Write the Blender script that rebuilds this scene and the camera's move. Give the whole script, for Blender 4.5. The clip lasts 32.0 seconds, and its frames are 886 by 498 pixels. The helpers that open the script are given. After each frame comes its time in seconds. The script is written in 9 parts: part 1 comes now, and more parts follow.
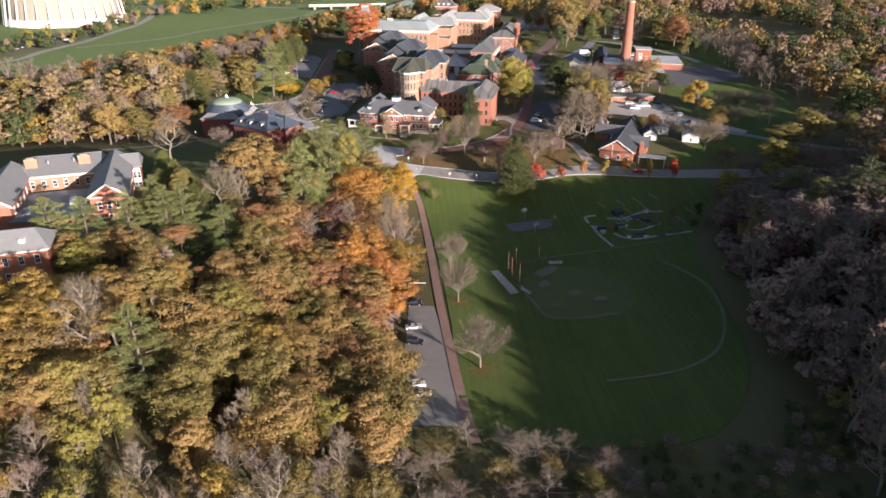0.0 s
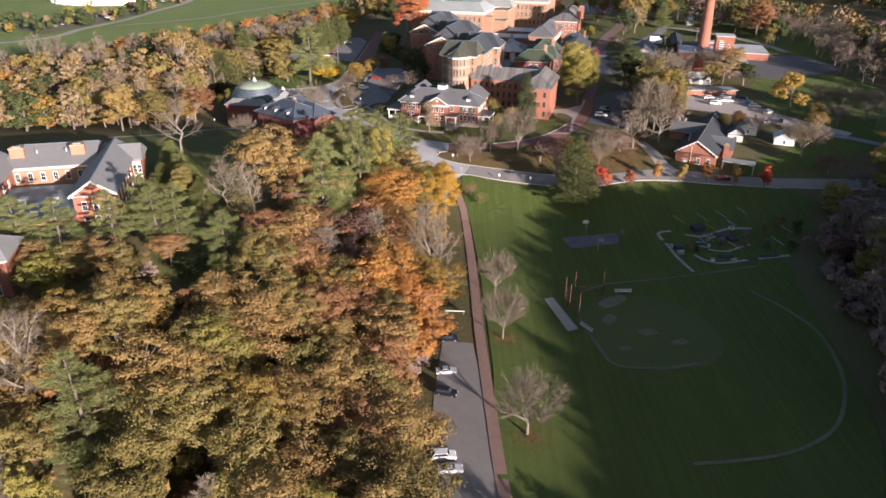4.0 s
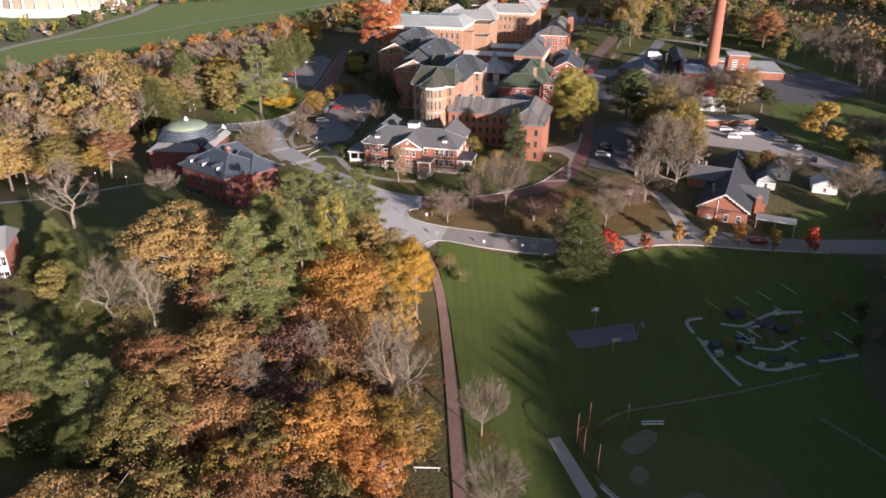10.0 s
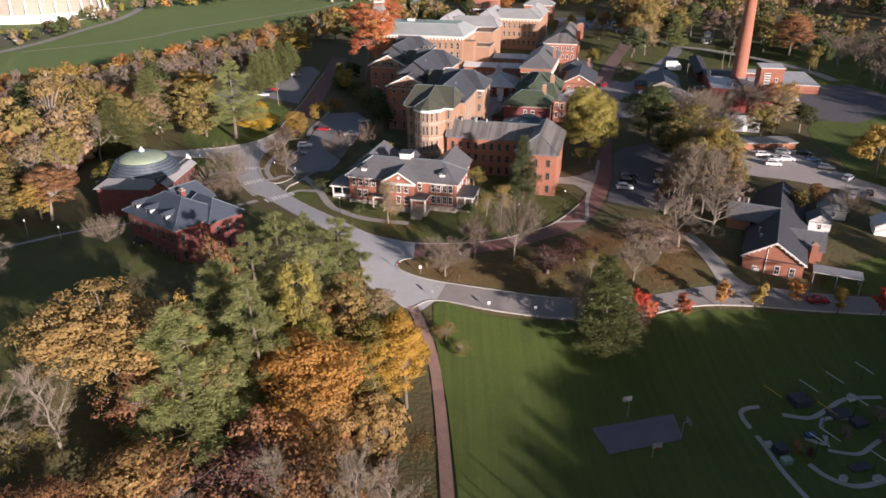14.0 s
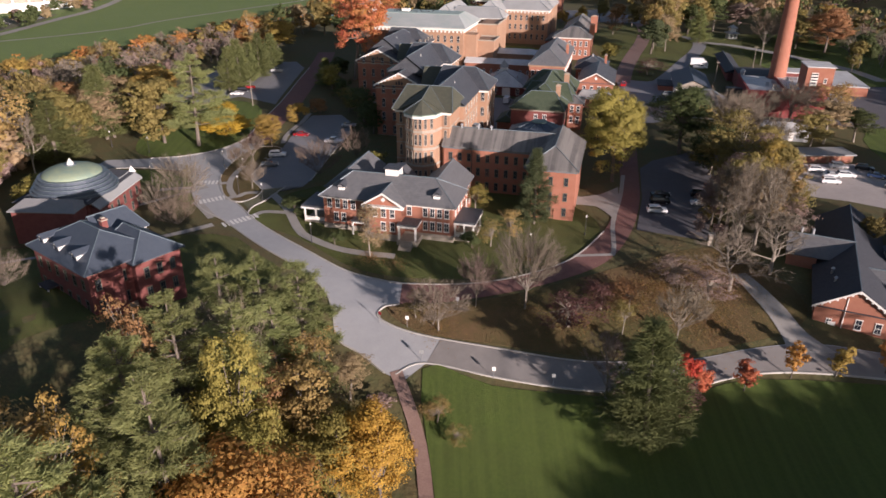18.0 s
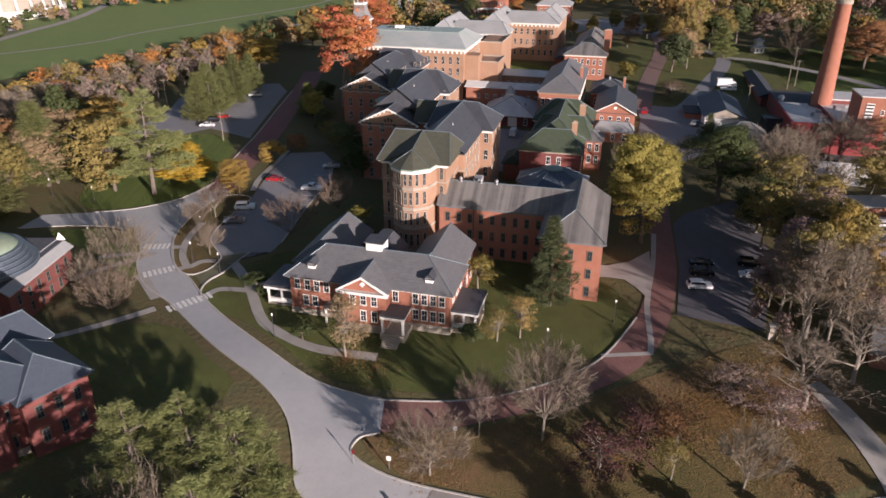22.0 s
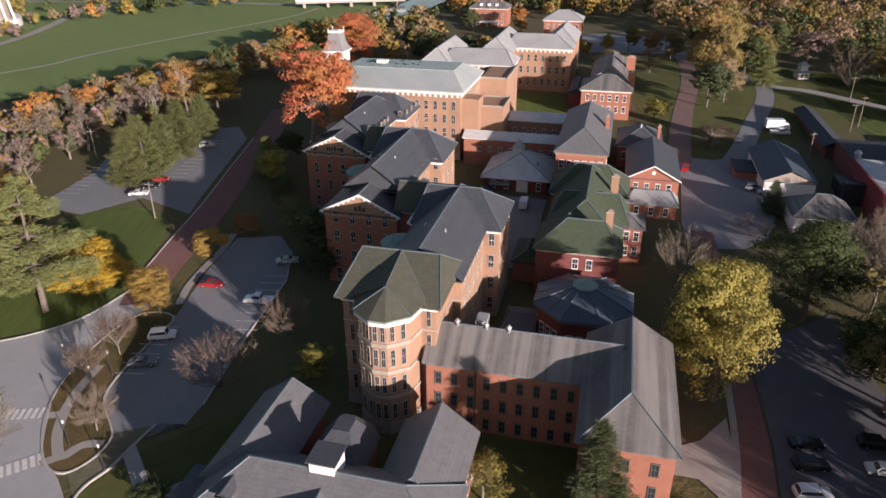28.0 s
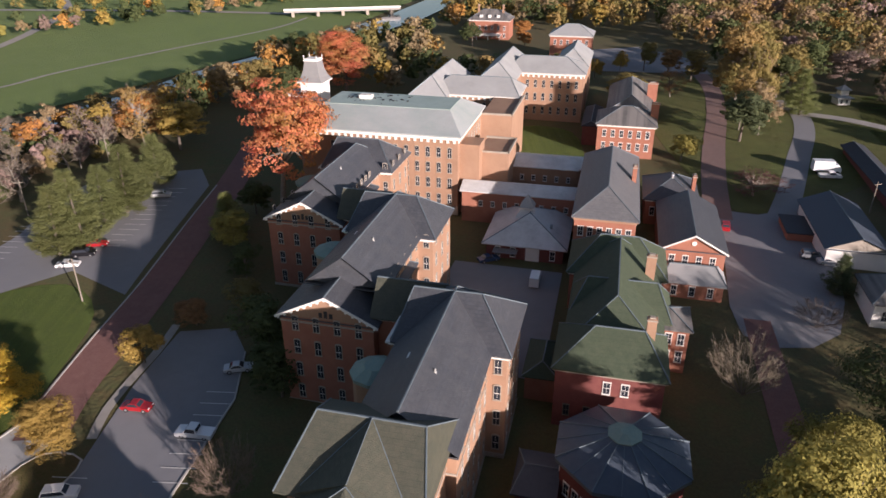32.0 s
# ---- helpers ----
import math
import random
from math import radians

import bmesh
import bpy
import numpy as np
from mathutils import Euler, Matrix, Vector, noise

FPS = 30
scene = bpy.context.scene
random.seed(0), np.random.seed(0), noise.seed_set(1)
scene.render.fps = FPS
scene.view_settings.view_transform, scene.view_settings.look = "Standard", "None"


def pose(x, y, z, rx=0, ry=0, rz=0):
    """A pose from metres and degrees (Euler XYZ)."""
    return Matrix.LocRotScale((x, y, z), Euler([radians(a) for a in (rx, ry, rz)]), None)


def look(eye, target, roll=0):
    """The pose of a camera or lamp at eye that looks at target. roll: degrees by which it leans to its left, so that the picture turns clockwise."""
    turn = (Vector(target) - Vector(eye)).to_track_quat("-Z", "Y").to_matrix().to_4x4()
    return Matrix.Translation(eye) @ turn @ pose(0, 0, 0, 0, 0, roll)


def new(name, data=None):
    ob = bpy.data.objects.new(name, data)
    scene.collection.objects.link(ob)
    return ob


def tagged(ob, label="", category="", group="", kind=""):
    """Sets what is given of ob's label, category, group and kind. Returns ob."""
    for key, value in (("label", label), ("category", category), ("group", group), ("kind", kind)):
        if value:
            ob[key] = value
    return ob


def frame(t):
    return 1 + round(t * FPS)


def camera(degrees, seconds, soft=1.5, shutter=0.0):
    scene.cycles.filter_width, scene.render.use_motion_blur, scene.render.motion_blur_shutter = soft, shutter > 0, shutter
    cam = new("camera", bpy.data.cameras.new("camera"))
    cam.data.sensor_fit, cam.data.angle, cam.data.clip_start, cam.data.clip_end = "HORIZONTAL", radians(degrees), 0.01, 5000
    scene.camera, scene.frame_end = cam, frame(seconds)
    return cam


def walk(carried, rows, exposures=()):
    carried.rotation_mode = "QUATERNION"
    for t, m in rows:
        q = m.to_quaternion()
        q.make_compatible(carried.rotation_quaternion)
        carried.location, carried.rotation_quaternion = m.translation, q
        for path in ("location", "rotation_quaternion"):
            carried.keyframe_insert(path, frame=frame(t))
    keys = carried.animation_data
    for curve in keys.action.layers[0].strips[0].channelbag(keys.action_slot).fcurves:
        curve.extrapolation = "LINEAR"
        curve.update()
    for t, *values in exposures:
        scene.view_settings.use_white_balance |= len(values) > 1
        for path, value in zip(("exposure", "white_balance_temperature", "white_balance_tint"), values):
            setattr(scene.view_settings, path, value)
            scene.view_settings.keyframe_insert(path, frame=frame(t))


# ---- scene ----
# ---- camera and path ----
cam = camera(65.0, 32.0, soft=1.6)
PATH = [  # seconds, x, y, z, pitch, roll, yaw
    (0.0, -6.47, -118.08, 86.19, -23.97, 0.18, -3.40),
    (0.5, -6.10, -113.99, 85.31, -24.00, 0.13, -3.38),
    (1.0, -5.72, -109.88, 84.44, -24.02, 0.16, -3.39),
    (1.5, -5.35, -105.74, 83.63, -24.11, 0.11, -3.38),
    (2.0, -5.04, -101.61, 82.90, -24.79, 0.19, -3.42),
    (2.5, -4.70, -97.50, 82.17, -24.91, 0.17, -2.79),
    (4.5, -3.45, -81.02, 79.24, -25.09, 0.48, 1.56),
    (5.0, -3.26, -77.03, 79.09, -25.19, 0.44, 1.60),
    (5.5, -2.91, -73.03, 79.16, -25.16, 0.08, -3.78),
    (6.0, -2.96, -69.00, 79.34, -25.12, -0.16, -5.83),
    (6.5, -2.98, -64.97, 79.47, -25.06, 0.01, -4.22),
    (7.0, -2.73, -60.95, 79.70, -25.03, 0.50, 1.76),
    (7.5, -2.33, -57.03, 79.99, -25.03, 0.50, 2.15),
    (8.0, -2.09, -53.03, 80.27, -25.01, 0.45, 1.46),
    (8.5, -1.99, -48.82, 80.58, -25.02, 0.34, 0.47),
    (9.0, -1.87, -44.78, 80.79, -24.98, 0.23, -0.45),
    (9.5, -1.67, -40.85, 80.95, -24.96, 0.21, -0.47),
    (10.0, -1.49, -36.87, 81.14, -24.95, 0.26, -0.47),
    (10.5, -1.44, -32.83, 81.36, -24.95, 0.23, -0.46),
    (11.0, -1.39, -28.80, 81.67, -24.96, 0.18, -0.47),
    (11.5, -1.30, -24.82, 82.00, -24.99, 0.13, -0.46),
    (12.0, -1.10, -20.74, 82.25, -25.00, 0.11, -0.44),
    (12.5, -0.81, -16.67, 82.34, -24.97, 0.12, -0.39),
    (13.0, -0.50, -12.53, 82.09, -24.92, 0.03, -0.35),
    (13.5, -0.26, -8.34, 81.49, -24.94, 0.01, -0.31),
    (14.0, -0.13, -4.21, 80.70, -24.96, 0.01, -0.30),
    (14.5, 0.00, 0.00, 79.82, -24.98, 0.04, -0.28),
    (16.5, 0.89, 16.91, 76.20, -25.00, 0.05, -0.21),
    (17.0, 1.12, 21.24, 75.65, -25.10, 0.17, -0.19),
    (17.5, 1.27, 25.47, 75.21, -25.24, 0.33, -0.21),
    (18.0, 1.38, 29.54, 74.96, -25.34, 0.38, -0.24),
    (18.5, 1.57, 33.74, 75.02, -25.38, 0.42, -0.22),
    (19.0, 1.76, 37.96, 75.27, -25.34, 0.43, -0.19),
    (19.5, 1.94, 42.10, 75.62, -25.32, 0.40, -0.17),
    (20.0, 2.12, 46.22, 76.05, -25.35, 0.33, -0.13),
    (20.5, 2.31, 50.43, 76.45, -25.39, 0.26, -0.09),
    (21.0, 2.50, 54.60, 76.80, -25.40, 0.27, -0.05),
    (21.5, 2.68, 58.75, 77.08, -25.43, 0.19, -0.01),
    (22.0, 2.81, 62.98, 77.32, -25.44, 0.15, -0.01),
    (22.5, 2.96, 67.15, 77.51, -25.41, 0.13, 0.01),
    (23.0, 3.18, 71.38, 77.82, -25.45, 0.01, 0.04),
    (23.5, 3.31, 75.52, 78.15, -25.47, -0.08, 0.05),
    (24.0, 3.46, 79.74, 78.42, -25.48, -0.08, 0.03),
    (24.5, 3.62, 83.93, 78.79, -25.52, -0.19, 0.05),
    (25.0, 3.70, 88.12, 79.23, -25.60, -0.18, 0.02),
    (25.5, 3.77, 92.25, 79.67, -25.66, -0.15, 0.00),
    (27.5, 4.25, 109.25, 80.95, -25.76, -0.20, -0.08),
    (28.0, 4.31, 113.62, 81.33, -25.79, -0.15, -0.13),
    (28.5, 4.44, 117.97, 81.60, -25.82, -0.17, -0.15),
    (29.0, 4.63, 122.27, 81.88, -25.82, -0.14, -0.15),
    (29.5, 4.79, 126.52, 82.10, -25.80, -0.22, -0.12),
    (30.0, 5.00, 130.79, 82.36, -25.80, -0.25, -0.13),
    (30.5, 5.22, 135.11, 82.63, -25.79, -0.28, -0.11),
    (31.0, 5.42, 139.36, 82.92, -25.81, -0.30, -0.10),
    (31.5, 5.58, 143.65, 83.23, -25.82, -0.26, -0.10),
    (32.0, 5.70, 147.98, 83.51, -25.84, -0.26, -0.15),
]
walk(cam, [(t, look((x, y, z), (x - math.sin(radians(yw)) * math.cos(radians(pt)), y + math.cos(radians(yw)) * math.cos(radians(pt)), z + math.sin(radians(pt))), rl))
           for t, x, y, z, pt, rl, yw in PATH], exposures=[(0.0, 1.25, 6100, 18), (9.0, 1.08, 6150, 22), (15.0, 0.87, 6150, 22), (20.0, 0.75, 6120, 22), (25.0, 0.75, 6120, 22), (32.0, 0.90, 6120, 22)])

# ---- sky and sun ----
SUN_EL, SUN_ROT = 10.5, 142.5
world = bpy.data.worlds.new("world")
scene.world = world
world.use_nodes = True
wn = world.node_tree.nodes
sky = wn.new("ShaderNodeTexSky")
sky.sky_type, sky.sun_disc = "NISHITA", False
sky.sun_elevation, sky.sun_rotation = radians(SUN_EL), radians(SUN_ROT)
sky.air_density, sky.dust_density = 1.0, 1.0
wn["Background"].inputs[1].default_value = 0.063
world.node_tree.links.new(sky.outputs[0], wn["Background"].inputs[0])
sun = new("sun", bpy.data.lights.new("sun", "SUN"))
sun.data.energy, sun.data.angle, sun.data.color = 5.0, radians(0.6), (1.0, 0.87, 0.75)
S = Vector((math.sin(radians(SUN_ROT)) * math.cos(radians(SUN_EL)), math.cos(radians(SUN_ROT)) * math.cos(radians(SUN_EL)), math.sin(radians(SUN_EL))))
sun.matrix_basis = look(S * 900, (0, 0, 0))
R = random.Random(7)


# ---- materials ----
def mat(name, base, rough=0.7, metal=0.0, spots=(), bump=0.0, bump_scale=4.0, spec=0.3, island=0.0, obj=0.0, translucent=0.0, rows=None, streak=None):
    """A surface: base colour, with noise layers in spots (scale, colour, amount, sharpness), relief, and variation by piece."""
    m = bpy.data.materials.new(name)
    m.use_nodes = True
    nt = m.node_tree
    N, Lk = nt.nodes, nt.links
    b = N["Principled BSDF"]
    b.inputs["Roughness"].default_value, b.inputs["Metallic"].default_value = rough, metal
    b.inputs["Specular IOR Level"].default_value = spec
    co = N.new("ShaderNodeTexCoord").outputs["Object"]
    if spots and spots[0][0] == "world":
        co = N.new("ShaderNodeNewGeometry").outputs["Position"]
        spots = spots[1:]
    rgb = N.new("ShaderNodeRGB")
    rgb.outputs[0].default_value = (*base, 1)
    col = rgb.outputs[0]
    if rows:
        br = N.new("ShaderNodeTexBrick")
        br.inputs["Scale"].default_value = 1.0
        br.inputs["Brick Width"].default_value, br.inputs["Row Height"].default_value, br.inputs["Mortar Size"].default_value = rows[:3]
        br.inputs["Color1"].default_value, br.inputs["Color2"].default_value, br.inputs["Mortar"].default_value = [(*c, 1) for c in (base, rows[3], rows[4])]
        mp = N.new("ShaderNodeMapping")
        mp.inputs["Rotation"].default_value = rows[5] if len(rows) > 5 else (0, 0, 0)
        Lk.new(co, mp.inputs[0])
        Lk.new(mp.outputs[0], br.inputs["Vector"])
        col = br.outputs["Color"]
    for scale, colour, amount, sharp in spots:
        n = N.new("ShaderNodeTexNoise")
        n.inputs["Scale"].default_value, n.inputs["Detail"].default_value, n.inputs["Roughness"].default_value = scale, 5, 0.62
        Lk.new(co, n.inputs["Vector"])
        r = N.new("ShaderNodeMapRange")
        r.inputs["From Min"].default_value, r.inputs["From Max"].default_value = 0.5 - 0.25 / sharp, 0.5 + 0.25 / sharp
        r.inputs["To Max"].default_value = amount
        Lk.new(n.outputs["Fac"], r.inputs["Value"])
        mx = N.new("ShaderNodeMix")
        mx.data_type = "RGBA"
        Lk.new(r.outputs[0], mx.inputs["Factor"])
        Lk.new(col, mx.inputs["A"])
        mx.inputs["B"].default_value = (*colour, 1)
        col = mx.outputs["Result"]
    if streak:
        angle, colour, amount = streak
        mp = N.new("ShaderNodeMapping")
        mp.inputs["Rotation"].default_value, mp.inputs["Scale"].default_value = (0, 0, radians(angle)), (0.9, 0.03, 0.03)
        n = N.new("ShaderNodeTexNoise")
        n.inputs["Scale"].default_value, n.inputs["Detail"].default_value = 1.0, 3
        r = N.new("ShaderNodeMapRange")
        r.inputs["From Min"].default_value, r.inputs["From Max"].default_value, r.inputs["To Max"].default_value = 0.4, 0.62, amount
        mx = N.new("ShaderNodeMix")
        mx.data_type = "RGBA"
        mx.inputs["B"].default_value = (*colour, 1)
        Lk.new(co, mp.inputs[0])
        Lk.new(mp.outputs[0], n.inputs["Vector"])
        Lk.new(n.outputs["Fac"], r.inputs["Value"])
        Lk.new(r.outputs[0], mx.inputs["Factor"])
        Lk.new(col, mx.inputs["A"])
        col = mx.outputs["Result"]
    for kind, amount in (("i", island), ("o", obj)):
        if amount:
            src = N.new("ShaderNodeNewGeometry").outputs["Random Per Island"] if kind == "i" else N.new("ShaderNodeObjectInfo").outputs["Random"]
            h = N.new("ShaderNodeHueSaturation")
            for inp, lo, hi in (("Hue", 0.5 - 0.022 * amount, 0.5 + 0.022 * amount), ("Value", 1 - 0.5 * amount, 1 + 0.5 * amount)):
                r = N.new("ShaderNodeMapRange")
                r.inputs["To Min"].default_value, r.inputs["To Max"].default_value = lo, hi
                if inp == "Hue":
                    w = N.new("ShaderNodeTexWhiteNoise")
                    w.noise_dimensions = "1D"
                    Lk.new(src, w.inputs["W"])
                    Lk.new(w.outputs[0], r.inputs["Value"])
                else:
                    Lk.new(src, r.inputs["Value"])
                Lk.new(r.outputs[0], h.inputs[inp])
            Lk.new(col, h.inputs["Color"])
            col = h.outputs["Color"]
    Lk.new(col, b.inputs["Base Color"])
    if bump:
        n = N.new("ShaderNodeTexNoise")
        n.inputs["Scale"].default_value, n.inputs["Detail"].default_value = bump_scale, 4
        Lk.new(co, n.inputs["Vector"])
        bp = N.new("ShaderNodeBump")
        bp.inputs["Strength"].default_value, bp.inputs["Distance"].default_value = min(bump, 1.0), 0.3 * max(bump, 1.0)
        Lk.new(n.outputs["Fac"], bp.inputs["Height"])
        Lk.new(bp.outputs[0], b.inputs["Normal"])
    if translucent:
        tr = N.new("ShaderNodeBsdfTranslucent")
        Lk.new(col, tr.inputs["Color"])
        ms = N.new("ShaderNodeMixShader")
        ms.inputs[0].default_value = translucent
        Lk.new(b.outputs[0], ms.inputs[1])
        Lk.new(tr.outputs[0], ms.inputs[2])
        Lk.new(ms.outputs[0], N["Material Output"].inputs["Surface"])
    return m


W_ = ("world",)
M = {}
M["ground"] = mat("leafy_ground", (0.115, 0.11, 0.05), 0.95, 0, (W_, (0.03, (0.085, 0.12, 0.035), 0.8, 1.2), (0.3, (0.17, 0.10, 0.045), 0.6, 1.2), (2.2, (0.05, 0.04, 0.025), 0.5, 1.0)), 0.6, 1.2)
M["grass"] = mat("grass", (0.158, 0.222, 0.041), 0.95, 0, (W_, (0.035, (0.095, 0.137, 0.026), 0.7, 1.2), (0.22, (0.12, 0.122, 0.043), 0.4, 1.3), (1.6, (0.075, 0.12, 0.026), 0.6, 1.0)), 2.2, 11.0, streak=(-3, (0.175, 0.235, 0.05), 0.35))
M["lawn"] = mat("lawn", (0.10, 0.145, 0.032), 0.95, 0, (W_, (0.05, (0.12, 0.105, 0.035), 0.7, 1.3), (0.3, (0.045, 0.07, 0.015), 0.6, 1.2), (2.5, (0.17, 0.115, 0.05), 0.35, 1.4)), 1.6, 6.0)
M["infield"] = mat("infield_grass", (0.125, 0.155, 0.05), 0.95, 0, (W_, (0.08, (0.105, 0.145, 0.035), 0.8, 1.3), (0.5, (0.15, 0.15, 0.065), 0.5, 1.3)), 2.0, 6.0)
M["leafy_lawn"] = mat("leafy_lawn", (0.092, 0.10, 0.03), 0.95, 0, (W_, (0.045, (0.235, 0.135, 0.07), 0.9, 1.8), (0.16, (0.12, 0.092, 0.036), 0.6, 1.4), (0.6, (0.066, 0.08, 0.022), 0.5, 1.2), (2.6, (0.20, 0.112, 0.055), 0.45, 1.6)), 1.6, 6.0)
M["dirt"] = mat("worn_dirt", (0.15, 0.14, 0.09), 0.95, 0, (W_, (0.1, (0.07, 0.09, 0.03), 0.7, 1.2), (0.9, (0.22, 0.19, 0.14), 0.5, 1.2)), 0.3, 3.0)
M["meadow"] = mat("river_meadow", (0.15, 0.215, 0.06), 0.95, 0, (W_, (0.012, (0.185, 0.235, 0.08), 0.7, 1.2), (0.12, (0.12, 0.18, 0.05), 0.5, 1.2)), 4.0, 1.5)
M["concrete"] = mat("road_concrete", (0.385, 0.393, 0.40), 0.85, 0, (W_, (0.06, (0.30, 0.298, 0.295), 0.7, 1.2), (0.6, (0.46, 0.455, 0.45), 0.4, 1.3), (5.0, (0.28, 0.277, 0.27), 0.4, 1.0)), 0.15, 6.0)
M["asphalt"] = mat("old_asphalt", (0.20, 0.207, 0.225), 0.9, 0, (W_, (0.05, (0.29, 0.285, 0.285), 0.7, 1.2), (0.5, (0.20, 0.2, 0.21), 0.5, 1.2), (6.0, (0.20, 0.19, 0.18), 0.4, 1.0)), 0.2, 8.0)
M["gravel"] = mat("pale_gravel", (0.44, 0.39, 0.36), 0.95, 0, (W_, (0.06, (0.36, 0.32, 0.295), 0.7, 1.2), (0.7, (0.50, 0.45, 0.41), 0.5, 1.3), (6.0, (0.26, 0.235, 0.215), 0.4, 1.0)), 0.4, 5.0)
# darker copy of the asphalt, with the shade over two lots in its colour
M["asphalt_dark"] = mat("shade_toned_asphalt", (0.105, 0.103, 0.112), 0.9, 0, (W_, (0.06, (0.14, 0.135, 0.14), 0.7, 1.2), (0.6, (0.085, 0.083, 0.09), 0.5, 1.3)), 0.2, 8.0)
M["court"] = mat("court_asphalt", (0.12, 0.115, 0.13), 0.9, 0, (W_, (0.3, (0.17, 0.16, 0.17), 0.6, 1.2),), 0.2, 8.0)
M["paver"] = mat("road_brick", (0.24, 0.12, 0.10), 0.9, 0, (W_, (0.08, (0.17, 0.09, 0.082), 0.7, 1.2), (0.7, (0.29, 0.165, 0.135), 0.5, 1.3), (4.0, (0.11, 0.05, 0.045), 0.5, 1.0)), 0.3, 5.0)
M["paver_grey"] = mat("worn_brick_drive", (0.21, 0.135, 0.115), 0.9, 0, (W_, (0.08, (0.17, 0.12, 0.11), 0.7, 1.2), (0.7, (0.25, 0.17, 0.145), 0.5, 1.3)), 0.3, 5.0)
M["lane"] = mat("leafy_lane", (0.30, 0.20, 0.165), 0.9, 0, (W_, (0.12, (0.22, 0.13, 0.105), 0.7, 1.4), (0.9, (0.36, 0.25, 0.19), 0.6, 1.4), (4.0, (0.17, 0.095, 0.075), 0.5, 1.2)), 0.3, 5.0)
M["field_road"] = mat("worn_road", (0.245, 0.228, 0.212), 0.88, 0, (W_, (0.06, (0.19, 0.172, 0.158), 0.8, 1.3), (0.4, (0.30, 0.282, 0.262), 0.5, 1.4), (5.0, (0.175, 0.16, 0.148), 0.4, 1.0)), 0.15, 6.0)
M["kerb"] = mat("kerb_concrete", (0.45, 0.43, 0.39), 0.85, 0, ((0.4, (0.33, 0.31, 0.28), 0.7, 1.2),), 0.2, 6.0)
M["path"] = mat("path_concrete", (0.36, 0.34, 0.31), 0.9, 0, (W_, (0.3, (0.27, 0.25, 0.22), 0.7, 1.2),), 0.2, 6.0)
M["paint"] = mat("road_paint", (0.72, 0.71, 0.67), 0.7, 0, (W_, (2.0, (0.45, 0.43, 0.40), 0.6, 1.2),))
M["brick"] = mat("red_brick", (0.36, 0.145, 0.09), 0.88, 0, ((0.12, (0.25, 0.098, 0.064), 0.7, 1.2), (0.8, (0.41, 0.195, 0.13), 0.5, 1.2), (5.0, (0.26, 0.11, 0.075), 0.4, 1.0)), 0.25, 12.0)
M["brick_pale"] = mat("tan_brick", (0.40, 0.245, 0.158), 0.88, 0, ((0.12, (0.265, 0.152, 0.097), 0.8, 1.4), (0.8, (0.40, 0.26, 0.17), 0.5, 1.2), (5.0, (0.25, 0.152, 0.102), 0.4, 1.0)), 0.25, 12.0)
M["brick_deep"] = mat("deep_red_brick", (0.165, 0.052, 0.05), 0.88, 0, ((0.15, (0.15, 0.052, 0.044), 0.7, 1.2), (1.0, (0.25, 0.095, 0.072), 0.5, 1.2)), 0.25, 12.0)
M["brick_red"] = mat("painted_red_brick", (0.24, 0.045, 0.045), 0.85, 0, ((0.15, (0.18, 0.036, 0.038), 0.7, 1.2), (1.0, (0.28, 0.065, 0.06), 0.5, 1.2)), 0.25, 12.0)
M["stone"] = mat("foundation_stone", (0.36, 0.31, 0.25), 0.9, 0, ((0.8, (0.25, 0.21, 0.17), 0.8, 1.3), (3.0, (0.44, 0.40, 0.33), 0.5, 1.3)), 0.4, 3.0)
M["white"] = mat("white_paint", (0.78, 0.76, 0.71), 0.6, 0, ((0.7, (0.66, 0.63, 0.57), 0.5, 1.3),), 0.1, 5.0)
M["slate"] = mat("grey_slate", (0.10, 0.108, 0.122), 0.45, 0, ((0.15, (0.05, 0.055, 0.065), 0.7, 1.2), (0.5, (0.10, 0.102, 0.107), 0.6, 1.8), (2.2, (0.045, 0.049, 0.058), 0.6, 1.6)), 0.35, 7.0, spec=0.4, rows=(0.6, 0.32, 0.022, (0.075, 0.078, 0.086), (0.05, 0.052, 0.058), (math.pi / 2, 0, 0)))
M["slate_mid"] = mat("pale_grey_slate", (0.158, 0.163, 0.17), 0.55, 0, ((0.2, (0.11, 0.112, 0.118), 0.7, 1.2), (1.0, (0.20, 0.195, 0.19), 0.5, 1.4), (6.0, (0.09, 0.092, 0.097), 0.45, 1.2)), 0.35, 7.0, spec=0.4, rows=(0.6, 0.32, 0.022, (0.125, 0.125, 0.13), (0.085, 0.086, 0.09), (math.pi / 2, 0, 0)))
M["slate_worn"] = mat("worn_slate", (0.135, 0.126, 0.12), 0.65, 0, ((0.12, (0.085, 0.082, 0.082), 0.8, 1.6), (0.5, (0.19, 0.178, 0.162), 0.55, 1.8), (3.5, (0.075, 0.072, 0.07), 0.6, 1.5)), 0.35, 7.0, spec=0.4, rows=(0.6, 0.32, 0.022, (0.12, 0.112, 0.106), (0.085, 0.08, 0.077)), streak=(0, (0.25, 0.235, 0.215), 0.6))
M["slate_green"] = mat("mossy_slate", (0.085, 0.088, 0.06), 0.72, 0, ((0.2, (0.06, 0.068, 0.05), 0.8, 1.2), (1.0, (0.125, 0.115, 0.08), 0.55, 1.3), (6.0, (0.05, 0.055, 0.045), 0.5, 1.2)), 0.35, 7.0, spec=0.35, rows=(0.6, 0.32, 0.022, (0.07, 0.073, 0.05), (0.05, 0.052, 0.038), (math.pi / 2, 0, 0)))
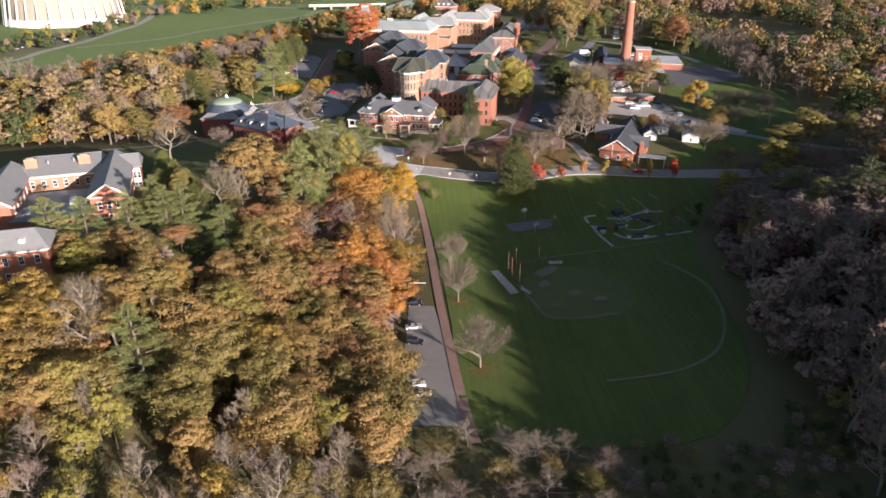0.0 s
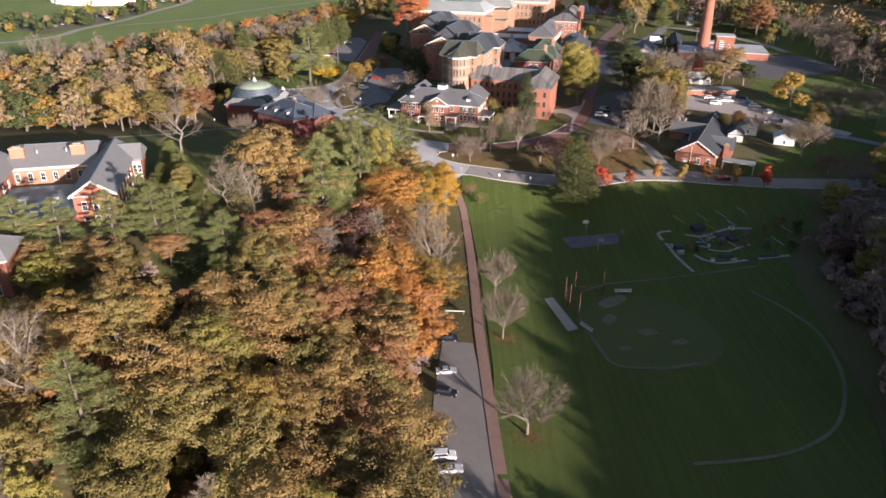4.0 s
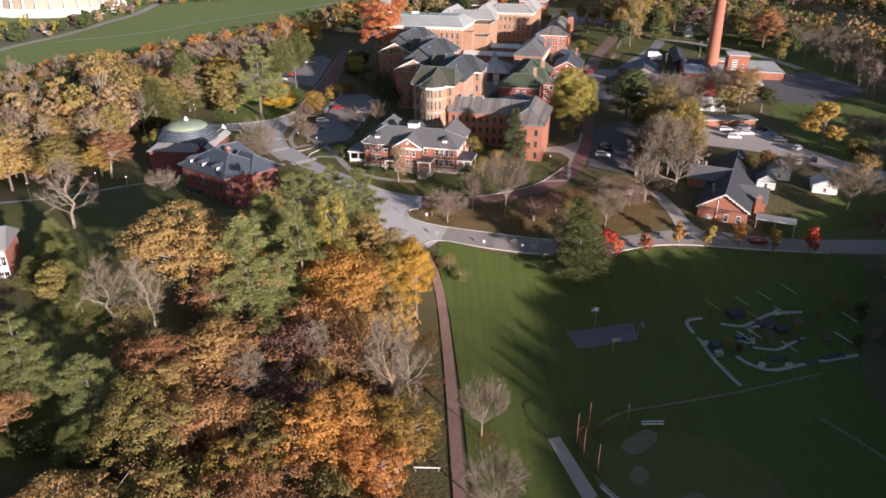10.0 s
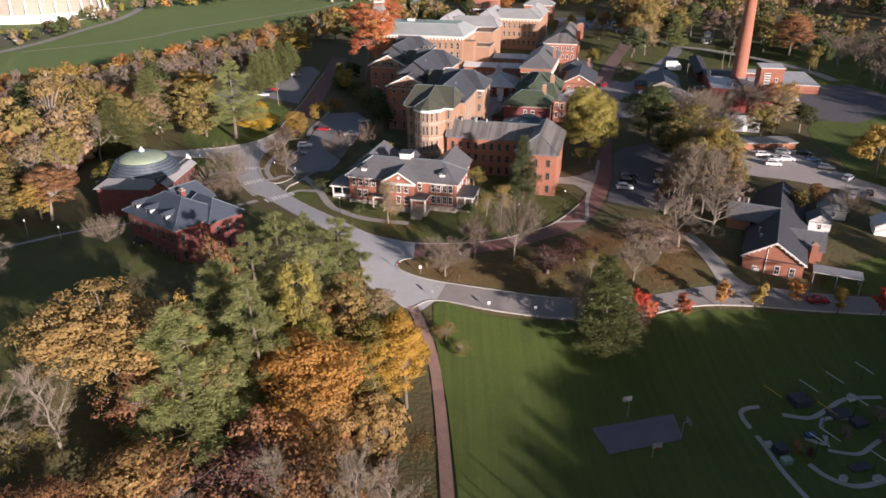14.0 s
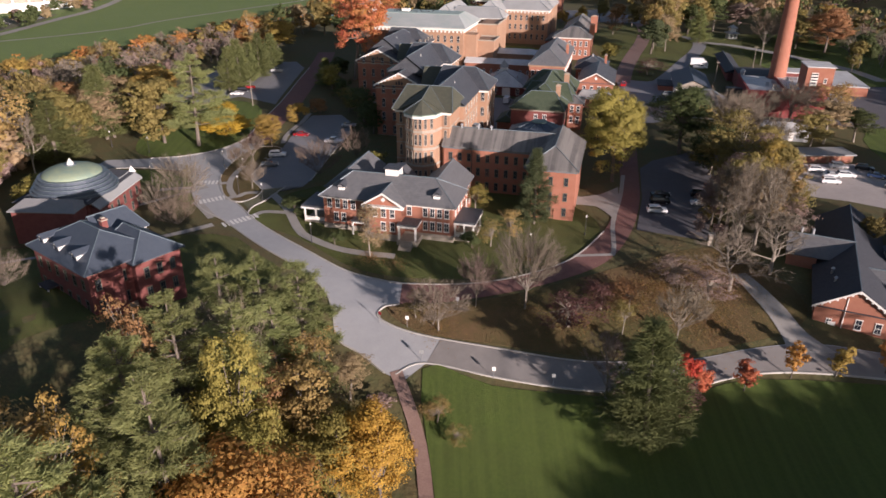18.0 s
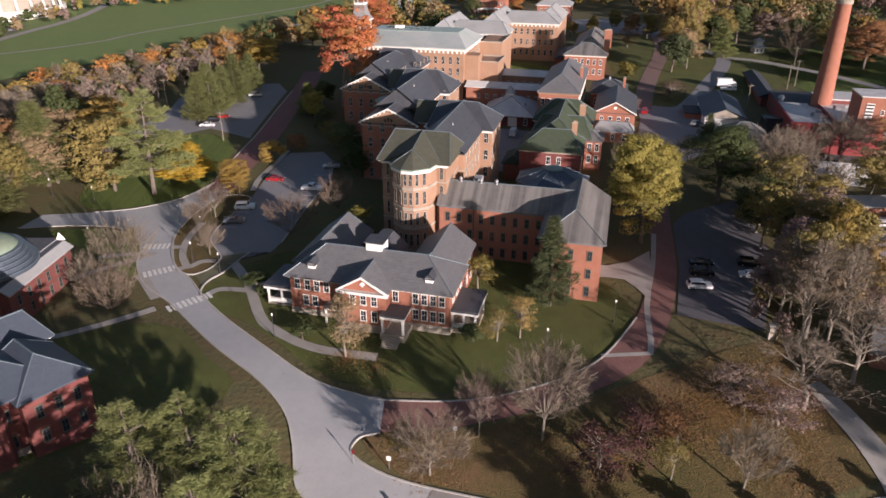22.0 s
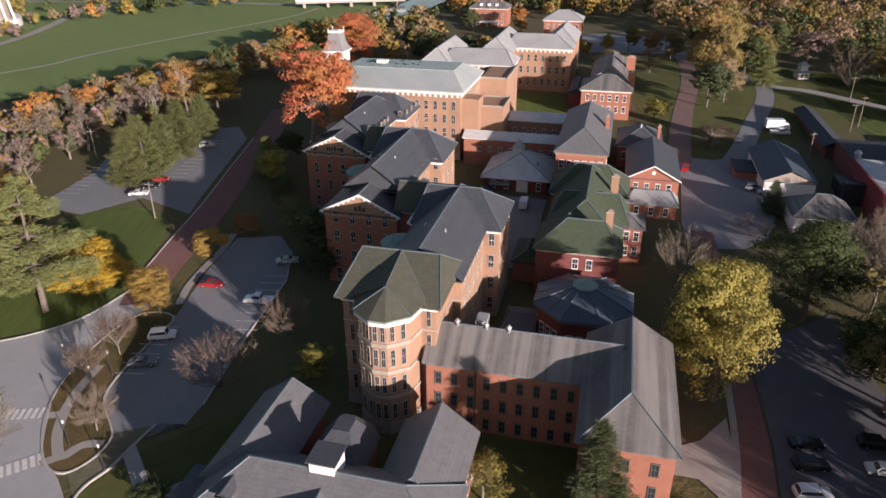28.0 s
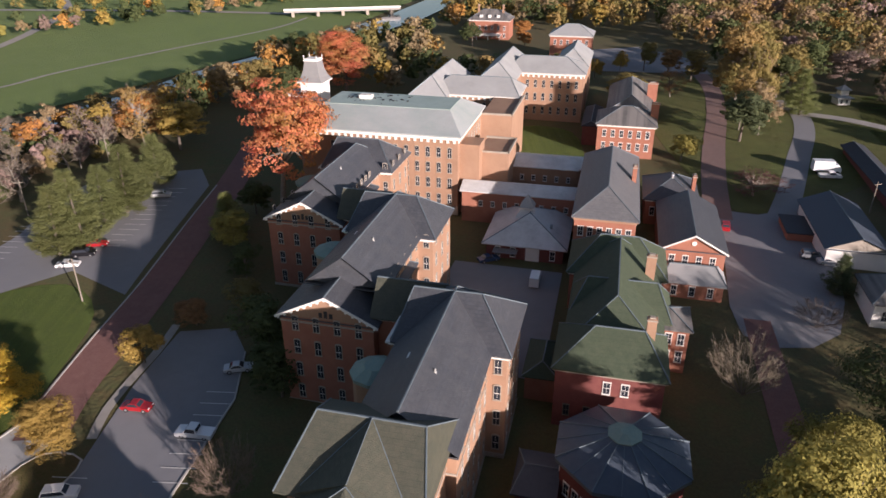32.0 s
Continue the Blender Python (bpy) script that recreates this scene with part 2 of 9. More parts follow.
M["shingle_green"] = mat("green_shingle", (0.062, 0.085, 0.048), 0.8, 0, ((0.25, (0.055, 0.078, 0.047), 0.8, 1.2), (1.2, (0.11, 0.125, 0.078), 0.5, 1.3), (6.0, (0.05, 0.065, 0.042), 0.5, 1.2)), 0.3, 7.0, rows=(0.6, 0.32, 0.022, (0.062, 0.083, 0.05), (0.045, 0.06, 0.036), (math.pi / 2, 0, 0)))
M["roof_light"] = mat("pale_shingle", (0.40, 0.41, 0.41), 0.75, 0, ((0.15, (0.25, 0.257, 0.25), 0.8, 1.2), (1.0, (0.36, 0.36, 0.34), 0.5, 1.3), (5.0, (0.29, 0.29, 0.28), 0.4, 1.2)), 0.2, 7.0)
M["roof_pale"] = mat("weathered_grey_shingle", (0.235, 0.235, 0.232), 0.75, 0, ((0.15, (0.19, 0.192, 0.195), 0.8, 1.2), (1.0, (0.29, 0.285, 0.275), 0.5, 1.3), (5.0, (0.20, 0.20, 0.197), 0.4, 1.2)), 0.2, 7.0)
M["roof_white"] = mat("white_membrane", (0.62, 0.62, 0.60), 0.6, 0, ((0.3, (0.40, 0.39, 0.37), 0.8, 1.5), (2.0, (0.70, 0.69, 0.67), 0.4, 1.3)), 0.1, 4.0)
M["roof_dark"] = mat("dark_shingle", (0.04, 0.045, 0.055), 0.75, 0, ((0.3, (0.04, 0.042, 0.05), 0.8, 1.2), (1.5, (0.085, 0.085, 0.09), 0.5, 1.3)), 0.3, 7.0)
M["roof_blue"] = mat("blue_grey_slate", (0.055, 0.072, 0.098), 0.6, 0, ((0.3, (0.045, 0.058, 0.08), 0.8, 1.2), (1.5, (0.09, 0.108, 0.132), 0.5, 1.3), (6.0, (0.055, 0.065, 0.08), 0.5, 1.2)), 0.3, 7.0, spec=0.45)
M["roof_metal"] = mat("weathered_pale_roof", (0.39, 0.415, 0.41), 0.7, 0, ((0.12, (0.24, 0.32, 0.30), 0.8, 1.8), (0.9, (0.36, 0.37, 0.36), 0.5, 1.3), (5.0, (0.27, 0.28, 0.28), 0.4, 1.2)), 0.2, 7.0)
M["copper_pale"] = mat("pale_copper", (0.36, 0.46, 0.42), 0.6, 0.1, ((0.3, (0.29, 0.37, 0.33), 0.8, 1.6), (2.0, (0.44, 0.50, 0.45), 0.5, 1.3)), 0.15, 5.0)
M["roof_steel"] = mat("blue_roofing_sheet", (0.06, 0.08, 0.11), 0.42, 0.1, ((0.3, (0.06, 0.075, 0.10), 0.8, 1.2), (1.2, (0.10, 0.125, 0.15), 0.5, 1.6), (6.0, (0.07, 0.085, 0.105), 0.5, 1.2)), 0.2, 7.0, spec=0.55)
M["copper"] = mat("green_copper", (0.22, 0.31, 0.27), 0.6, 0.1, ((0.4, (0.17, 0.25, 0.22), 0.8, 1.2), (2.5, (0.30, 0.34, 0.26), 0.5, 1.3)), 0.15, 5.0)
M["copper_dome"] = mat("patchy_copper_dome", (0.18, 0.255, 0.215), 0.6, 0.1, ((0.16, (0.40, 0.42, 0.22), 0.9, 1.6), (0.5, (0.17, 0.27, 0.24), 0.6, 1.4), (2.5, (0.32, 0.36, 0.25), 0.4, 1.3)), 0.15, 5.0)
M["lead"] = mat("grey_lead", (0.16, 0.20, 0.22), 0.5, 0.2, ((0.6, (0.11, 0.14, 0.16), 0.7, 1.2),), 0.1, 5.0)
M["glass"] = mat("dark_glass", (0.03, 0.035, 0.045), 0.12, 0, (), 0, 1, spec=0.6)
M["green_sash"] = mat("green_sash", (0.16, 0.15, 0.115), 0.6, 0, ((2.0, (0.06, 0.075, 0.055), 0.6, 1.2),))
M["metal"] = mat("galvanised_metal", (0.42, 0.43, 0.44), 0.45, 0.6, ((2.0, (0.32, 0.33, 0.33), 0.6, 1.2),))
M["dark_metal"] = mat("dark_metal", (0.05, 0.05, 0.055), 0.5, 0.4, ((2.0, (0.08, 0.07, 0.065), 0.5, 1.2),))
M["rust"] = mat("rusty_steel", (0.17, 0.085, 0.06), 0.8, 0.2, ((1.5, (0.10, 0.06, 0.05), 0.7, 1.2),))
M["river"] = mat("river_water", (0.10, 0.13, 0.16), 0.12, 0, (W_, (0.05, (0.10, 0.12, 0.13), 0.6, 1.2)), 0.05, 0.8, spec=0.6)
M["bark"] = mat("brown_bark", (0.13, 0.105, 0.085), 0.95, 0, ((1.5, (0.20, 0.17, 0.14), 0.6, 1.3),), 0.5, 6.0)
M["bark_pale"] = mat("pale_bark", (0.215, 0.185, 0.148), 0.95, 0, ((1.0, (0.15, 0.125, 0.098), 0.7, 1.3), (4.0, (0.34, 0.30, 0.245), 0.5, 1.3)), 0.4, 6.0)
M["twig"] = mat("grey_twigs", (0.185, 0.152, 0.112), 0.95, 0, (), island=0.5, obj=0.3)
M["twig_brown"] = mat("brown_twigs", (0.20, 0.148, 0.122), 0.95, 0, (), island=0.5, obj=0.3)
M["twig_russet"] = mat("russet_twigs", (0.165, 0.125, 0.092), 0.95, 0, (), island=0.5, obj=0.3)
LEAVES = {"rust": (0.31, 0.17, 0.082), "gold": (0.35, 0.24, 0.068), "orange": (0.46, 0.232, 0.07), "yellow": (0.52, 0.36, 0.05), "olive": (0.235, 0.192, 0.068), "maroon": (0.15, 0.075, 0.068), "umber": (0.29, 0.21, 0.185), "hay": (0.31, 0.23, 0.135),
          "brown": (0.325, 0.222, 0.088), "green": (0.088, 0.108, 0.043), "conifer": (0.15, 0.165, 0.065), "amber": (0.50, 0.32, 0.06), "pine": (0.245, 0.27, 0.108), "spruce": (0.10, 0.122, 0.06), "fir": (0.23, 0.25, 0.09), "red": (0.48, 0.14, 0.08), "scarlet": (0.52, 0.08, 0.05), "lime": (0.28, 0.245, 0.066)}
for k, c in LEAVES.items():
    M["leaf_" + k] = mat(k + "_leaves", c, 0.75, 0, ((0.2, tuple(v * f for v, f in zip(c, (0.72, 0.66, 0.6))), 0.75, 1.5), (0.45, tuple(min(0.6, v * f) for v, f in zip(c, (1.2, 1.22, 1.1))), 0.55, 1.6)), island=0.22, obj=0.35, translucent=0.3, spec=0.2)
M["leaf_redmix"] = mat("flame_leaves", (0.60, 0.165, 0.10), 0.75, 0, ((0.14, (0.56, 0.25, 0.08), 0.8, 2.0), (0.2, (0.36, 0.29, 0.07), 0.7, 2.2), (0.5, (0.62, 0.17, 0.12), 0.5, 1.6)), island=0.4, translucent=0.42, spec=0.2)
for k, c in {"white": (0.75, 0.75, 0.74), "black": (0.015, 0.015, 0.018), "grey": (0.16, 0.17, 0.18), "silver": (0.45, 0.46, 0.47), "red": (0.35, 0.02, 0.025), "blue": (0.04, 0.07, 0.15)}.items():
    M["car_" + k] = mat("car_paint_" + k, c, 0.25, 0.1, ((3.0, tuple(v * 0.85 for v in c), 0.4, 1.2),), spec=0.6)
M["tyre"] = mat("tyre_rubber", (0.02, 0.02, 0.02), 0.9)


# ---- mesh helpers ----
class Geo:
    """Vertices and faces gathered for one mesh."""

    def __init__(self):
        self.v, self.f = [], []

    def add(self, verts, faces):
        n = len(self.v)
        self.v += [tuple(p) for p in verts]
        self.f += [tuple(i + n for i in q) for q in faces]
        return self

    def box(self, x0, y0, z0, x1, y1, z1):
        return self.add([(x0, y0, z0), (x1, y0, z0), (x1, y1, z0), (x0, y1, z0), (x0, y0, z1), (x1, y0, z1), (x1, y1, z1), (x0, y1, z1)],
                        [(3, 2, 1, 0), (4, 5, 6, 7), (0, 1, 5, 4), (1, 2, 6, 5), (2, 3, 7, 6), (3, 0, 4, 7)])

    def prism(self, ring, z0, z1, scale=1.0):
        """A vertical prism over a counter-clockwise ring; scale draws the top in towards its middle."""
        n = len(ring)
        cx, cy = sum(p[0] for p in ring) / n, sum(p[1] for p in ring) / n
        top = [(cx + (x - cx) * scale, cy + (y - cy) * scale, z1) for x, y in ring]
        return self.add([(x, y, z0) for x, y in ring] + top, [tuple(range(n - 1, -1, -1)), tuple(range(n, 2 * n))] + [(i, (i + 1) % n, n + (i + 1) % n, n + i) for i in range(n)])

    def cone(self, x, y, z0, r0, z1, r1, n=12):
        ring = [(math.cos(2 * math.pi * i / n), math.sin(2 * math.pi * i / n)) for i in range(n)]
        return self.add([(x + r0 * c, y + r0 * s, z0) for c, s in ring] + [(x + r1 * c, y + r1 * s, z1) for c, s in ring],
                        [tuple(range(n - 1, -1, -1)), tuple(range(n, 2 * n))] + [(i, (i + 1) % n, n + (i + 1) % n, n + i) for i in range(n)])

    def rod(self, p, q, r0, r1, n=5):
        p, q = Vector(p), Vector(q)
        w = (q - p).normalized()
        u = w.orthogonal().normalized()
        v = w.cross(u)
        ring = [(math.cos(2 * math.pi * i / n), math.sin(2 * math.pi * i / n)) for i in range(n)]
        return self.add([p + (u * c + v * s) * r0 for c, s in ring] + [q + (u * c + v * s) * r1 for c, s in ring],
                        [(i, (i + 1) % n, n + (i + 1) % n, n + i) for i in range(n)] + [tuple(range(n, 2 * n)), tuple(range(n - 1, -1, -1))])

    def mesh(self, name, material):
        me = bpy.data.meshes.new(name)
        me.from_pydata(self.v, [], self.f)
        me.materials.append(material)
        return me


def part(name, geo, material, parent=None, label="", smooth=False):
    """One mesh object, under a thing or a part."""
    me = geo.mesh(name, material) if isinstance(geo, Geo) else geo
    if smooth:
        me.polygons.foreach_set("use_smooth", [True] * len(me.polygons))
    ob = new(name, me)
    if parent:
        ob.parent = parent
    if label:
        ob["label"] = label
    return ob


def thing(name, label, category, x=0, y=0, z=0, rz=0, group="", kind=""):
    e = new(name)
    e.matrix_basis = pose(x, y, z, 0, 0, rz)
    return tagged(e, label, category, group, kind)


# ---- ground heights ----
YP = [-400, -100, 0, 92, 104, 113, 122, 132, 141, 150, 160, 178, 215, 274, 324, 400, 600, 1500]
ZP = [-6, -3, 0, 0.2, 1.2, 3.2, 5.6, 8.0, 9.9, 11.2, 12.2, 13.2, 15, 18.5, 20, 22, 24, 26]


def ease(a, b, v):
    u = min(1.0, max(0.0, (v - a) / (b - a)))
    return u * u * (3 - 2 * u)


def ground_z(x, y):
    z = float(np.interp(y, YP, ZP))
    z += 19 * ease(-12, -70, x) * (math.exp(-((y - 60) / 90) ** 2) if y < 60 else ease(172, 97, y))
    # hill beside the field, its rise set so that its wood shades the grass
    x0 = 78 + 16 * ease(55, 82, y)
    z += (16 * ease(x0, x0 + 44, x) + 24 * ease(x0 + 37, x0 + 150, x)) * ease(126, 70, y)
    z -= 5.0 * ease(-105, -142, x - 0.62 * (y - 360)) * ease(200, 330, y)
    return z


TH = -14.3  # the heading of the old hospital's walls
CT, ST = math.cos(radians(TH)), math.sin(radians(TH))


def wor(a, b):
    return a * CT - b * ST, a * ST + b * CT


# ---- ground sheet ----
def steps(marks):
    out = []
    for lo, hi, d in marks:
        out += list(np.arange(lo, hi, d))
    return out + [marks[-1][1]]


GX = steps([(-2600, -400, 200), (-400, -150, 12.5), (-150, 150, 4), (150, 400, 12.5), (400, 2600, 200)])
GY = steps([(-1500, -150, 75), (-150, 350, 4), (350, 700, 10), (700, 3500, 200)])
gv = [(x, y, ground_z(x, y)) for y in GY for x in GX]
nx = len(GX)
gf = [(j * nx + i, j * nx + i + 1, (j + 1) * nx + i + 1, (j + 1) * nx + i) for j in range(len(GY) - 1) for i in range(nx - 1)]
ground = part("ground", Geo().add(gv, gf), M["ground"], smooth=True)
tagged(ground, "brown leaf-strewn hillside ground under the trees", "ground", kind="structure")


def smooth_line(pts, per=6, closed=False):
    """A Catmull-Rom curve through the points."""
    n = len(pts)
    out = []
    for i in range(n if closed else n - 1):
        p = [Vector(pts[(i + k) % n] if closed else pts[min(max(i + k, 0), n - 1)]) for k in (-1, 0, 1, 2)]
        for s in range(per):
            t = s / per
            out.append(0.5 * (2 * p[1] + (p[2] - p[0]) * t + (2 * p[0] - 5 * p[1] + 4 * p[2] - p[3]) * t * t + (3 * p[1] - p[0] - 3 * p[2] + p[3]) * t ** 3))
    if not closed:
        out.append(Vector(pts[-1]))
    return [(p.x, p.y) for p in out]


def drape(name, outline, material, lift, label, category, cell=5.0, kind="structure"):
    """A patch of ground cover with the given outline, laid over the hillside."""
    bm = bmesh.new()
    vs = [bm.verts.new((x, y, 0)) for x, y in outline]
    face = bm.faces.new(vs)
    bmesh.ops.triangulate(bm, faces=[face])
    xs, ys = [p[0] for p in outline], [p[1] for p in outline]
    for axis, lo, hi in ((0, min(xs), max(xs)), (1, min(ys), max(ys))):
        v = math.floor(lo / cell + 1) * cell
        while v < hi:
            co, no = [0, 0, 0], [0, 0, 0]
            co[axis], no[axis] = v, 1
            bmesh.ops.bisect_plane(bm, geom=bm.verts[:] + bm.edges[:] + bm.faces[:], plane_co=co, plane_no=no)
            v += cell
    for v in bm.verts:
        v.co.z = ground_z(v.co.x, v.co.y) + lift
    bmesh.ops.recalc_face_normals(bm, faces=bm.faces)
    if sum(q.normal.z for q in bm.faces) < 0:
        bmesh.ops.reverse_faces(bm, faces=bm.faces)
    me = bpy.data.meshes.new(name)
    bm.to_mesh(me)
    bm.free()
    me.materials.append(material)
    return tagged(part(name, me, material, smooth=True), label, category, kind=kind)


def ribbon(name, line, width, material, lift, label, category, kind="structure"):
    """A strip of even width along a line on the ground."""
    g, rows = Geo(), []
    for i, p in enumerate(line):
        q, r = Vector(line[max(i - 1, 0)]), Vector(line[min(i + 1, len(line) - 1)])
        d = (r - q).normalized()
        row = []
        for s in (-0.5, -0.17, 0.17, 0.5):
            x, y = p[0] - d.y * width * s, p[1] + d.x * width * s
            row.append((x, y, ground_z(x, y) + lift))
        rows.append(row)
    g.add([v for row in rows for v in row], [(4 * i + k + 1, 4 * i + k, 4 * i + 4 + k, 4 * i + 5 + k) for i in range(len(rows) - 1) for k in range(3)])
    return tagged(part(name, g, material), label, category, kind=kind)


def kerb(line, label="pale worn concrete kerb edging the road"):
    """A low kerb with a real step along a line."""
    g = Geo()
    rows = []
    for i, p in enumerate(line):
        q, r = Vector(line[max(i - 1, 0)]), Vector(line[min(i + 1, len(line) - 1)])
        d = (r - q).normalized() * 0.13
        z = ground_z(*p)
        rows.append([(p[0] - d.y, p[1] + d.x, z - 0.2), (p[0] - d.y, p[1] + d.x, z + 0.26), (p[0] + d.y, p[1] - d.x, z + 0.24), (p[0] + d.y, p[1] - d.x, z - 0.2)])
    v = [c for row in rows for c in row]
    fs = [(4 * i + k, 4 * i + (k + 1) % 4, 4 * i + 4 + (k + 1) % 4, 4 * i + 4 + k) for i in range(len(rows) - 1) for k in range(4)]
    fs += [(3, 2, 1, 0), tuple(4 * (len(rows) - 1) + k for k in range(4))]
    return tagged(part("kerb", g.add(v, fs), M["kerb"]), label, "kerb", kind="structure")


# field and lawns
drape("sports_field", smooth_line([(5.5, -10), (24, -16), (52, -14), (70, 10), (77, 45), (84, 80), (100, 105), (103, 121), (80, 123), (54, 124.5), (40, 121), (26, 121), (10, 123), (-1.5, 126.5), (1.2, 100), (3, 70), (4.5, 30)], 3, True), M["grass"], 0.14, "green mown sports field with faint worn marks", "field")
drape("meadow", [(-900, 120), (-420, 215), (-300, 262), (-225, 300), (-172, 365), (-128, 432), (-108, 475), (-82, 525), (-40, 640), (-10, 760), (-200, 900), (-900, 700)], M["meadow"], 0.4, "bright green riverside meadow", "meadow", cell=40)
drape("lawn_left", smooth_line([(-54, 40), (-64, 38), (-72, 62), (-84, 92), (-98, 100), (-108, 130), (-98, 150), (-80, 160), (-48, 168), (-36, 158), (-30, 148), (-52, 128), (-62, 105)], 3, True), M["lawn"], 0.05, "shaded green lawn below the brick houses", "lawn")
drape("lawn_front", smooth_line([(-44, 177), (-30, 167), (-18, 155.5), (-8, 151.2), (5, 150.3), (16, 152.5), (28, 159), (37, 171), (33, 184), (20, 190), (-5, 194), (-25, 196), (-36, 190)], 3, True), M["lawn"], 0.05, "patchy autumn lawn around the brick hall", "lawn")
drape("lawn_island", smooth_line([(-8.6, 140.8), (-6, 142.3), (4, 142.6), (17, 146), (29, 151), (42, 157), (57, 163), (64, 160), (70, 146), (66, 136.5), (50, 131.5), (38, 129.6), (25, 129.5), (8, 132.6), (-3, 135.4)], 3, True), M["leafy_lawn"], 0.05, "lawn with fallen leaves between the roads", "lawn")
drape("lawn_park", smooth_line([(-79, 215), (-66, 218.5), (-58, 226), (-56.5, 240), (-58, 258), (-68, 268), (-82, 262), (-88, 240), (-86, 222)], 3, True), M["grass"], 0.05, "sunlit green lawn beside the brick road", "lawn")
drape("lawn_lobe", smooth_line([(-84, 203), (-75, 205), (-67.5, 203), (-61.5, 195.8), (-57, 184), (-61.5, 186), (-72, 195)], 3, True), M["grass"], 0.08, "lit green lawn between the campus roads", "lawn")
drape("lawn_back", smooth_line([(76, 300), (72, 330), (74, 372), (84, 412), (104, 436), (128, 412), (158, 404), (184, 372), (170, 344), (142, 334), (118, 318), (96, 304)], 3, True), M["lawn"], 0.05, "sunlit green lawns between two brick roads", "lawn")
drape("lawn_right", smooth_line([(84, 131), (104, 131), (140, 150), (175, 190), (180, 240), (150, 250), (128, 232), (124, 200), (112, 150), (96, 140)], 3, True), M["grass"], 0.05, "green lawn behind the brick house", "lawn")
drape("lawn_plant", smooth_line([(140, 300), (165, 275), (200, 290), (215, 330), (190, 395), (160, 400), (138, 350)], 3, True), M["grass"], 0.05, "green bank behind the power plant", "lawn")
drape("yard_lawn", smooth_line([wor(a, b) for a, b in ((-61, 322), (-42, 322), (-38, 336), (-44, 362), (-60, 364), (-64, 345))], 3, True), M["grass"], 0.05, "small green courtyard lawn", "lawn")

# roads
edge_l = [(-4.5, 124), (-7.9, 125.6), (-12.7, 130.1), (-16.6, 133), (-18.3, 139.7), (-20.6, 145.7), (-26.1, 152.5), (-36.1, 161.7), (-47.3, 174.3), (-54.7, 181.0), (-59.6, 189.7), (-61.0, 195.5), (-67.4, 204.3), (-78.7, 206.5), (-92, 205)]
edge_r = [(-90, 212), (-78.5, 213.5), (-69.7, 215.6), (-61.0, 221.4), (-55.6, 231), (-48.8, 229), (-51.9, 220.8), (-55.4, 210), (-55.6, 200), (-51.4, 188.5), (-46.8, 183.5), (-40.2, 174.4), (-30.8, 164.6), (-18.7, 153.8), (-10.7, 149.9), (-6.0, 148.6), (-6.2, 142.4), (-9.2, 141.3), (-9.6, 138.3), (-2.6, 134.6), (12, 131.0), (27, 128.2), (44, 128.8), (55, 131.2), (67, 132.5), (81, 129.8), (101, 128), (160, 128), (160, 122), (98, 122.6), (79, 124.3), (64, 126), (53, 125.6), (40, 122.4), (26, 122.2), (12, 124.5), (-1, 127.6)]
sl, sr = smooth_line(edge_l, 4), smooth_line(edge_r, 4)
drape("road", sl + sr, M["concrete"], 0.11, "pale grey concrete campus road", "road")
FIELD_S = smooth_line([(-1, 127.5), (12, 124.4), (26, 122.0), (40, 122.3), (53, 125.5), (64, 125.9), (79, 124.2), (98, 122.5), (158, 122.5)], 4)
FIELD_N = smooth_line([(158, 128), (101, 127.9), (81, 129.6), (67, 132.3), (55, 131.0), (44, 128.6), (27, 128.0), (12, 130.8), (1.5, 133.2)], 4)
drape("field_road", FIELD_S + FIELD_N, M["field_road"], 0.135, "worn brownish-grey road beside the field", "road", cell=4)
kerb(smooth_line(edge_l[1:], 5))
kerb(smooth_line(edge_r[8:16], 5))
kerb(smooth_line(edge_r[1:5], 5))
kerb(smooth_line([(-6.2, 142.3), (-9.2, 141.3), (-9.6, 138.3), (-2.6, 134.4), (12, 130.9), (27, 128.1), (44, 128.7)], 5))
kerb(smooth_line([(-6, 125.2), (-1, 127.7), (12, 124.4), (26, 122.0), (40, 122.3), (53, 125.5), (64, 125.9), (79, 124.2), (98, 122.5)], 5))
brick_t = [(-6.0, 148.6), (4.1, 148.4), (13.4, 150.0), (23.4, 154.4), (30.2, 159.8), (37.5, 170.1), (43.2, 184), (47.6, 199), (53, 225), (60, 255)]
brick_b = [(64.5, 254), (58.2, 225), (53.2, 202), (49.4, 186), (43.6, 170.1), (36.6, 158.2), (28.7, 152), (17.8, 147.0), (4.1, 143.2), (-6.2, 142.3)]
drape("brick_road", smooth_line(brick_t, 4) + smooth_line(brick_b, 4), M["paver"], 0.13, "dark red brick-paved drive", "road")
kerb(smooth_line(brick_t[:6], 5))
ribbon("gutter_strip", smooth_line([(49.3, 203), (45.4, 189), (40.6, 175), (38.3, 163.5), (37.2, 159.5)], 4), 1.0, M["path"], 0.17, "pale concrete strip across the brick drive", "path")
ribbon("gutter_strip", [(29.0, 159), (37.6, 159.6)], 0.9, M["path"], 0.17, "pale concrete strip across the brick drive", "path")
ribbon("brick_road", smooth_line([(70, 296), (78, 322), (88, 350), (99, 379), (109, 412), (113.5, 442), (111, 474), (98, 486)], 4), 6.4, M["paver_grey"], 0.12, "brick-paved drive behind the hospital", "road")
ribbon("brick_road", smooth_line([(-52, 226), (-52.5, 236), (-51.2, 250), (-49.8, 270), (-49.5, 295), (-49, 320), (-50, 350)], 4), 7.6, M["paver"], 0.14, "dark red brick-paved drive beside the lots", "road")
kerb(smooth_line([(-56, 234), (-55, 250), (-53.3, 270), (-53, 295), (-52.5, 318)], 4))
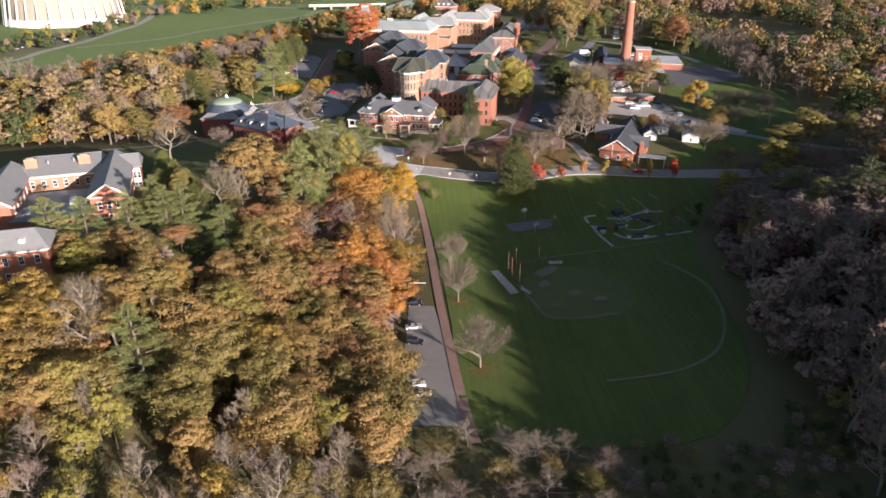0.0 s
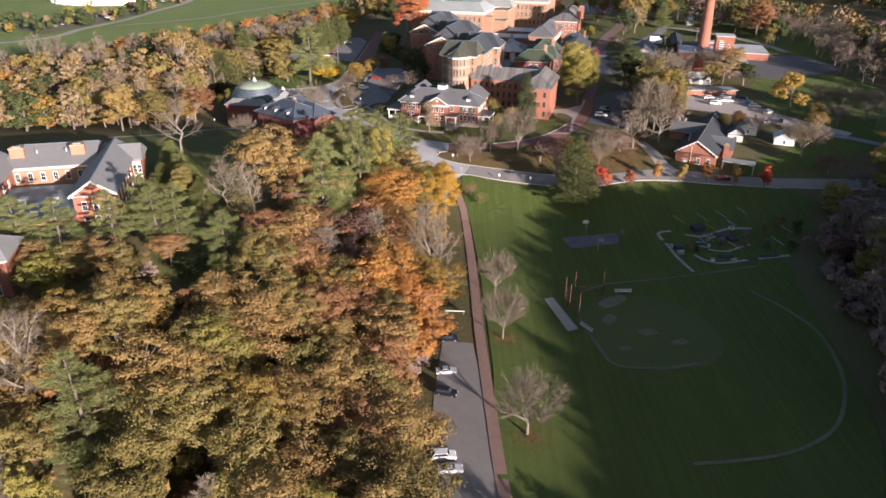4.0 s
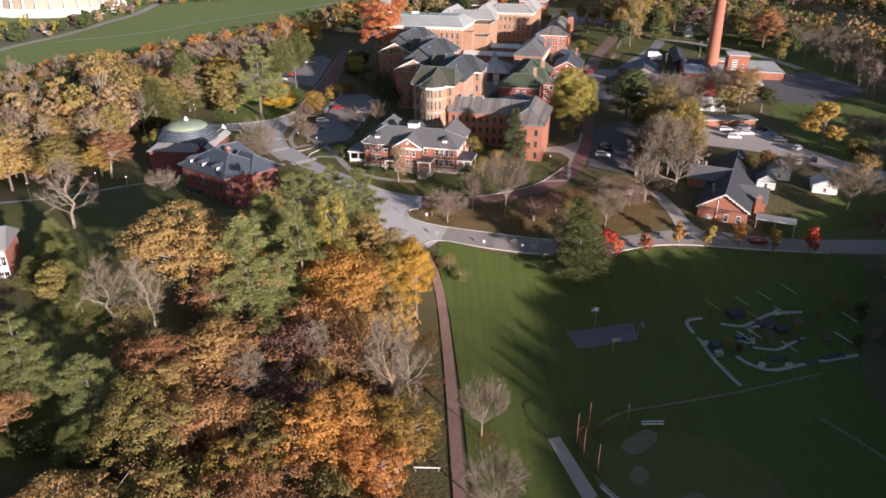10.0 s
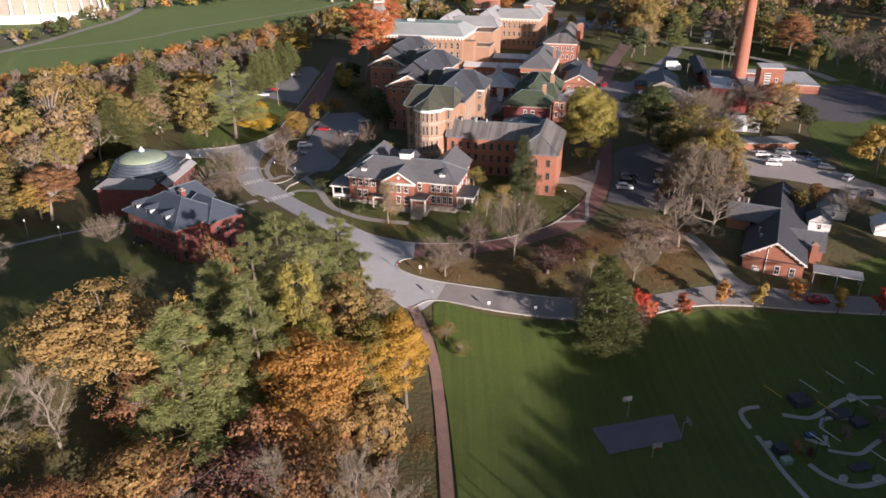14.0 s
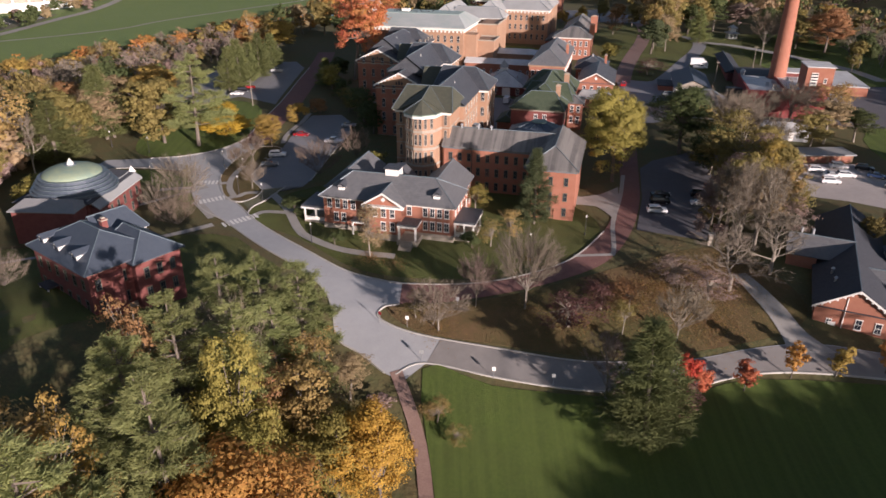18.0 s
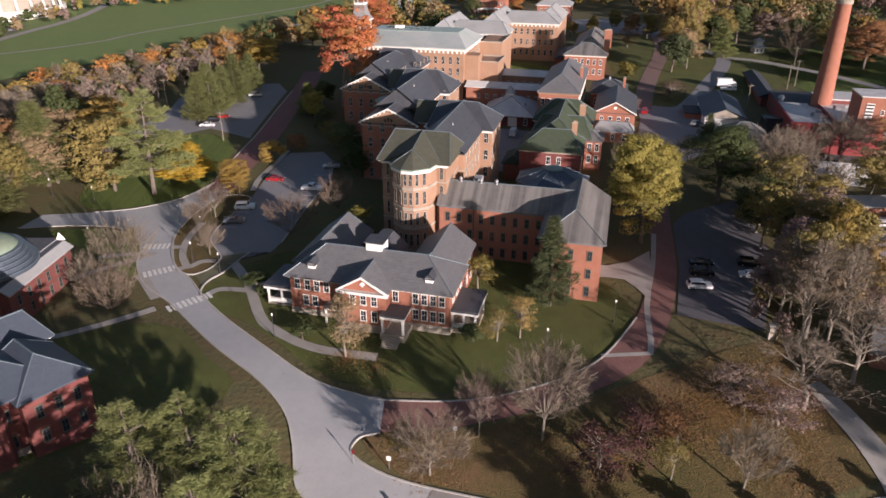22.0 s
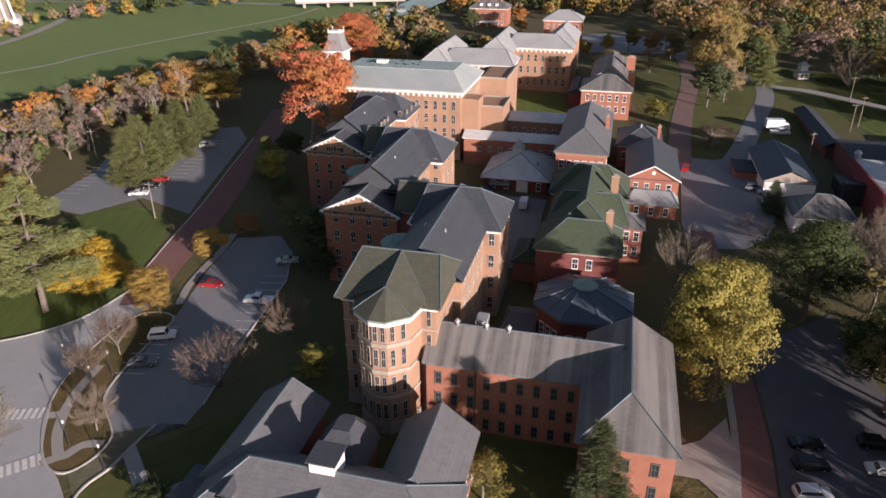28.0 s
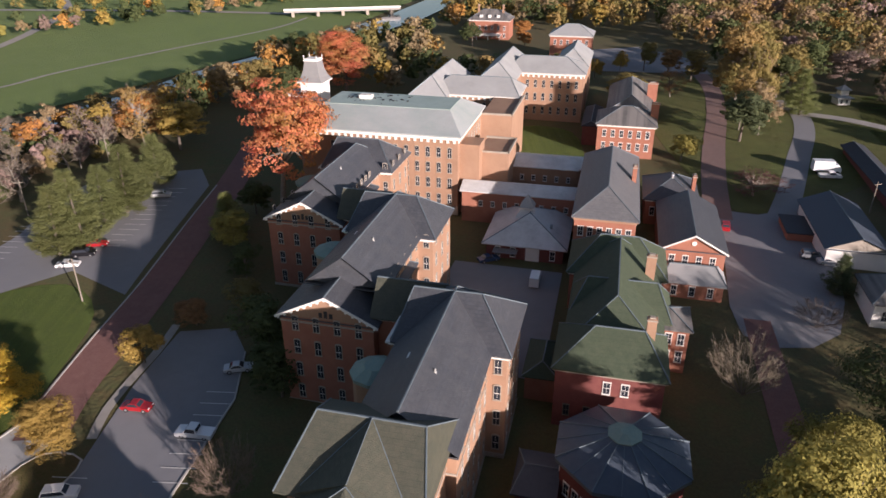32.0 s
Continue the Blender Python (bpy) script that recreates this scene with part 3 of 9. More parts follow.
ribbon("field_lane", smooth_line([(6, -14), (4.6, -2), (3.0, 25.6), (2.0, 46), (1.2, 71), (0.2, 94), (-1.6, 112), (-6, 126)], 4), 2.1, M["lane"], 0.17, "narrow leaf-strewn brick lane beside the field", "road")
ribbon("service_road", smooth_line([(82, 292), (94, 312), (107, 336), (120, 360), (127, 380), (126, 396)], 4), 6.0, M["asphalt"], 0.10, "grey service road past the warehouse", "road")
ribbon("kiosk_road", smooth_line([(127, 380), (140, 372), (152, 356), (162, 338), (170, 318), (172, 300)], 4), 5.0, M["path"], 0.13, "pale lane past the white kiosk", "road")
ribbon("garden_lane", smooth_line([(128, 166), (140, 156), (152, 149), (170, 142), (190, 138)], 4), 3.4, M["asphalt"], 0.13, "narrow grey lane over the rear lawn", "road")
ribbon("far_road", smooth_line([(-700, 180), (-420, 250), (-300, 305), (-252, 340), (-246, 375), (-236, 415), (-234, 474), (-232, 520), (-242, 590), (-270, 690), (-330, 800)], 5), 6, M["path"], 0.7, "distant pale road beyond the river", "road")
drape("far_car_park", [(-300, 388), (-262, 352), (-252, 380), (-243, 420), (-240, 470), (-246, 500), (-268, 480), (-285, 430)], M["dirt"], 0.55, "distant grey car park beside the arena", "car park", cell=20)
ribbon("meadow_path", smooth_line([(-230, 390), (-200, 415), (-179, 441), (-168, 471), (-137, 525), (-97, 592), (-84, 640)], 5), 2.4, M["path"], 0.75, "thin pale footpath across the meadow", "path")
ribbon("bridge_road", smooth_line([(-330, 690), (-200, 680), (-124, 666), (-100, 660)], 5), 8, M["path"], 0.7, "pale road leading to the bridge", "road")
drape("river", [(-600, 75), (-300, 205), (-205, 285), (-162, 345), (-151, 368), (-120, 428), (-106, 468), (-78, 520), (-32, 640), (0, 760), (30, 760), (-6, 630), (-56, 512), (-86, 458), (-100, 420), (-132, 362), (-148, 335), (-192, 272), (-290, 188), (-600, 45)], M["river"], 0.9, "smooth blue-grey river between wooded banks", "river", cell=30)
# parking
drape("car_park", [(70, 446), (118, 438), (120, 468), (104, 500), (74, 492)], M["asphalt"], 0.3, "far grey car park behind the hospital", "car park", cell=10)
drape("car_park", [(-7.2, -8), (4.0, -9), (3.4, 10), (2.0, 25), (0.6, 39), (-5.8, 40), (-7.0, 20)], M["field_road"], 0.08, "worn grey gravelly car park by the lane", "car park")
drape("car_park", [(-44.0, 222.0), (-48.0, 200.1), (-43.0, 191.8), (-39.2, 190.6), (-37.0, 194.5), (-33.2, 194.1), (-31.9, 198.4), (-29.6, 216.3), (-26.2, 234.3), (-27.4, 246), (-31.1, 253), (-40.4, 252), (-43.0, 238)], M["asphalt"], 0.12, "grey asphalt car park below the tower", "car park", cell=4)
kerb([(-31.9, 198.4), (-29.6, 216.3), (-26.2, 234.3), (-27.4, 246)])
drape("car_park", [(-93, 268), (-88.5, 290), (-90.5, 308), (-85, 324), (-60, 330), (-54.5, 318), (-54.8, 264), (-69, 273), (-80, 264)], M["asphalt"], 0.10, "large asphalt car park with white bays", "car park")
# shade over this lot is put into its darker asphalt colour
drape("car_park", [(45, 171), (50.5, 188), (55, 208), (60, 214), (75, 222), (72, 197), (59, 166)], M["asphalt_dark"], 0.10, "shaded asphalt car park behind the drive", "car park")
drape("side_drive", [(33, 189.5), (36, 188.8), (41, 190.5), (46.2, 195), (45.0, 189), (43, 181), (41.4, 175.5), (39.8, 180.5), (38.3, 183.3), (35.2, 184.1), (33, 184.3)], M["path"], 0.15, "pale gravel drive beside the wing", "drive", cell=2.5)
drape("service_yard", smooth_line([(58, 250), (75, 250), (90, 285), (88, 300), (80, 298), (70, 300), (66, 282)], 3, True), M["asphalt"], 0.11, "grey asphalt yard behind the hospital", "yard")
drape("car_park", [(86, 192), (100.5, 187), (112, 180), (119, 169), (134, 158), (140, 164), (128, 178), (121.6, 188), (118.5, 195), (117.5, 212), (94, 212)], M["gravel"], 0.10, "gravel car park beside the brick house", "car park")
# dark asphalt here stands in for low-sun shade on the yard
drape("plant_yard", [(98, 250), (150, 240), (185, 262), (175, 292), (140, 290), (130, 255)], M["asphalt_dark"], 0.09, "asphalt yard at the power plant, shade in its colour", "yard")
drape("yard", [wor(a, b) for a, b in ((-62, 236), (-38, 236), (-38, 270), (-60, 270))], M["asphalt"], 0.10, "dark service courtyard between the wings", "yard")
drape("house_drive", smooth_line([(61.5, 130.2), (62.0, 134.5), (61.6, 140), (60.5, 146), (59.5, 152)], 3) + smooth_line([(62.2, 153), (64.2, 147), (65.6, 141), (66.8, 135), (70, 130.2)], 3), M["path"], 0.16, "short pale drive up to the brick house", "drive")
drape("basketball_court", [(26.5, 93.2), (28.2, 86.6), (41.8, 90.4), (42.0, 96.7)], M["court"], 0.26, "faded grey asphalt basketball court", "court", cell=2.5)
drape("dugout_pad", [(17.6, 58.6), (19.8, 59.2), (23.6, 45.2), (21.2, 44.2)], M["path"], 0.24, "pale concrete pad beside the backstop", "pad")
# ball field wear
ribbon("worn_track", smooth_line([(68, 64), (73, 55), (75.5, 46), (74.5, 36), (71, 25), (64, 14), (54, 7.5), (44, 5), (36, 4)], 3), 0.8, M["dirt"], 0.22, "worn earth line round the outfield", "track")
drape("infield_grass", smooth_line([(27, 56), (25.5, 44), (29, 33), (40, 30), (50, 34), (54, 44), (50, 55), (40, 61)], 4, True), M["infield"], 0.18, "paler worn infield grass", "grass")
drape("infield_dirt", smooth_line([(29.5, 49), (31.5, 52), (33, 50), (31, 47.5)], 4, True), M["dirt"], 0.23, "worn bare patch at home plate", "dirt")
drape("infield_dirt", smooth_line([(36.5, 45), (39.5, 46), (40.5, 44), (37.5, 43.2)], 4, True), M["dirt"], 0.23, "worn bare pitching mound", "dirt")
drape("infield_dirt", smooth_line([(42.5, 41), (45.4, 42.2), (46, 40.3), (43.4, 39.6)], 4, True), M["dirt"], 0.23, "worn bare patch at a base", "dirt")
drape("infield_dirt", smooth_line([(31, 38), (33, 39), (33.4, 37.6), (31.5, 37)], 4, True), M["dirt"], 0.23, "worn bare patch at a base", "dirt")
drape("infield_dirt", smooth_line([(30, 57), (35, 61), (37, 59), (32, 54.5)], 4, True), M["dirt"], 0.23, "worn bare ground behind the backstop", "dirt")
ribbon("worn_track", smooth_line([(24, 50), (26.5, 40), (29, 32), (38, 31), (46, 33)], 5), 0.7, M["dirt"], 0.22, "worn earth line of the infield", "track")
ribbon("worn_track", smooth_line([(27, 62), (33, 66), (45, 69), (58, 72.5), (75, 78)], 5), 0.6, M["dirt"], 0.22, "worn earth line beside the playground", "track")
# footpaths
ribbon("footpath", [(-60.5, 193.2), (-68.2, 192.0)], 1.7, M["path"], 0.14, "short concrete footpath over the lawn", "path")
ribbon("footpath", smooth_line([(-110, 120), (-94, 128.2), (-82, 147), (-68.3, 158.6), (-59.4, 165.4), (-49.5, 172.6)], 5), 1.8, M["path"], 0.12, "narrow concrete footpath over the lawn", "path")
ribbon("footpath", smooth_line([(-40.0, 189.9), (-35.3, 182.5), (-33, 177.5), (-30, 170.5), (-27, 166.5), (-19, 161), (-8, 158.5)], 5), 2.0, M["path"], 0.13, "concrete footpath along the hall", "path")
ribbon("footpath", smooth_line([(-41.8, 176.3), (-40.6, 178.6), (-38.7, 179.4), (-34.0, 178.9)], 4), 1.5, M["path"], 0.14, "short concrete footpath to the kerb", "path")
ribbon("footpath", [(-34.2, 179.6), (-30.0, 182.6)], 1.5, M["path"], 0.15, "short concrete footpath to the hall", "path")
ribbon("footpath", smooth_line([(-57.5, 184.6), (-56, 183.5), (-53.2, 179.6), (-50.6, 176)], 4), 2.0, M["path"], 0.14, "concrete footpath beside the road", "path")
ribbon("footpath", [(-57, 194), (-64, 188), (-71, 182)], 1.6, M["path"], 0.12, "short concrete footpath to the crossing", "path")
ribbon("footpath", smooth_line([(-51.6, 208), (-52.3, 203.5), (-52.4, 198.5), (-51.5, 193.7), (-50.1, 190.3), (-48.3, 187.8), (-46.4, 190.0), (-43.6, 190.3)], 4), 1.5, M["path"], 0.17, "concrete footpath in the planted island", "path")
ribbon("footpath", [(-55.2, 196.0), (-51.9, 196.4)], 1.5, M["path"], 0.18, "short concrete footpath to the crossing", "path")
ribbon("footpath", [(-48.5, 188.0), (-50.6, 186.4)], 1.5, M["path"], 0.18, "short concrete footpath to the crossing", "path")
ISLAND = smooth_line([(-50.5, 223.0), (-54.4, 215.4), (-55.8, 206.4), (-55.4, 199.3), (-53.5, 192.9), (-50.8, 187.8), (-48.3, 185.2), (-45.8, 185.1), (-43.6, 187.8), (-42.9, 191.4), (-44.1, 194.0), (-47.6, 200.1), (-47.3, 207.3), (-45.5, 215.4), (-44.2, 222.0)], 3, True)
drape("planted_island", ISLAND, M["leafy_lawn"], 0.14, "planted island with grass and fallen leaves", "island", cell=3)
kerb(ISLAND + ISLAND[:1])
drape("entrance_drive", smooth_line([(-42.6, 192.5), (-43.6, 187.6), (-46, 184.6)], 3) + smooth_line([(-43.4, 180.5), (-42.8, 182.5), (-40.8, 185.7), (-39.1, 190.3), (-37.5, 194)], 3), M["dirt"], 0.13, "worn tan drive into the car park", "drive", cell=3)
kerb(smooth_line([(-42.4, 176.5), (-43.2, 179.1), (-42.8, 182.5), (-40.8, 185.7), (-39.1, 190.3), (-37.6, 194)], 4))
ribbon("footpath", smooth_line([(-44.6, 226), (-44.9, 232), (-44.0, 238.6), (-42.4, 246), (-41.6, 254)], 4), 1.5, M["path"], 0.17, "narrow concrete footpath between lot and brick road", "path")


def crossing(x, y, rz, n, name="crosswalk"):
    g = Geo()
    for i in range(n):
        c, s = math.cos(radians(rz)), math.sin(radians(rz))
        u = (i - (n - 1) / 2) * 0.95
        ring = []
        for du, dv in ((-0.3, -1.2), (0.3, -1.2), (0.3, 1.2), (-0.3, 1.2)):
            px, py = x + (u + du) * c - dv * s, y + (u + du) * s + dv * c
            ring.append((px, py, ground_z(px, py) + 0.16))
        g.add(ring, [(0, 1, 2, 3)])
    tagged(part(name, g, M["paint"]), "white striped pedestrian crossing painted on the road", "crosswalk", kind="structure")


crossing(-57.9, 196.5, 6, 6)
crossing(-53.5, 186, 30, 7)
crossing(-44.0, 174.8, 38, 9)
for x0, y0, x1, y1, n in ((-88, 276, -88, 304, 12), (-66, 284, -62, 316, 13), (-74, 284, -72, 312, 11), (-30.6, 218, -28.6, 236, 8), (-46, 206, -44.4, 219, 6)):
    g = Geo()
    for i in range(n):
        px, py = x0 + (x1 - x0) * i / (n - 1), y0 + (y1 - y0) * i / (n - 1)
        q = [(px - 2.4, py - 0.07), (px + 2.4, py - 0.37), (px + 2.4, py - 0.23), (px - 2.4, py + 0.07)]
        g.add([(u, v, ground_z(u, v) + 0.19) for u, v in q], [(0, 1, 2, 3)])
    tagged(part("parking_lines", g, M["paint"]), "white painted parking bay lines on asphalt", "markings", kind="structure")


# ---- buildings ----
def window_meshes(w, h, arch, sash, key):
    fr = Geo()
    d = 0.14
    fr.box(-w / 2 - 0.1, -d, -0.16, w / 2 + 0.1, 0.02, 0)  # sill
    fr.box(-w / 2 - 0.06, -d * 0.7, 0, -w / 2 + 0.04, 0.02, h)
    fr.box(w / 2 - 0.04, -d * 0.7, 0, w / 2 + 0.06, 0.02, h)
    if arch:
        n = 6
        pts = [(-(w / 2 + 0.08) * math.cos(math.pi * i / n), h + w * 0.32 * math.sin(math.pi * i / n)) for i in range(n + 1)]
        for (x0, z0), (x1, z1) in zip(pts, pts[1:]):
            fr.add([(x0, -d, z0 - 0.02), (x1, -d, z1 - 0.02), (x1, -d, z1 + 0.18), (x0, -d, z0 + 0.18), (x0, 0.02, z0 - 0.02), (x1, 0.02, z1 - 0.02), (x1, 0.02, z1 + 0.18), (x0, 0.02, z0 + 0.18)],
                   [(0, 1, 2, 3), (3, 2, 6, 7), (1, 0, 4, 5), (4, 7, 6, 5)])
    else:
        fr.box(-w / 2 - 0.1, -d, h, w / 2 + 0.1, 0.02, h + 0.15)
    sh = Geo()
    sh.box(-w / 2 + 0.07, -0.07, h * 0.485, w / 2 - 0.07, 0.0, h * 0.52)
    sh.box(-0.018, -0.06, 0.02, 0.018, 0.0, h)
    gl = Geo()
    top = h + (w * 0.30 if arch else 0)
    if arch:
        ring = [(-w / 2, 0.01), (w / 2, 0.01)] + [(w / 2 * math.cos(math.pi * i / 6), h + w * 0.3 * math.sin(math.pi * i / 6)) for i in range(7)]
        gl.add([(x, -0.035, z) for x, z in ring], [tuple(range(len(ring)))])
    else:
        gl.add([(-w / 2, -0.035, 0), (w / 2, -0.035, 0), (w / 2, -0.035, top), (-w / 2, -0.035, top)], [(0, 1, 2, 3)])
    return fr.mesh("window", M[key]), sh.mesh("sash", M[sash]), gl.mesh("pane", M["glass"])


WIN = {"arch": window_meshes(0.95, 2.0, True, "white", "stone"), "sash": window_meshes(1.0, 1.9, False, "white", "white"), "green": window_meshes(0.85, 1.75, False, "green_sash", "green_sash"),
       "small": window_meshes(0.8, 1.2, False, "white", "white"), "tall": window_meshes(0.62, 2.4, True, "stone", "stone")}


class Bld:
    """A building, in coordinates along (a) and across (b) a heading."""

    def __init__(self, name, label, category, a, b, z, heading=TH, origin=None, group=""):
        if origin:
            x, y = origin
            self.a, self.b = 0.0, 0.0
        else:
            x, y = wor(a, b)
            self.a, self.b = a, b
        self.z = z
        self.e = thing(name, label, category, x, y, z, heading, group)

    def geo(self, name, g, m, label="", smooth=False, under=None):
        g.v = [(x - self.a, y - self.b, z - self.z) for x, y, z in g.v]
        return part(name, g, M[m], under or self.e, label, smooth)

    def wall(self, a0, b0, a1, b1, z0, z1, m="brick", name="wall"):
        return self.geo(name, Geo().box(a0, b0, z0, a1, b1, z1), m)

    def base(self, a0, b0, a1, b1, z0, z1):
        return self.geo("foundation", Geo().box(a0 - 0.12, b0 - 0.12, z0, a1 + 0.12, b1 + 0.12, z1), "stone")

    def belt(self, a0, b0, a1, b1, z, m="stone"):
        g = Geo()
        g.box(a0 - 0.1, b0 - 0.1, z, a1 + 0.1, b1 + 0.1, z + 0.28)
        return self.geo("belt_course", g, m)

    def cornice(self, a0, b0, a1, b1, z, h=0.5, out=0.45, m="white", brackets=0.0):
        g = Geo()
        g.box(a0 - out, b0 - out, z - h * 0.45, a1 + out, b1 + out, z)
        g.box(a0 - out * 0.4, b0 - out * 0.4, z - h, a1 + out * 0.4, b1 + out * 0.4, z - h * 0.45)
        c = self.geo("cornice", g, m)
        if brackets:
            for lo, hi, fix, ax in ((a0, a1, b0, 0), (b0, b1, a0, 1), (b0, b1, a1, 2)):
                n = int((hi - lo) / brackets)
                for i in range(n):
                    p = lo + (i + 0.5) * (hi - lo) / n
                    if ax == 0:
                        k = Geo().box(p - 0.3, fix - 0.22, z - h - 0.75, p + 0.3, fix + 0.02, z - h - 0.1)
                    elif ax == 1:
                        k = Geo().box(fix - 0.22, p - 0.3, z - h - 0.75, fix + 0.02, p + 0.3, z - h - 0.1)
                    else:
                        k = Geo().box(fix - 0.02, p - 0.3, z - h - 0.75, fix + 0.22, p + 0.3, z - h - 0.1)
                    self.geo("bracket", k, m)
        return c

    def roof(self, a0, b0, a1, b1, ze, zr, axis="a", hips=(1.0, 1.0), over=0.7, m="slate", flat=0.0, caps="lead", name="roof"):
        """A ridged roof; hips give how far each ridge end stands in, as a share of the half width (0: a gable)."""
        A0, B0, A1, B1 = a0 - over, b0 - over, a1 + over, b1 + over
        g, cp = Geo(), Geo()
        if axis == "a":
            half = (B1 - B0) / 2
            mid = (B0 + B1) / 2
            r0, r1 = (A0 + hips[0] * half, mid, zr), (A1 - hips[1] * half, mid, zr)
            E = [(A0, B0, ze), (A1, B0, ze), (A1, B1, ze), (A0, B1, ze)]
            tops = [(0, 1, 5, 4), (2, 3, 4, 5), (1, 2, 5), (3, 0, 4)]
        else:
            half = (A1 - A0) / 2
            mid = (A0 + A1) / 2
            r0, r1 = (mid, B0 + hips[0] * half, zr), (mid, B1 - hips[1] * half, zr)
            E = [(A0, B0, ze), (A1, B0, ze), (A1, B1, ze), (A0, B1, ze)]
            tops = [(1, 2, 5, 4), (3, 0, 4, 5), (0, 1, 4), (2, 3, 5)]
        ends = (tops[3], tops[2]) if axis == "a" else (tops[2], tops[3])
        tops = tops[:2] + [q for q, hip in zip(ends, hips) if hip > 0]
        t = 0.22
        g.add(E + [r0, r1] + [(x, y, z - t) for x, y, z in E], tops + [(9, 8, 7, 6), (0, 6, 7, 1), (1, 7, 8, 2), (2, 8, 9, 3), (3, 9, 6, 0)])
        # closed end of a gabled roof, set back under the overhang
        for k, hip in enumerate(hips):
            if hip == 0:
                if axis == "a":
                    x = (A0 + over + 0.06, A1 - over - 0.06)[k]
                    g.add([(x, B0, ze), (x, B1, ze), (x, mid, zr)], [(0, 1, 2)])
                else:
                    y = (B0 + over + 0.06, B1 - over - 0.06)[k]
                    g.add([(A0, y, ze), (A1, y, ze), (mid, y, zr)], [(0, 1, 2)])
        ob = self.geo(name, g, m)
        if caps:
            up = Vector((0, 0, 0.03))
            rods = [(r0, r1, 0.13)]
            for hip, corners, r in ((hips[0], (0, 3) if axis == "a" else (0, 1), r0), (hips[1], (1, 2) if axis == "a" else (2, 3), r1)):
                if hip > 0:
                    rods += [(E[c], r, 0.1) for c in corners]
            off = Vector((self.a, self.b, self.z))
            for p_, q_, w_ in rods:
                if (Vector(p_) - Vector(q_)).length > 0.3:
                    part("ridge_cap", Geo().rod(Vector(p_) + up - off, Vector(q_) + up - off, w_, w_, 4), M[caps], ob)
        return ob

    def gable_wall(self, a0, a1, b, ze, zr, m="brick", deep=0.35, axis="a"):
        mid = (a0 + a1) / 2
        pts = [(a0, ze), (a1, ze), (mid, zr)]
        g = Geo()
        if axis == "a":
            g.add([(p, b, z) for p, z in pts] + [(p, b + deep, z) for p, z in pts], [(0, 1, 2), (5, 4, 3), (0, 3, 4, 1), (1, 4, 5, 2), (2, 5, 3, 0)])
        else:
            g.add([(b, p, z) for p, z in pts] + [(b + deep, p, z) for p, z in pts], [(0, 1, 2), (5, 4, 3), (0, 3, 4, 1), (1, 4, 5, 2), (2, 5, 3, 0)])
        return self.geo("gable", g, m)

    def bargeboard(self, a0, a1, b, ze, zr, m="white", w=0.5):
        """White raking trim on a gable that faces -b."""
        mid = (a0 + a1) / 2
        g = Geo()
        for p, q in (((a0, ze), (mid, zr)), ((mid, zr), (a1, ze))):
            g.add([(p[0], b, p[1] - w), (q[0], b, q[1] - w), (q[0], b, q[1]), (p[0], b, p[1]), (p[0], b + 0.25, p[1] - w), (q[0], b + 0.25, q[1] - w), (q[0], b + 0.25, q[1]), (p[0], b + 0.25, p[1])],
                  [(0, 1, 2, 3), (7, 6, 5, 4), (3, 2, 6, 7), (0, 4, 5, 1), (0, 3, 7, 4), (1, 5, 6, 2)])
        ob = self.geo("bargeboard", g, m)
        n = int((a1 - a0) / 1.0) if 0.33 < w < 0.37 else 0
        for i in range(n):
            x = a0 + (i + 0.5) * (a1 - a0) / n
            z = zr - (zr - ze) * abs(x - mid) / (mid - a0) - w
            self.geo("bracket", Geo().box(x - 0.16, b + 0.05, z - 0.3, x + 0.16, b + 0.42, z + 0.05), m)
        return ob

    def windows(self, face, lo, hi, at, n, zs, kind="arch"):
        """A grid of windows on a wall: face f (towards -b), l (towards -a), r (towards +a) or k (towards +b), between lo and hi."""
        fr, sh, gl = WIN[kind]
        turn = {"f": 0, "r": 90, "l": -90, "k": 180}[face]
        for i in range(n):
            p = lo + (i + 0.5) * (hi - lo) / n
            for z in zs:
                a, b = (p, at) if face in "fk" else (at, p)
                w = part("window", fr, None, self.e)
                w.matrix_basis = pose(a - self.a, b - self.b, z - self.z, 0, 0, turn)
                part("sash", sh, None, w)
                part("pane", gl, None, w)

    def chimney(self, a, b, z0, z1, w=0.9, d=0.9, m="brick_pale"):
        c = self.geo("chimney", Geo().box(a - w / 2, b - d / 2, z0, a + w / 2, b + d / 2, z1), m)
        self.geo("chimney_cap", Geo().box(a - w / 2 - 0.12, b - d / 2 - 0.12, z1 - 0.3, a + w / 2 + 0.12, b + d / 2 + 0.12, z1 - 0.1).box(a - w * 0.3, b - d * 0.3, z1 - 0.1, a + w * 0.3, b + d * 0.3, z1 + 0.25), "stone", under=None)
        return c

    def vent(self, a, b, z):
        self.geo("roof_vent", Geo().cone(a, b, z - 0.4, 0.25, z + 0.5, 0.25, 8).cone(a, b, z + 0.5, 0.45, z + 0.75, 0.3, 8).cone(a, b, z + 0.75, 0.3, z + 1.0, 0.05, 8), "metal")


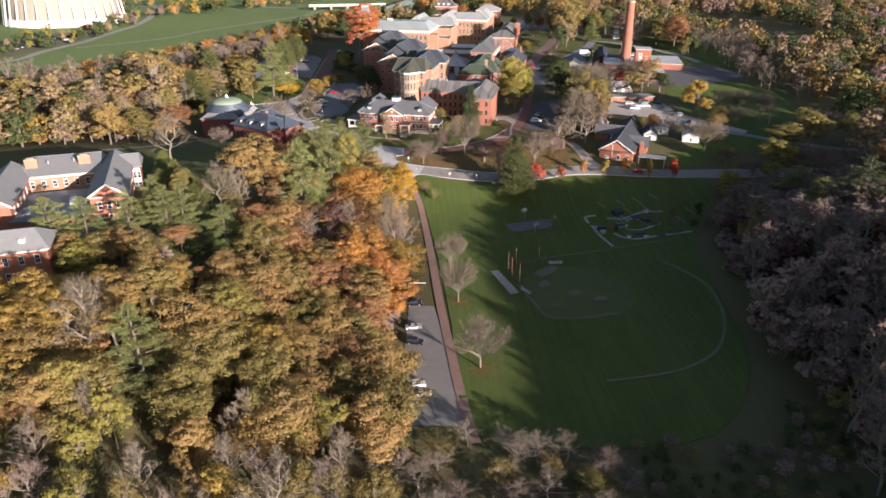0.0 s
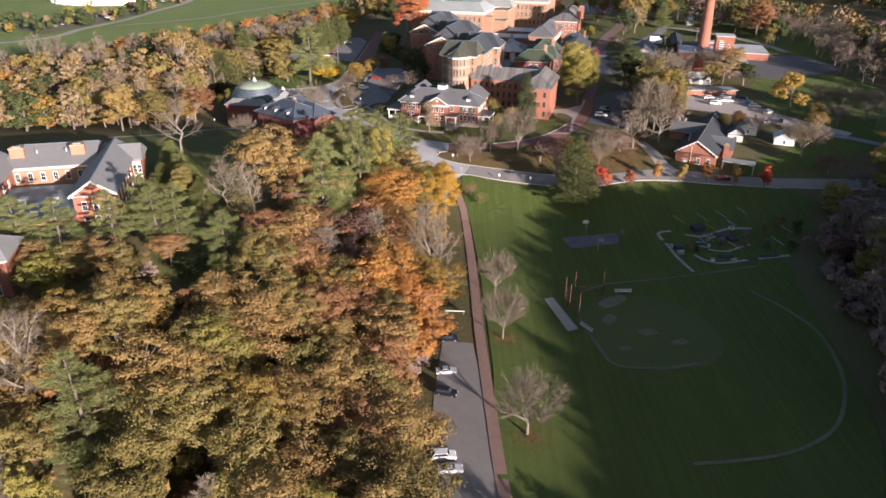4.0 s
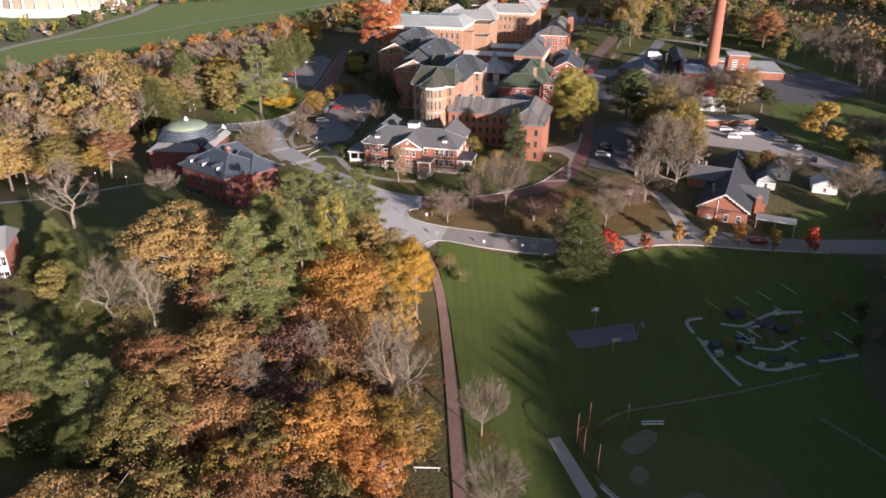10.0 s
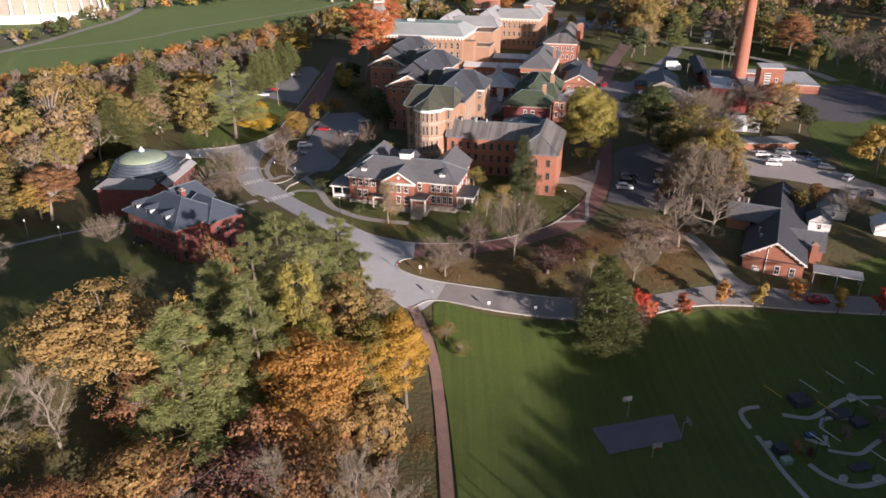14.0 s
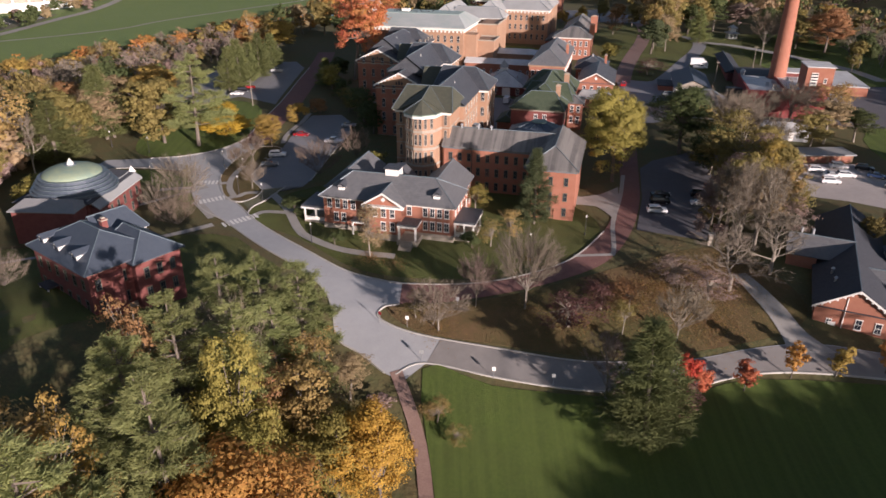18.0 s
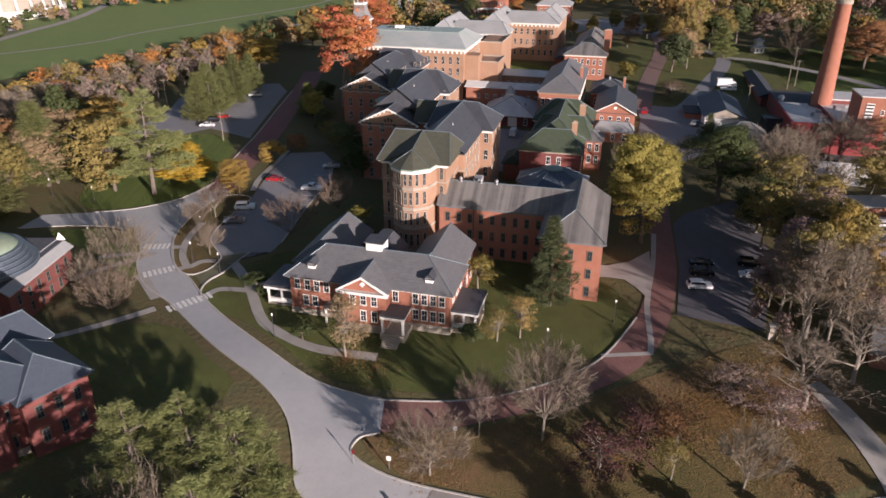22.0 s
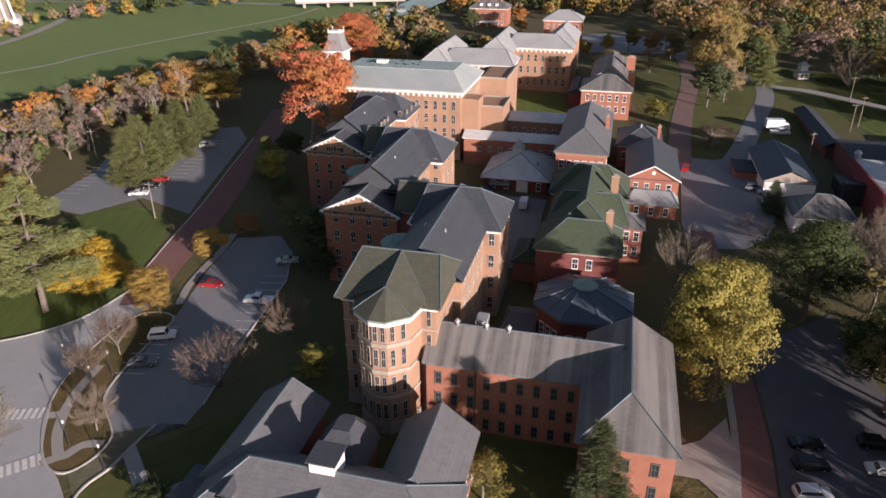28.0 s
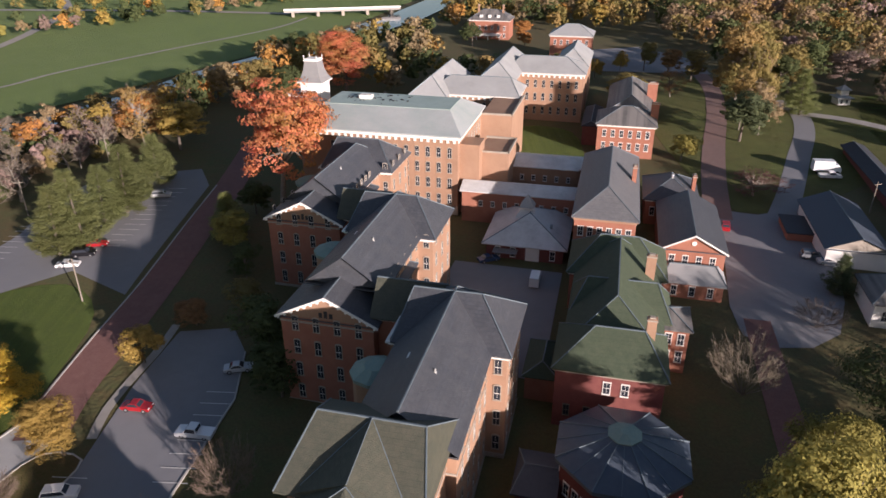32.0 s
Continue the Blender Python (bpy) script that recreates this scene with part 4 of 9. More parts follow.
# the stepped hospital wings
def wing(k):
    da, db, dz = (0, -17.7, -34.8)[k], 29.6 * k, (0, 1.2, 1.5)[k]
    o = lambda a, b: (a + da, b + db)
    zb = (14.6, 17.0, 18.6)[k]
    ze, zr = 32.6 + dz, 37.4 + dz
    B = Bld("hospital_wing", "tall red-brick hospital wing with dark slate roof", "building", -50 + da, 215 + db, zb, group="hospital wings")
    e = 1.0 if k < 2 else 0.0
    # long range
    a0, b0 = o(-55.3, 201)
    a1, b1 = o(-43.8, 232 if k < 2 else 227)
    B.wall(a0, b0, a1, b1, zb - 1, ze, "brick_pale")
    B.base(a0, b0, a1, b1, zb - 1, zb + 1.6)
    B.belt(a0, b0, a1, b1, ze - 4.6)
    B.roof(a0, b0 - 1.5, a1, b1, ze, zr, "b", (0, 1.0), m="slate")
    B.cornice(a0, b0, a1, b1, ze - 0.2, 0.6, 0.5, "copper" if k == 0 else "white")
    zs = [zb + 2.4 + 4.15 * i for i in range(4)]
    B.windows("r", b0 + 1, b1 - 13, a1, 5, zs)
    # end pavilion
    c0, d0 = o(-57, 218.6)
    c1, d1 = o(-41.2, 231.2)
    B.wall(c0, d0, c1, d1, zb - 1, ze, "brick_pale")
    B.base(c0, d0, c1, d1, zb - 1, zb + 1.6)
    B.roof(c0 + 1, d0, c1, d1, ze, zr, "a", (0.2, 0.75), m="slate")
    B.cornice(c0, d0, c1, d1, ze - 0.2, 0.6, 0.5, "white")
    B.windows("f", a1 + 0.3, c1, d0, 1, zs)
    B.windows("r", d0, d1, c1, 3, zs)
    # link and gabled block
    if k < 2:
        l0, m0 = o(-61.2 + 0.9 * k, 225.0)
        l1, m1 = o(-55, 232)
        B.wall(l0, m0, l1, m1, zb - 1, ze - 0.8, "brick")
        B.roof(l0, m0, l1 + 3, m1, ze - 0.8, zr - 1.2, "a", (0, 0), m="slate_green")
        B.cornice(l0, m0, l1, m1, ze - 0.9, 0.5, 0.45, "white")
        g0, h0 = o(-75.2 + 0.9 * k, 223.2)
        g1, h1 = o(-61.0 + 0.9 * k, 237)
        zg = 31.0 + dz
        B.wall(g0, h0, g1, h1, zb - 1, zg, "brick")
        B.base(g0, h0, g1, h1, zb - 1, zb + 1.6)
        B.gable_wall(g0, g1, h0, zg, 34.6 + dz, "brick_pale")
        B.roof(g0, h0 + 0.55, g1, h1 + 6, zg, 34.9 + dz, "b", (0, 0.6), m="slate", over=0.8)
        B.bargeboard(g0 - 0.8, g1 + 0.8, h0 - 0.4, zg + 0.0, 34.9 + dz, "white", 0.35)
        B.belt(g0, h0, g1, h1, zg - 0.9)
        zs2 = [zb + 2.2 + 4.0 * i for i in range(4)]
        B.windows("f", g0 + 0.6, g1 - 0.6, h0, 4, zs2, "arch")
        B.windows("l", h0 + 1, h1 - 1, g0, 3, zs2, "arch")
        p = (g0 + g1) / 2
        for q in (-0.8, 0, 0.8):
            B.geo("gable_louvre", Geo().box(p + q - 0.25, h0 - 0.06, zg + 0.4, p + q + 0.25, h0 + 0.02, zg + 1.5 - abs(q) * 0.4), "dark_metal", "dark louvred gable opening")
    # round stair bay with a copper cap
    r0, s0 = o(-57.4, 214.0)
    ring = [(r0 + 3.1 * math.cos(math.pi * i / 5 + 0.3), s0 + 3.1 * math.sin(math.pi * i / 5 + 0.3)) for i in range(10)]
    B.geo("stair_bay", Geo().prism(ring, zb - 1, 30.2 + dz), "brick_pale")
    big = [(r0 + 1.1 * (x - r0), s0 + 1.1 * (y - s0)) for x, y in ring]
    B.geo("bay_roof", Geo().prism(big, 30.2 + dz, 30.7 + dz).prism(big, 30.7 + dz, 31.6 + dz, 0.45), "copper", "weathered green copper roof")
    # small things on the roof
    md = (a0 + a1) / 2
    B.geo("roof_vent", Geo().cone(md + 1.6, b0 + 7.0, zr - 2.0, 0.35, zr - 0.7, 0.08, 8), "roof_light")
    B.geo("roof_hatch", Geo().box(a0 + 3.0, b0 + 10, zr - 3.2, a0 + 4.0, b0 + 11.2, zr - 1.9), "white")
    return B


for k in range(3):
    wing(k)

# tower pavilion at the end of the wings
B = Bld("tower_pavilion", "brick end pavilion with a polygonal bay and mossy slate roof", "building", -52, 195, 14.0)
B.wall(-58.6, 190.6, -45.0, 203.6, 13, 32.8, "brick_pale")
B.base(-58.6, 190.6, -45.0, 203.6, 13, 16.0)
for z in (20.2, 24.4, 28.8):
    B.belt(-58.6, 190.6, -45.0, 203.6, z)
bay = [(-56.2, 191), (-55.2, 187.2), (-52.6, 185.3), (-50.4, 185.3), (-47.9, 187.2), (-47.0, 191)]
B.geo("bay", Geo().prism(bay, 13, 32.8), "brick_pale")
for z, h, m in ((13.0, 3.0, "stone"), (20.2, 0.5, "stone"), (24.3, 0.6, "stone"), (28.6, 0.6, "stone")):
    cx, cy = -51.6, 188.5
    B.geo("belt_course", Geo().prism([(cx + (x - cx) * 1.04, cy + (y - cy) * 1.04) for x, y in bay], z, z + h), m)
B.roof(-58.6, 190.6, -45.0, 203.6, 33.0, 37.6, "a", (0.25, 0.25), m="slate_green", over=0.9)
B.cornice(-58.6, 190.6, -45.0, 203.6, 32.9, 0.8, 0.55, "white")
cx, cy = -51.6, 188.5
big = [(cx + (x - cx) * 1.13, cy + (y - cy) * 1.2) for x, y in bay]
B.geo("bay_cornice", Geo().prism([(cx + (x - cx) * 1.09, cy + (y - cy) * 1.14) for x, y in bay], 32.1, 32.75), "white", "white moulded cornice")
B.geo("bay_eave", Geo().prism(big, 32.76, 33.05), "copper", "weathered copper gutter")
B.geo("bay_roof", Geo().add([(x, y, 33.06) for x, y in big] + [(-51.6, 189.2, 35.9), (-51.6, 194.4, 36.0)],
                            [(0, 1, 6), (1, 2, 6), (2, 3, 6), (3, 4, 6), (4, 5, 6), (5, 7, 6), (0, 6, 7), (5, 4, 3, 2, 1, 0)]), "slate_green", "mossy slate bay roof")
B.geo("roof_spur", Geo().add([(-51.6, 197.0, 37.72), (-57.6, 189.9, 33.0), (-45.8, 189.9, 33.0), (-51.6, 189.4, 36.0)], [(0, 1, 3), (0, 3, 2), (1, 2, 3), (0, 2, 1)]), "slate_green", "mossy slate hip over the bay")
for p, q in (((-51.6, 197.0, 37.75), (-51.6, 189.4, 36.03)), ((-51.6, 197.0, 37.7), (-57.6, 189.9, 33.05)), ((-51.6, 197.0, 37.7), (-45.8, 189.9, 33.05)), ((-51.6, 189.2, 35.95), (big[1][0], big[1][1], 33.1)), ((-51.6, 189.2, 35.95), (big[4][0], big[4][1], 33.1))):
    B.geo("hip_flashing", Geo().rod(p, q, 0.06, 0.06, 4), "lead")
for i in range(1, 4):
    (x0, y0), (x1, y1) = bay[i], bay[i + 1]
    ang = math.degrees(math.atan2(y1 - y0, x1 - x0))
    ln = math.hypot(x1 - x0, y1 - y0)
    for j in range(2):
        t = (j + 0.5) / 2
        for z in (16.6, 21.2, 25.6, 29.6):
            w = part("window", WIN["tall"][0], None, B.e)
            w.matrix_basis = pose(x0 + (x1 - x0) * t - B.a, y0 + (y1 - y0) * t - B.b, z - 14.0, 0, 0, ang)
            part("sash", WIN["tall"][1], None, w)
            part("pane", WIN["tall"][2], None, w)
B.windows("f", -58.4, -56.4, 190.6, 1, (17, 21.3, 25.6, 29.6), "tall")
B.windows("f", -47.0, -45.0, 190.6, 1, (17, 21.3, 25.6, 29.6), "tall")
B.windows("l", 191, 203, -58.6, 3, (17, 21.3, 25.6, 29.6), "arch")
B.geo("roof_patch", Geo().add([(-48.6, 192.4, 34.35), (-47.2, 192.4, 34.35), (-47.2, 194.0, 35.3), (-48.6, 194.0, 35.3), (-48.6, 192.4, 34.15), (-47.2, 192.4, 34.15), (-47.2, 194.0, 35.1), (-48.6, 194.0, 35.1)], [(0, 1, 2, 3), (0, 4, 5, 1), (1, 5, 6, 2), (3, 7, 4, 0)]), "white", "pale patched square of bare boards")

# red-brick front wing with its hipped corner block
B = Bld("front_wing", "three-storey red-brick wing with worn slate roof", "building", -30, 188, 13.4)
B.wall(-46.0, 188.9, -23, 198.6, 12.4, 24.8, "brick")
B.roof(-46.0, 188.9, -20, 198.6, 25.0, 28.6, "a", (0, 0), m="slate_worn", over=0.5)
B.cornice(-46.0, 188.9, -23, 198.6, 24.8, 0.4, 0.35, "lead")
B.wall(-24.0, 177.6, -12.9, 200, 12.2, 24.8, "brick")
B.roof(-24.0, 177.6, -12.9, 201, 25.0, 28.8, "b", (1.0, 0), m="slate_worn", over=0.6)
B.cornice(-24.0, 177.6, -12.9, 200, 24.8, 0.4, 0.4, "lead")
B.windows("f", -45.4, -24.6, 188.9, 9, (14.6, 18.1, 21.6), "green")
B.windows("f", -23.6, -13.3, 177.6, 3, (14.2, 17.8, 21.4), "green")
B.windows("l", 179, 188, -24.0, 3, (14.2, 17.8, 21.4), "green")
B.geo("drainpipe", Geo().rod((-38.9, 188.8, 12.6), (-38.9, 188.8, 24.4), 0.09, 0.09, 6), "dark_metal")
for a in (-42.6, -38.4, -35.2):
    B.vent(a, 193.6, 28.6)
B.geo("roof_hatch", Geo().box(-40.2, 194.6, 26.4, -38.6, 197.0, 29.0), "roof_light")

# octagonal hall behind the wing
B = Bld("octagon_hall", "eight-sided brick hall with ribbed grey roof and copper cap", "building", -25.8, 215.3, 14.6)
oc = lambda r, n=8: [(-25.8 + r * math.cos(math.pi / 8 + 2 * math.pi * i / n), 215.3 + r * math.sin(math.pi / 8 + 2 * math.pi * i / n)) for i in range(n)]
B.geo("wall", Geo().prism(oc(8.0), 13.6, 23.1), "brick_deep")
B.geo("cornice", Geo().prism(oc(8.7), 22.5, 23.1), "lead")
B.geo("roof", Geo().prism(oc(8.8), 23.12, 25.5, 0.22), "roof_steel")
B.geo("roof_cap", Geo().prism(oc(2.1), 25.3, 25.7).prism(oc(2.2), 25.7, 26.1, 0.3), "copper", "green copper cap")
for p, q in zip(oc(8.8), oc(1.95)):
    B.geo("roof_rib", Geo().rod((p[0], p[1], 23.2), (q[0], q[1], 25.55), 0.11, 0.09, 4), "lead")
for i, (p, q) in enumerate(zip(oc(8.8), oc(1.95))):
    p2, q2 = oc(8.8)[(i + 1) % 8], oc(1.95)[(i + 1) % 8]
    B.geo("roof_seam", Geo().rod(((p[0] + p2[0]) / 2, (p[1] + p2[1]) / 2, 23.17), ((q[0] + q2[0]) / 2, (q[1] + q2[1]) / 2, 25.52), 0.06, 0.06, 4), "lead")
for i in range(8):
    ang = 360 / 8 * i + 45 + 22.5 + 22.5
    for t in (-1.6, 0.0, 1.6):
        w = part("window", WIN["sash"][0], None, B.e)
        r = 8.0 * math.cos(math.pi / 8)
        d = Matrix.Rotation(radians(45 * i), 4, "Z") @ Vector((t, -r, 0))
        w.matrix_basis = pose(d.x, d.y, 18.0 - 14.6, 0, 0, 45 * i)
        part("sash", WIN["sash"][1], None, w)
        part("pane", WIN["sash"][2], None, w)
B.wall(-38.2, 210, -33.8, 217, 13.6, 18.4, "brick_deep", "annexe_wall")
B.roof(-38.2, 210, -33.8, 217, 18.5, 19.9, "a", (0.3, 0), m="roof_blue", name="annexe_roof")

# green-roofed kitchen range
B = Bld("green_roof_range", "brick service range with green shingle hip roofs", "building", -28, 248, 16.0)
B.wall(-35.5, 226.9, -20.6, 238, 14.8, 26.0, "brick_deep")
B.roof(-35.5, 226.9, -20.6, 238, 26.1, 30.1, "a", (0.9, 0.6), m="shingle_green", over=0.6)
B.wall(-34, 240, -21.4, 262, 15.4, 25.0, "brick")
B.roof(-34.6, 234, -20.8, 264, 25.4, 30.8, "b", (1.0, 0.3), m="shingle_green", over=0.6)
B.roof(-34.5, 244, -19.5, 253, 25.2, 29.6, "a", (0.5, 0.5), m="shingle_green", over=0.6)
B.wall(-36, 258, -19.6, 270.4, 16.4, 25.4, "brick")
B.roof(-36, 258, -19.6, 270.4, 25.4, 30.4, "a", (0.8, 0.8), m="shingle_green", over=0.6)
B.cornice(-35.5, 226.9, -20.6, 238, 25.9, 0.5, 0.4, "stone")
B.cornice(-36, 258, -19.6, 270.4, 25.2, 0.5, 0.4, "white")
B.wall(-20.4, 243.4, -16.2, 250.4, 15.6, 24.6, "brick")
B.roof(-20.6, 243.4, -16.2, 250.4, 24.6, 26.4, "a", (0, 0.9), m="slate_worn", over=0.5)
B.chimney(-22.9, 233.2, 27, 32.0, 1.3, 1.0)
B.chimney(-22.4, 256.0, 26, 31.0, 1.6, 1.0)
B.windows("f", -29.5, -24.5, 226.9, 2, (22.6,), "sash")
B.windows("f", -35, -20.8, 226.9, 5, (18.0,), "green")
B.windows("f", -20.2, -16.4, 243.4, 2, (18.6, 21.8), "sash")
B.windows("r", 228, 237, -20.6, 3, (18.0, 21.8), "green")
B.wall(-40.2, 231.5, -35.5, 241, 14.8, 20.6, "brick", "annexe_wall")
B.roof(-40.2, 231.5, -35.4, 241, 20.6, 22.2, "b", (0.8, 0.8), m="shingle_green", over=0.5, name="annexe_roof")

# long hip-roofed block
B = Bld("long_block", "brick block with long grey hipped roof", "building", -30.6, 290, 18.2)
B.wall(-36.6, 271.6, -24.9, 310.5, 17.2, 30.3, "brick")
B.roof(-36.6, 271.6, -24.9, 310.5, 30.4, 34.8, "b", (1.0, 1.0), m="slate_mid", over=0.6)
B.cornice(-36.6, 271.6, -24.9, 310.5, 30.3, 0.7, 0.4, "brick_pale")
B.belt(-36.6, 271.6, -24.9, 310.5, 24.6)
B.windows("f", -36.2, -25.3, 271.6, 6, (21.2, 26.4), "sash")
B.windows("r", 273, 309, -24.9, 12, (21.2, 26.4), "sash")
B.chimney(-25.6, 292, 29, 34.6, 0.9, 2.0, "brick")

# low pyramid-roofed workshop with a roof lantern
B = Bld("lantern_workshop", "low brick workshop with pale pyramid roof and white lantern", "building", -46, 283, 18.4)
B.wall(-54.2, 273.6, -38.4, 292.5, 17.4, 21.9, "brick_deep")
B.roof(-54.2, 273.6, -38.4, 292.5, 22.0, 26.0, "b", (1.0, 1.0), m="roof_white", over=0.9)
B.geo("lantern_skirt", Geo().prism([(-49.6, 281.0), (-44.8, 281.0), (-44.8, 285.8), (-49.6, 285.8)], 24.6, 26.2, 0.55), "roof_white", "flared grey skirt roof")
B.geo("lantern", Geo().box(-48.4, 282.2, 25.6, -46.0, 284.6, 26.8), "white", "white louvred lantern")
B.geo("lantern_roof", Geo().prism([(-48.8, 281.8), (-45.6, 281.8), (-45.6, 285.0), (-48.8, 285.0)], 26.8, 29.3, 0.06), "roof_light")
B.windows("f", -53.4, -47.0, 273.6, 2, (19.2,), "sash")
B.windows("f", -42.4, -38.6, 273.6, 1, (19.2,), "sash")
B.geo("garage_door", Geo().box(-46, 273.44, 18.4, -43.2, 273.65, 21.4), "white")
B.geo("dock_canopy", Geo().box(-52.6, 271.6, 20.6, -47.6, 273.6, 20.8), "metal")
B.geo("roof_vent", Geo().cone(-41.5, 279.0, 23.0, 0.3, 24.8, 0.3, 8), "metal")

# gabled brick shop and its neighbours
B = Bld("gabled_shop", "red-brick gabled shop with dark roof", "building", -13.8, 282, 17.8)
B.wall(-19.7, 272.2, -7.9, 296, 16.8, 25.2, "brick")
B.gable_wall(-19.7, -7.9, 272.2, 25.2, 28.2)
B.roof(-19.7, 272.2, -7.9, 296, 25.2, 28.6, "b", (0, 0), m="slate", over=0.5)
B.bargeboard(-20.2, -7.4, 271.55, 25.1, 28.5, "white", 0.3)
B.windows("f", -18.8, -8.8, 272.2, 4, (22.0,), "sash")
B.wall(-19.2, 266.4, -8.2, 272.2, 16.8, 21.0, "brick", "annexe_wall")
B.roof(-19.2, 266.4, -8.2, 274.6, 21.1, 23.0, "a", (0.4, 0.4), m="roof_light", over=0.5, name="annexe_roof")
B.windows("f", -18.6, -8.8, 266.4, 3, (18.4,), "sash")
B.geo("roundel", Geo().rod((-13.8, 272.05, 26.6), (-13.8, 272.25, 26.6), 0.45, 0.45, 10), "white")
B = Bld("hipped_shop", "square brick shop with grey hipped roof", "building", -16.8, 305, 19.0)
B.wall(-22.3, 297.6, -11.3, 312, 18, 25.2, "brick")
B.roof(-22.3, 297.6, -11.3, 312, 25.3, 28.8, "b", (1.0, 1.0), m="slate", over=0.7)
B.cornice(-22.3, 297.6, -11.3, 312, 25.2, 0.5, 0.5, "white")
B.windows("f", -22, -11.6, 297.6, 4, (21.4,), "sash")
B.chimney(-11.9, 304, 25, 29.4, 0.8, 2.0, "brick")
B.vent(-16.8, 303, 28.8)

# main block with its pale roof and white bracketed cornice
B = Bld("main_block", "five-storey brick main block with pale hipped roof", "building", -80, 304, 19.4)
B.wall(-103, 292, -64.6, 319, 18.4, 38.0, "brick_pale")
B.base(-103, 292, -64.6, 319, 18.4, 21.4)
B.geo("roof", Geo().add([(-104, 291, 38.5), (-63.6, 291, 38.5), (-63.6, 320, 38.5), (-104, 320, 38.5), (-99.5, 299.5, 42.2), (-68.2, 299.5, 42.2), (-68.2, 311.5, 42.2), (-99.5, 311.5, 42.2), (-104, 291, 38.2), (-63.6, 291, 38.2), (-63.6, 320, 38.2), (-104, 320, 38.2)],
                        [(0, 1, 5, 4), (1, 2, 6, 5), (2, 3, 7, 6), (3, 0, 4, 7), (4, 5, 6, 7), (11, 10, 9, 8), (0, 8, 9, 1), (1, 9, 10, 2), (2, 10, 11, 3), (3, 11, 8, 0)]), "roof_metal")
B.geo("roof_deck", Geo().box(-99.5, 299.5, 42.2, -68.2, 311.5, 42.32), "copper_pale", "pale copper-green roof deck")
B.cornice(-103, 292, -64.6, 319, 38.2, 0.8, 0.8, "white", 1.5)
B.windows("f", -96, -65.2, 292, 12, (22.0, 25.9, 29.6, 33.2), "arch")
B.windows("r", 293, 318, -64.6, 8, (22.0, 25.9, 29.6, 33.2), "arch")
for i in range(36):
    x, y, s = R.uniform(-96, -78), R.gauss(306, 2.2), R.uniform(0.16, 0.42)
    B.geo("roof_tile", Geo().box(x, y, 42.31, x + s * 1.6, y + s, 42.31 + s * 0.6), "dark_metal", "loose dark tile on the deck" if i == 0 else "")
B.geo("roof_hatch", Geo().box(-92.5, 305, 42.3, -89.5, 307, 43.2), "white")
B.wall(-64.6, 294, -60, 300, 18.4, 36.0, "brick_pale", "stair_wall")
B.wall(-61, 297.4, -53.8, 309, 18.4, 33.4, "brick_pale", "link_wall")
B.geo("parapet", Geo().box(-61.2, 297.2, 33.4, -53.6, 297.6, 33.8).box(-61.2, 308.8, 33.4, -53.6, 309.2, 33.8).box(-54, 297.2, 33.4, -53.6, 309.2, 33.8), "stone")
B.wall(-64.6, 319, -56.5, 341, 18.4, 36.4, "brick_pale", "link_wall")
B.geo("parapet", Geo().box(-64.8, 318.8, 36.4, -56.3, 319.3, 36.9).box(-56.8, 318.8, 36.4, -56.3, 341.2, 36.9), "stone")
B.wall(-63, 289.6, -37.4, 296.5, 18.4, 26.6, "brick", "corridor_wall")
B.roof(-63, 289.6, -37.4, 296.5, 26.7, 28.0, "a", (0, 0), m="roof_white", over=0.5, caps=None, name="corridor_roof")
B.windows("f", -60, -38, 289.6, 8, (23.2,), "small")
B.wall(-54, 306, -38.4, 316, 18.4, 27.6, "brick_pale", "corridor_wall")
B.roof(-54, 306, -38.4, 316, 27.8, 29.0, "a", (0, 0.6), m="roof_white", over=0.5, caps=None, name="corridor_roof")
B.windows("f", -53, -39, 306, 5, (24.4,), "small")
apse = [(-38.4, 306.2)] + [(-38.4 + 3.2 * math.sin(math.pi * i / 10), 311 - 4.8 * math.cos(math.pi * i / 10)) for i in range(1, 10)] + [(-38.4, 315.8)]
B.geo("apse_wall", Geo().prism(apse, 18.4, 27.6), "brick_pale")
B.geo("apse_roof", Geo().prism([(-38.4 + (x + 38.4) * 1.12, 311 + (y - 311) * 1.06) for x, y in apse], 27.62, 27.95), "roof_white", "pale flat roof with a curved edge")
# white belvedere tower
B = Bld("belvedere_tower", "white wooden tower with tall pale mansard cap", "tower", -110.0, 318, 38)
B.wall(-112.9, 315.4, -107.1, 321.2, 36, 43.0, "white")
B.cornice(-112.9, 315.4, -107.1, 321.2, 43.2, 0.6, 0.7)
cap = [(3.5, 43.2), (2.7, 44.4), (2.15, 46.0), (1.75, 48.4)]
for (r0, z0), (r1, z1) in zip(cap, cap[1:]):
    B.geo("roof_stage", Geo().prism([(-110 - r0, 318.3 - r0), (-110 + r0, 318.3 - r0), (-110 + r0, 318.3 + r0), (-110 - r0, 318.3 + r0)], z0, z1, r1 / r0), "roof_pale", "flared grey mansard roof")
B.geo("roof_rail", Geo().box(-112.0, 316.3, 48.4, -108.0, 320.3, 48.7).box(-111.7, 316.6, 48.7, -108.3, 320.0, 49.0), "white")
for x in (-111.8, -108.2):
    for y in (316.5, 320.1):
        B.geo("finial", Geo().cone(x, y, 48.9, 0.16, 50.0, 0.04, 6), "white")
B.windows("f", -112.3, -107.7, 315.4, 2, (39.8,), "small")
B.wall(-117.5, 317.0, -112.9, 322, 36, 39.4, "white", "side_wall")
B.geo("side_roof", Geo().box(-117.9, 316.6, 39.4, -112.9, 322.4, 39.7), "roof_pale")

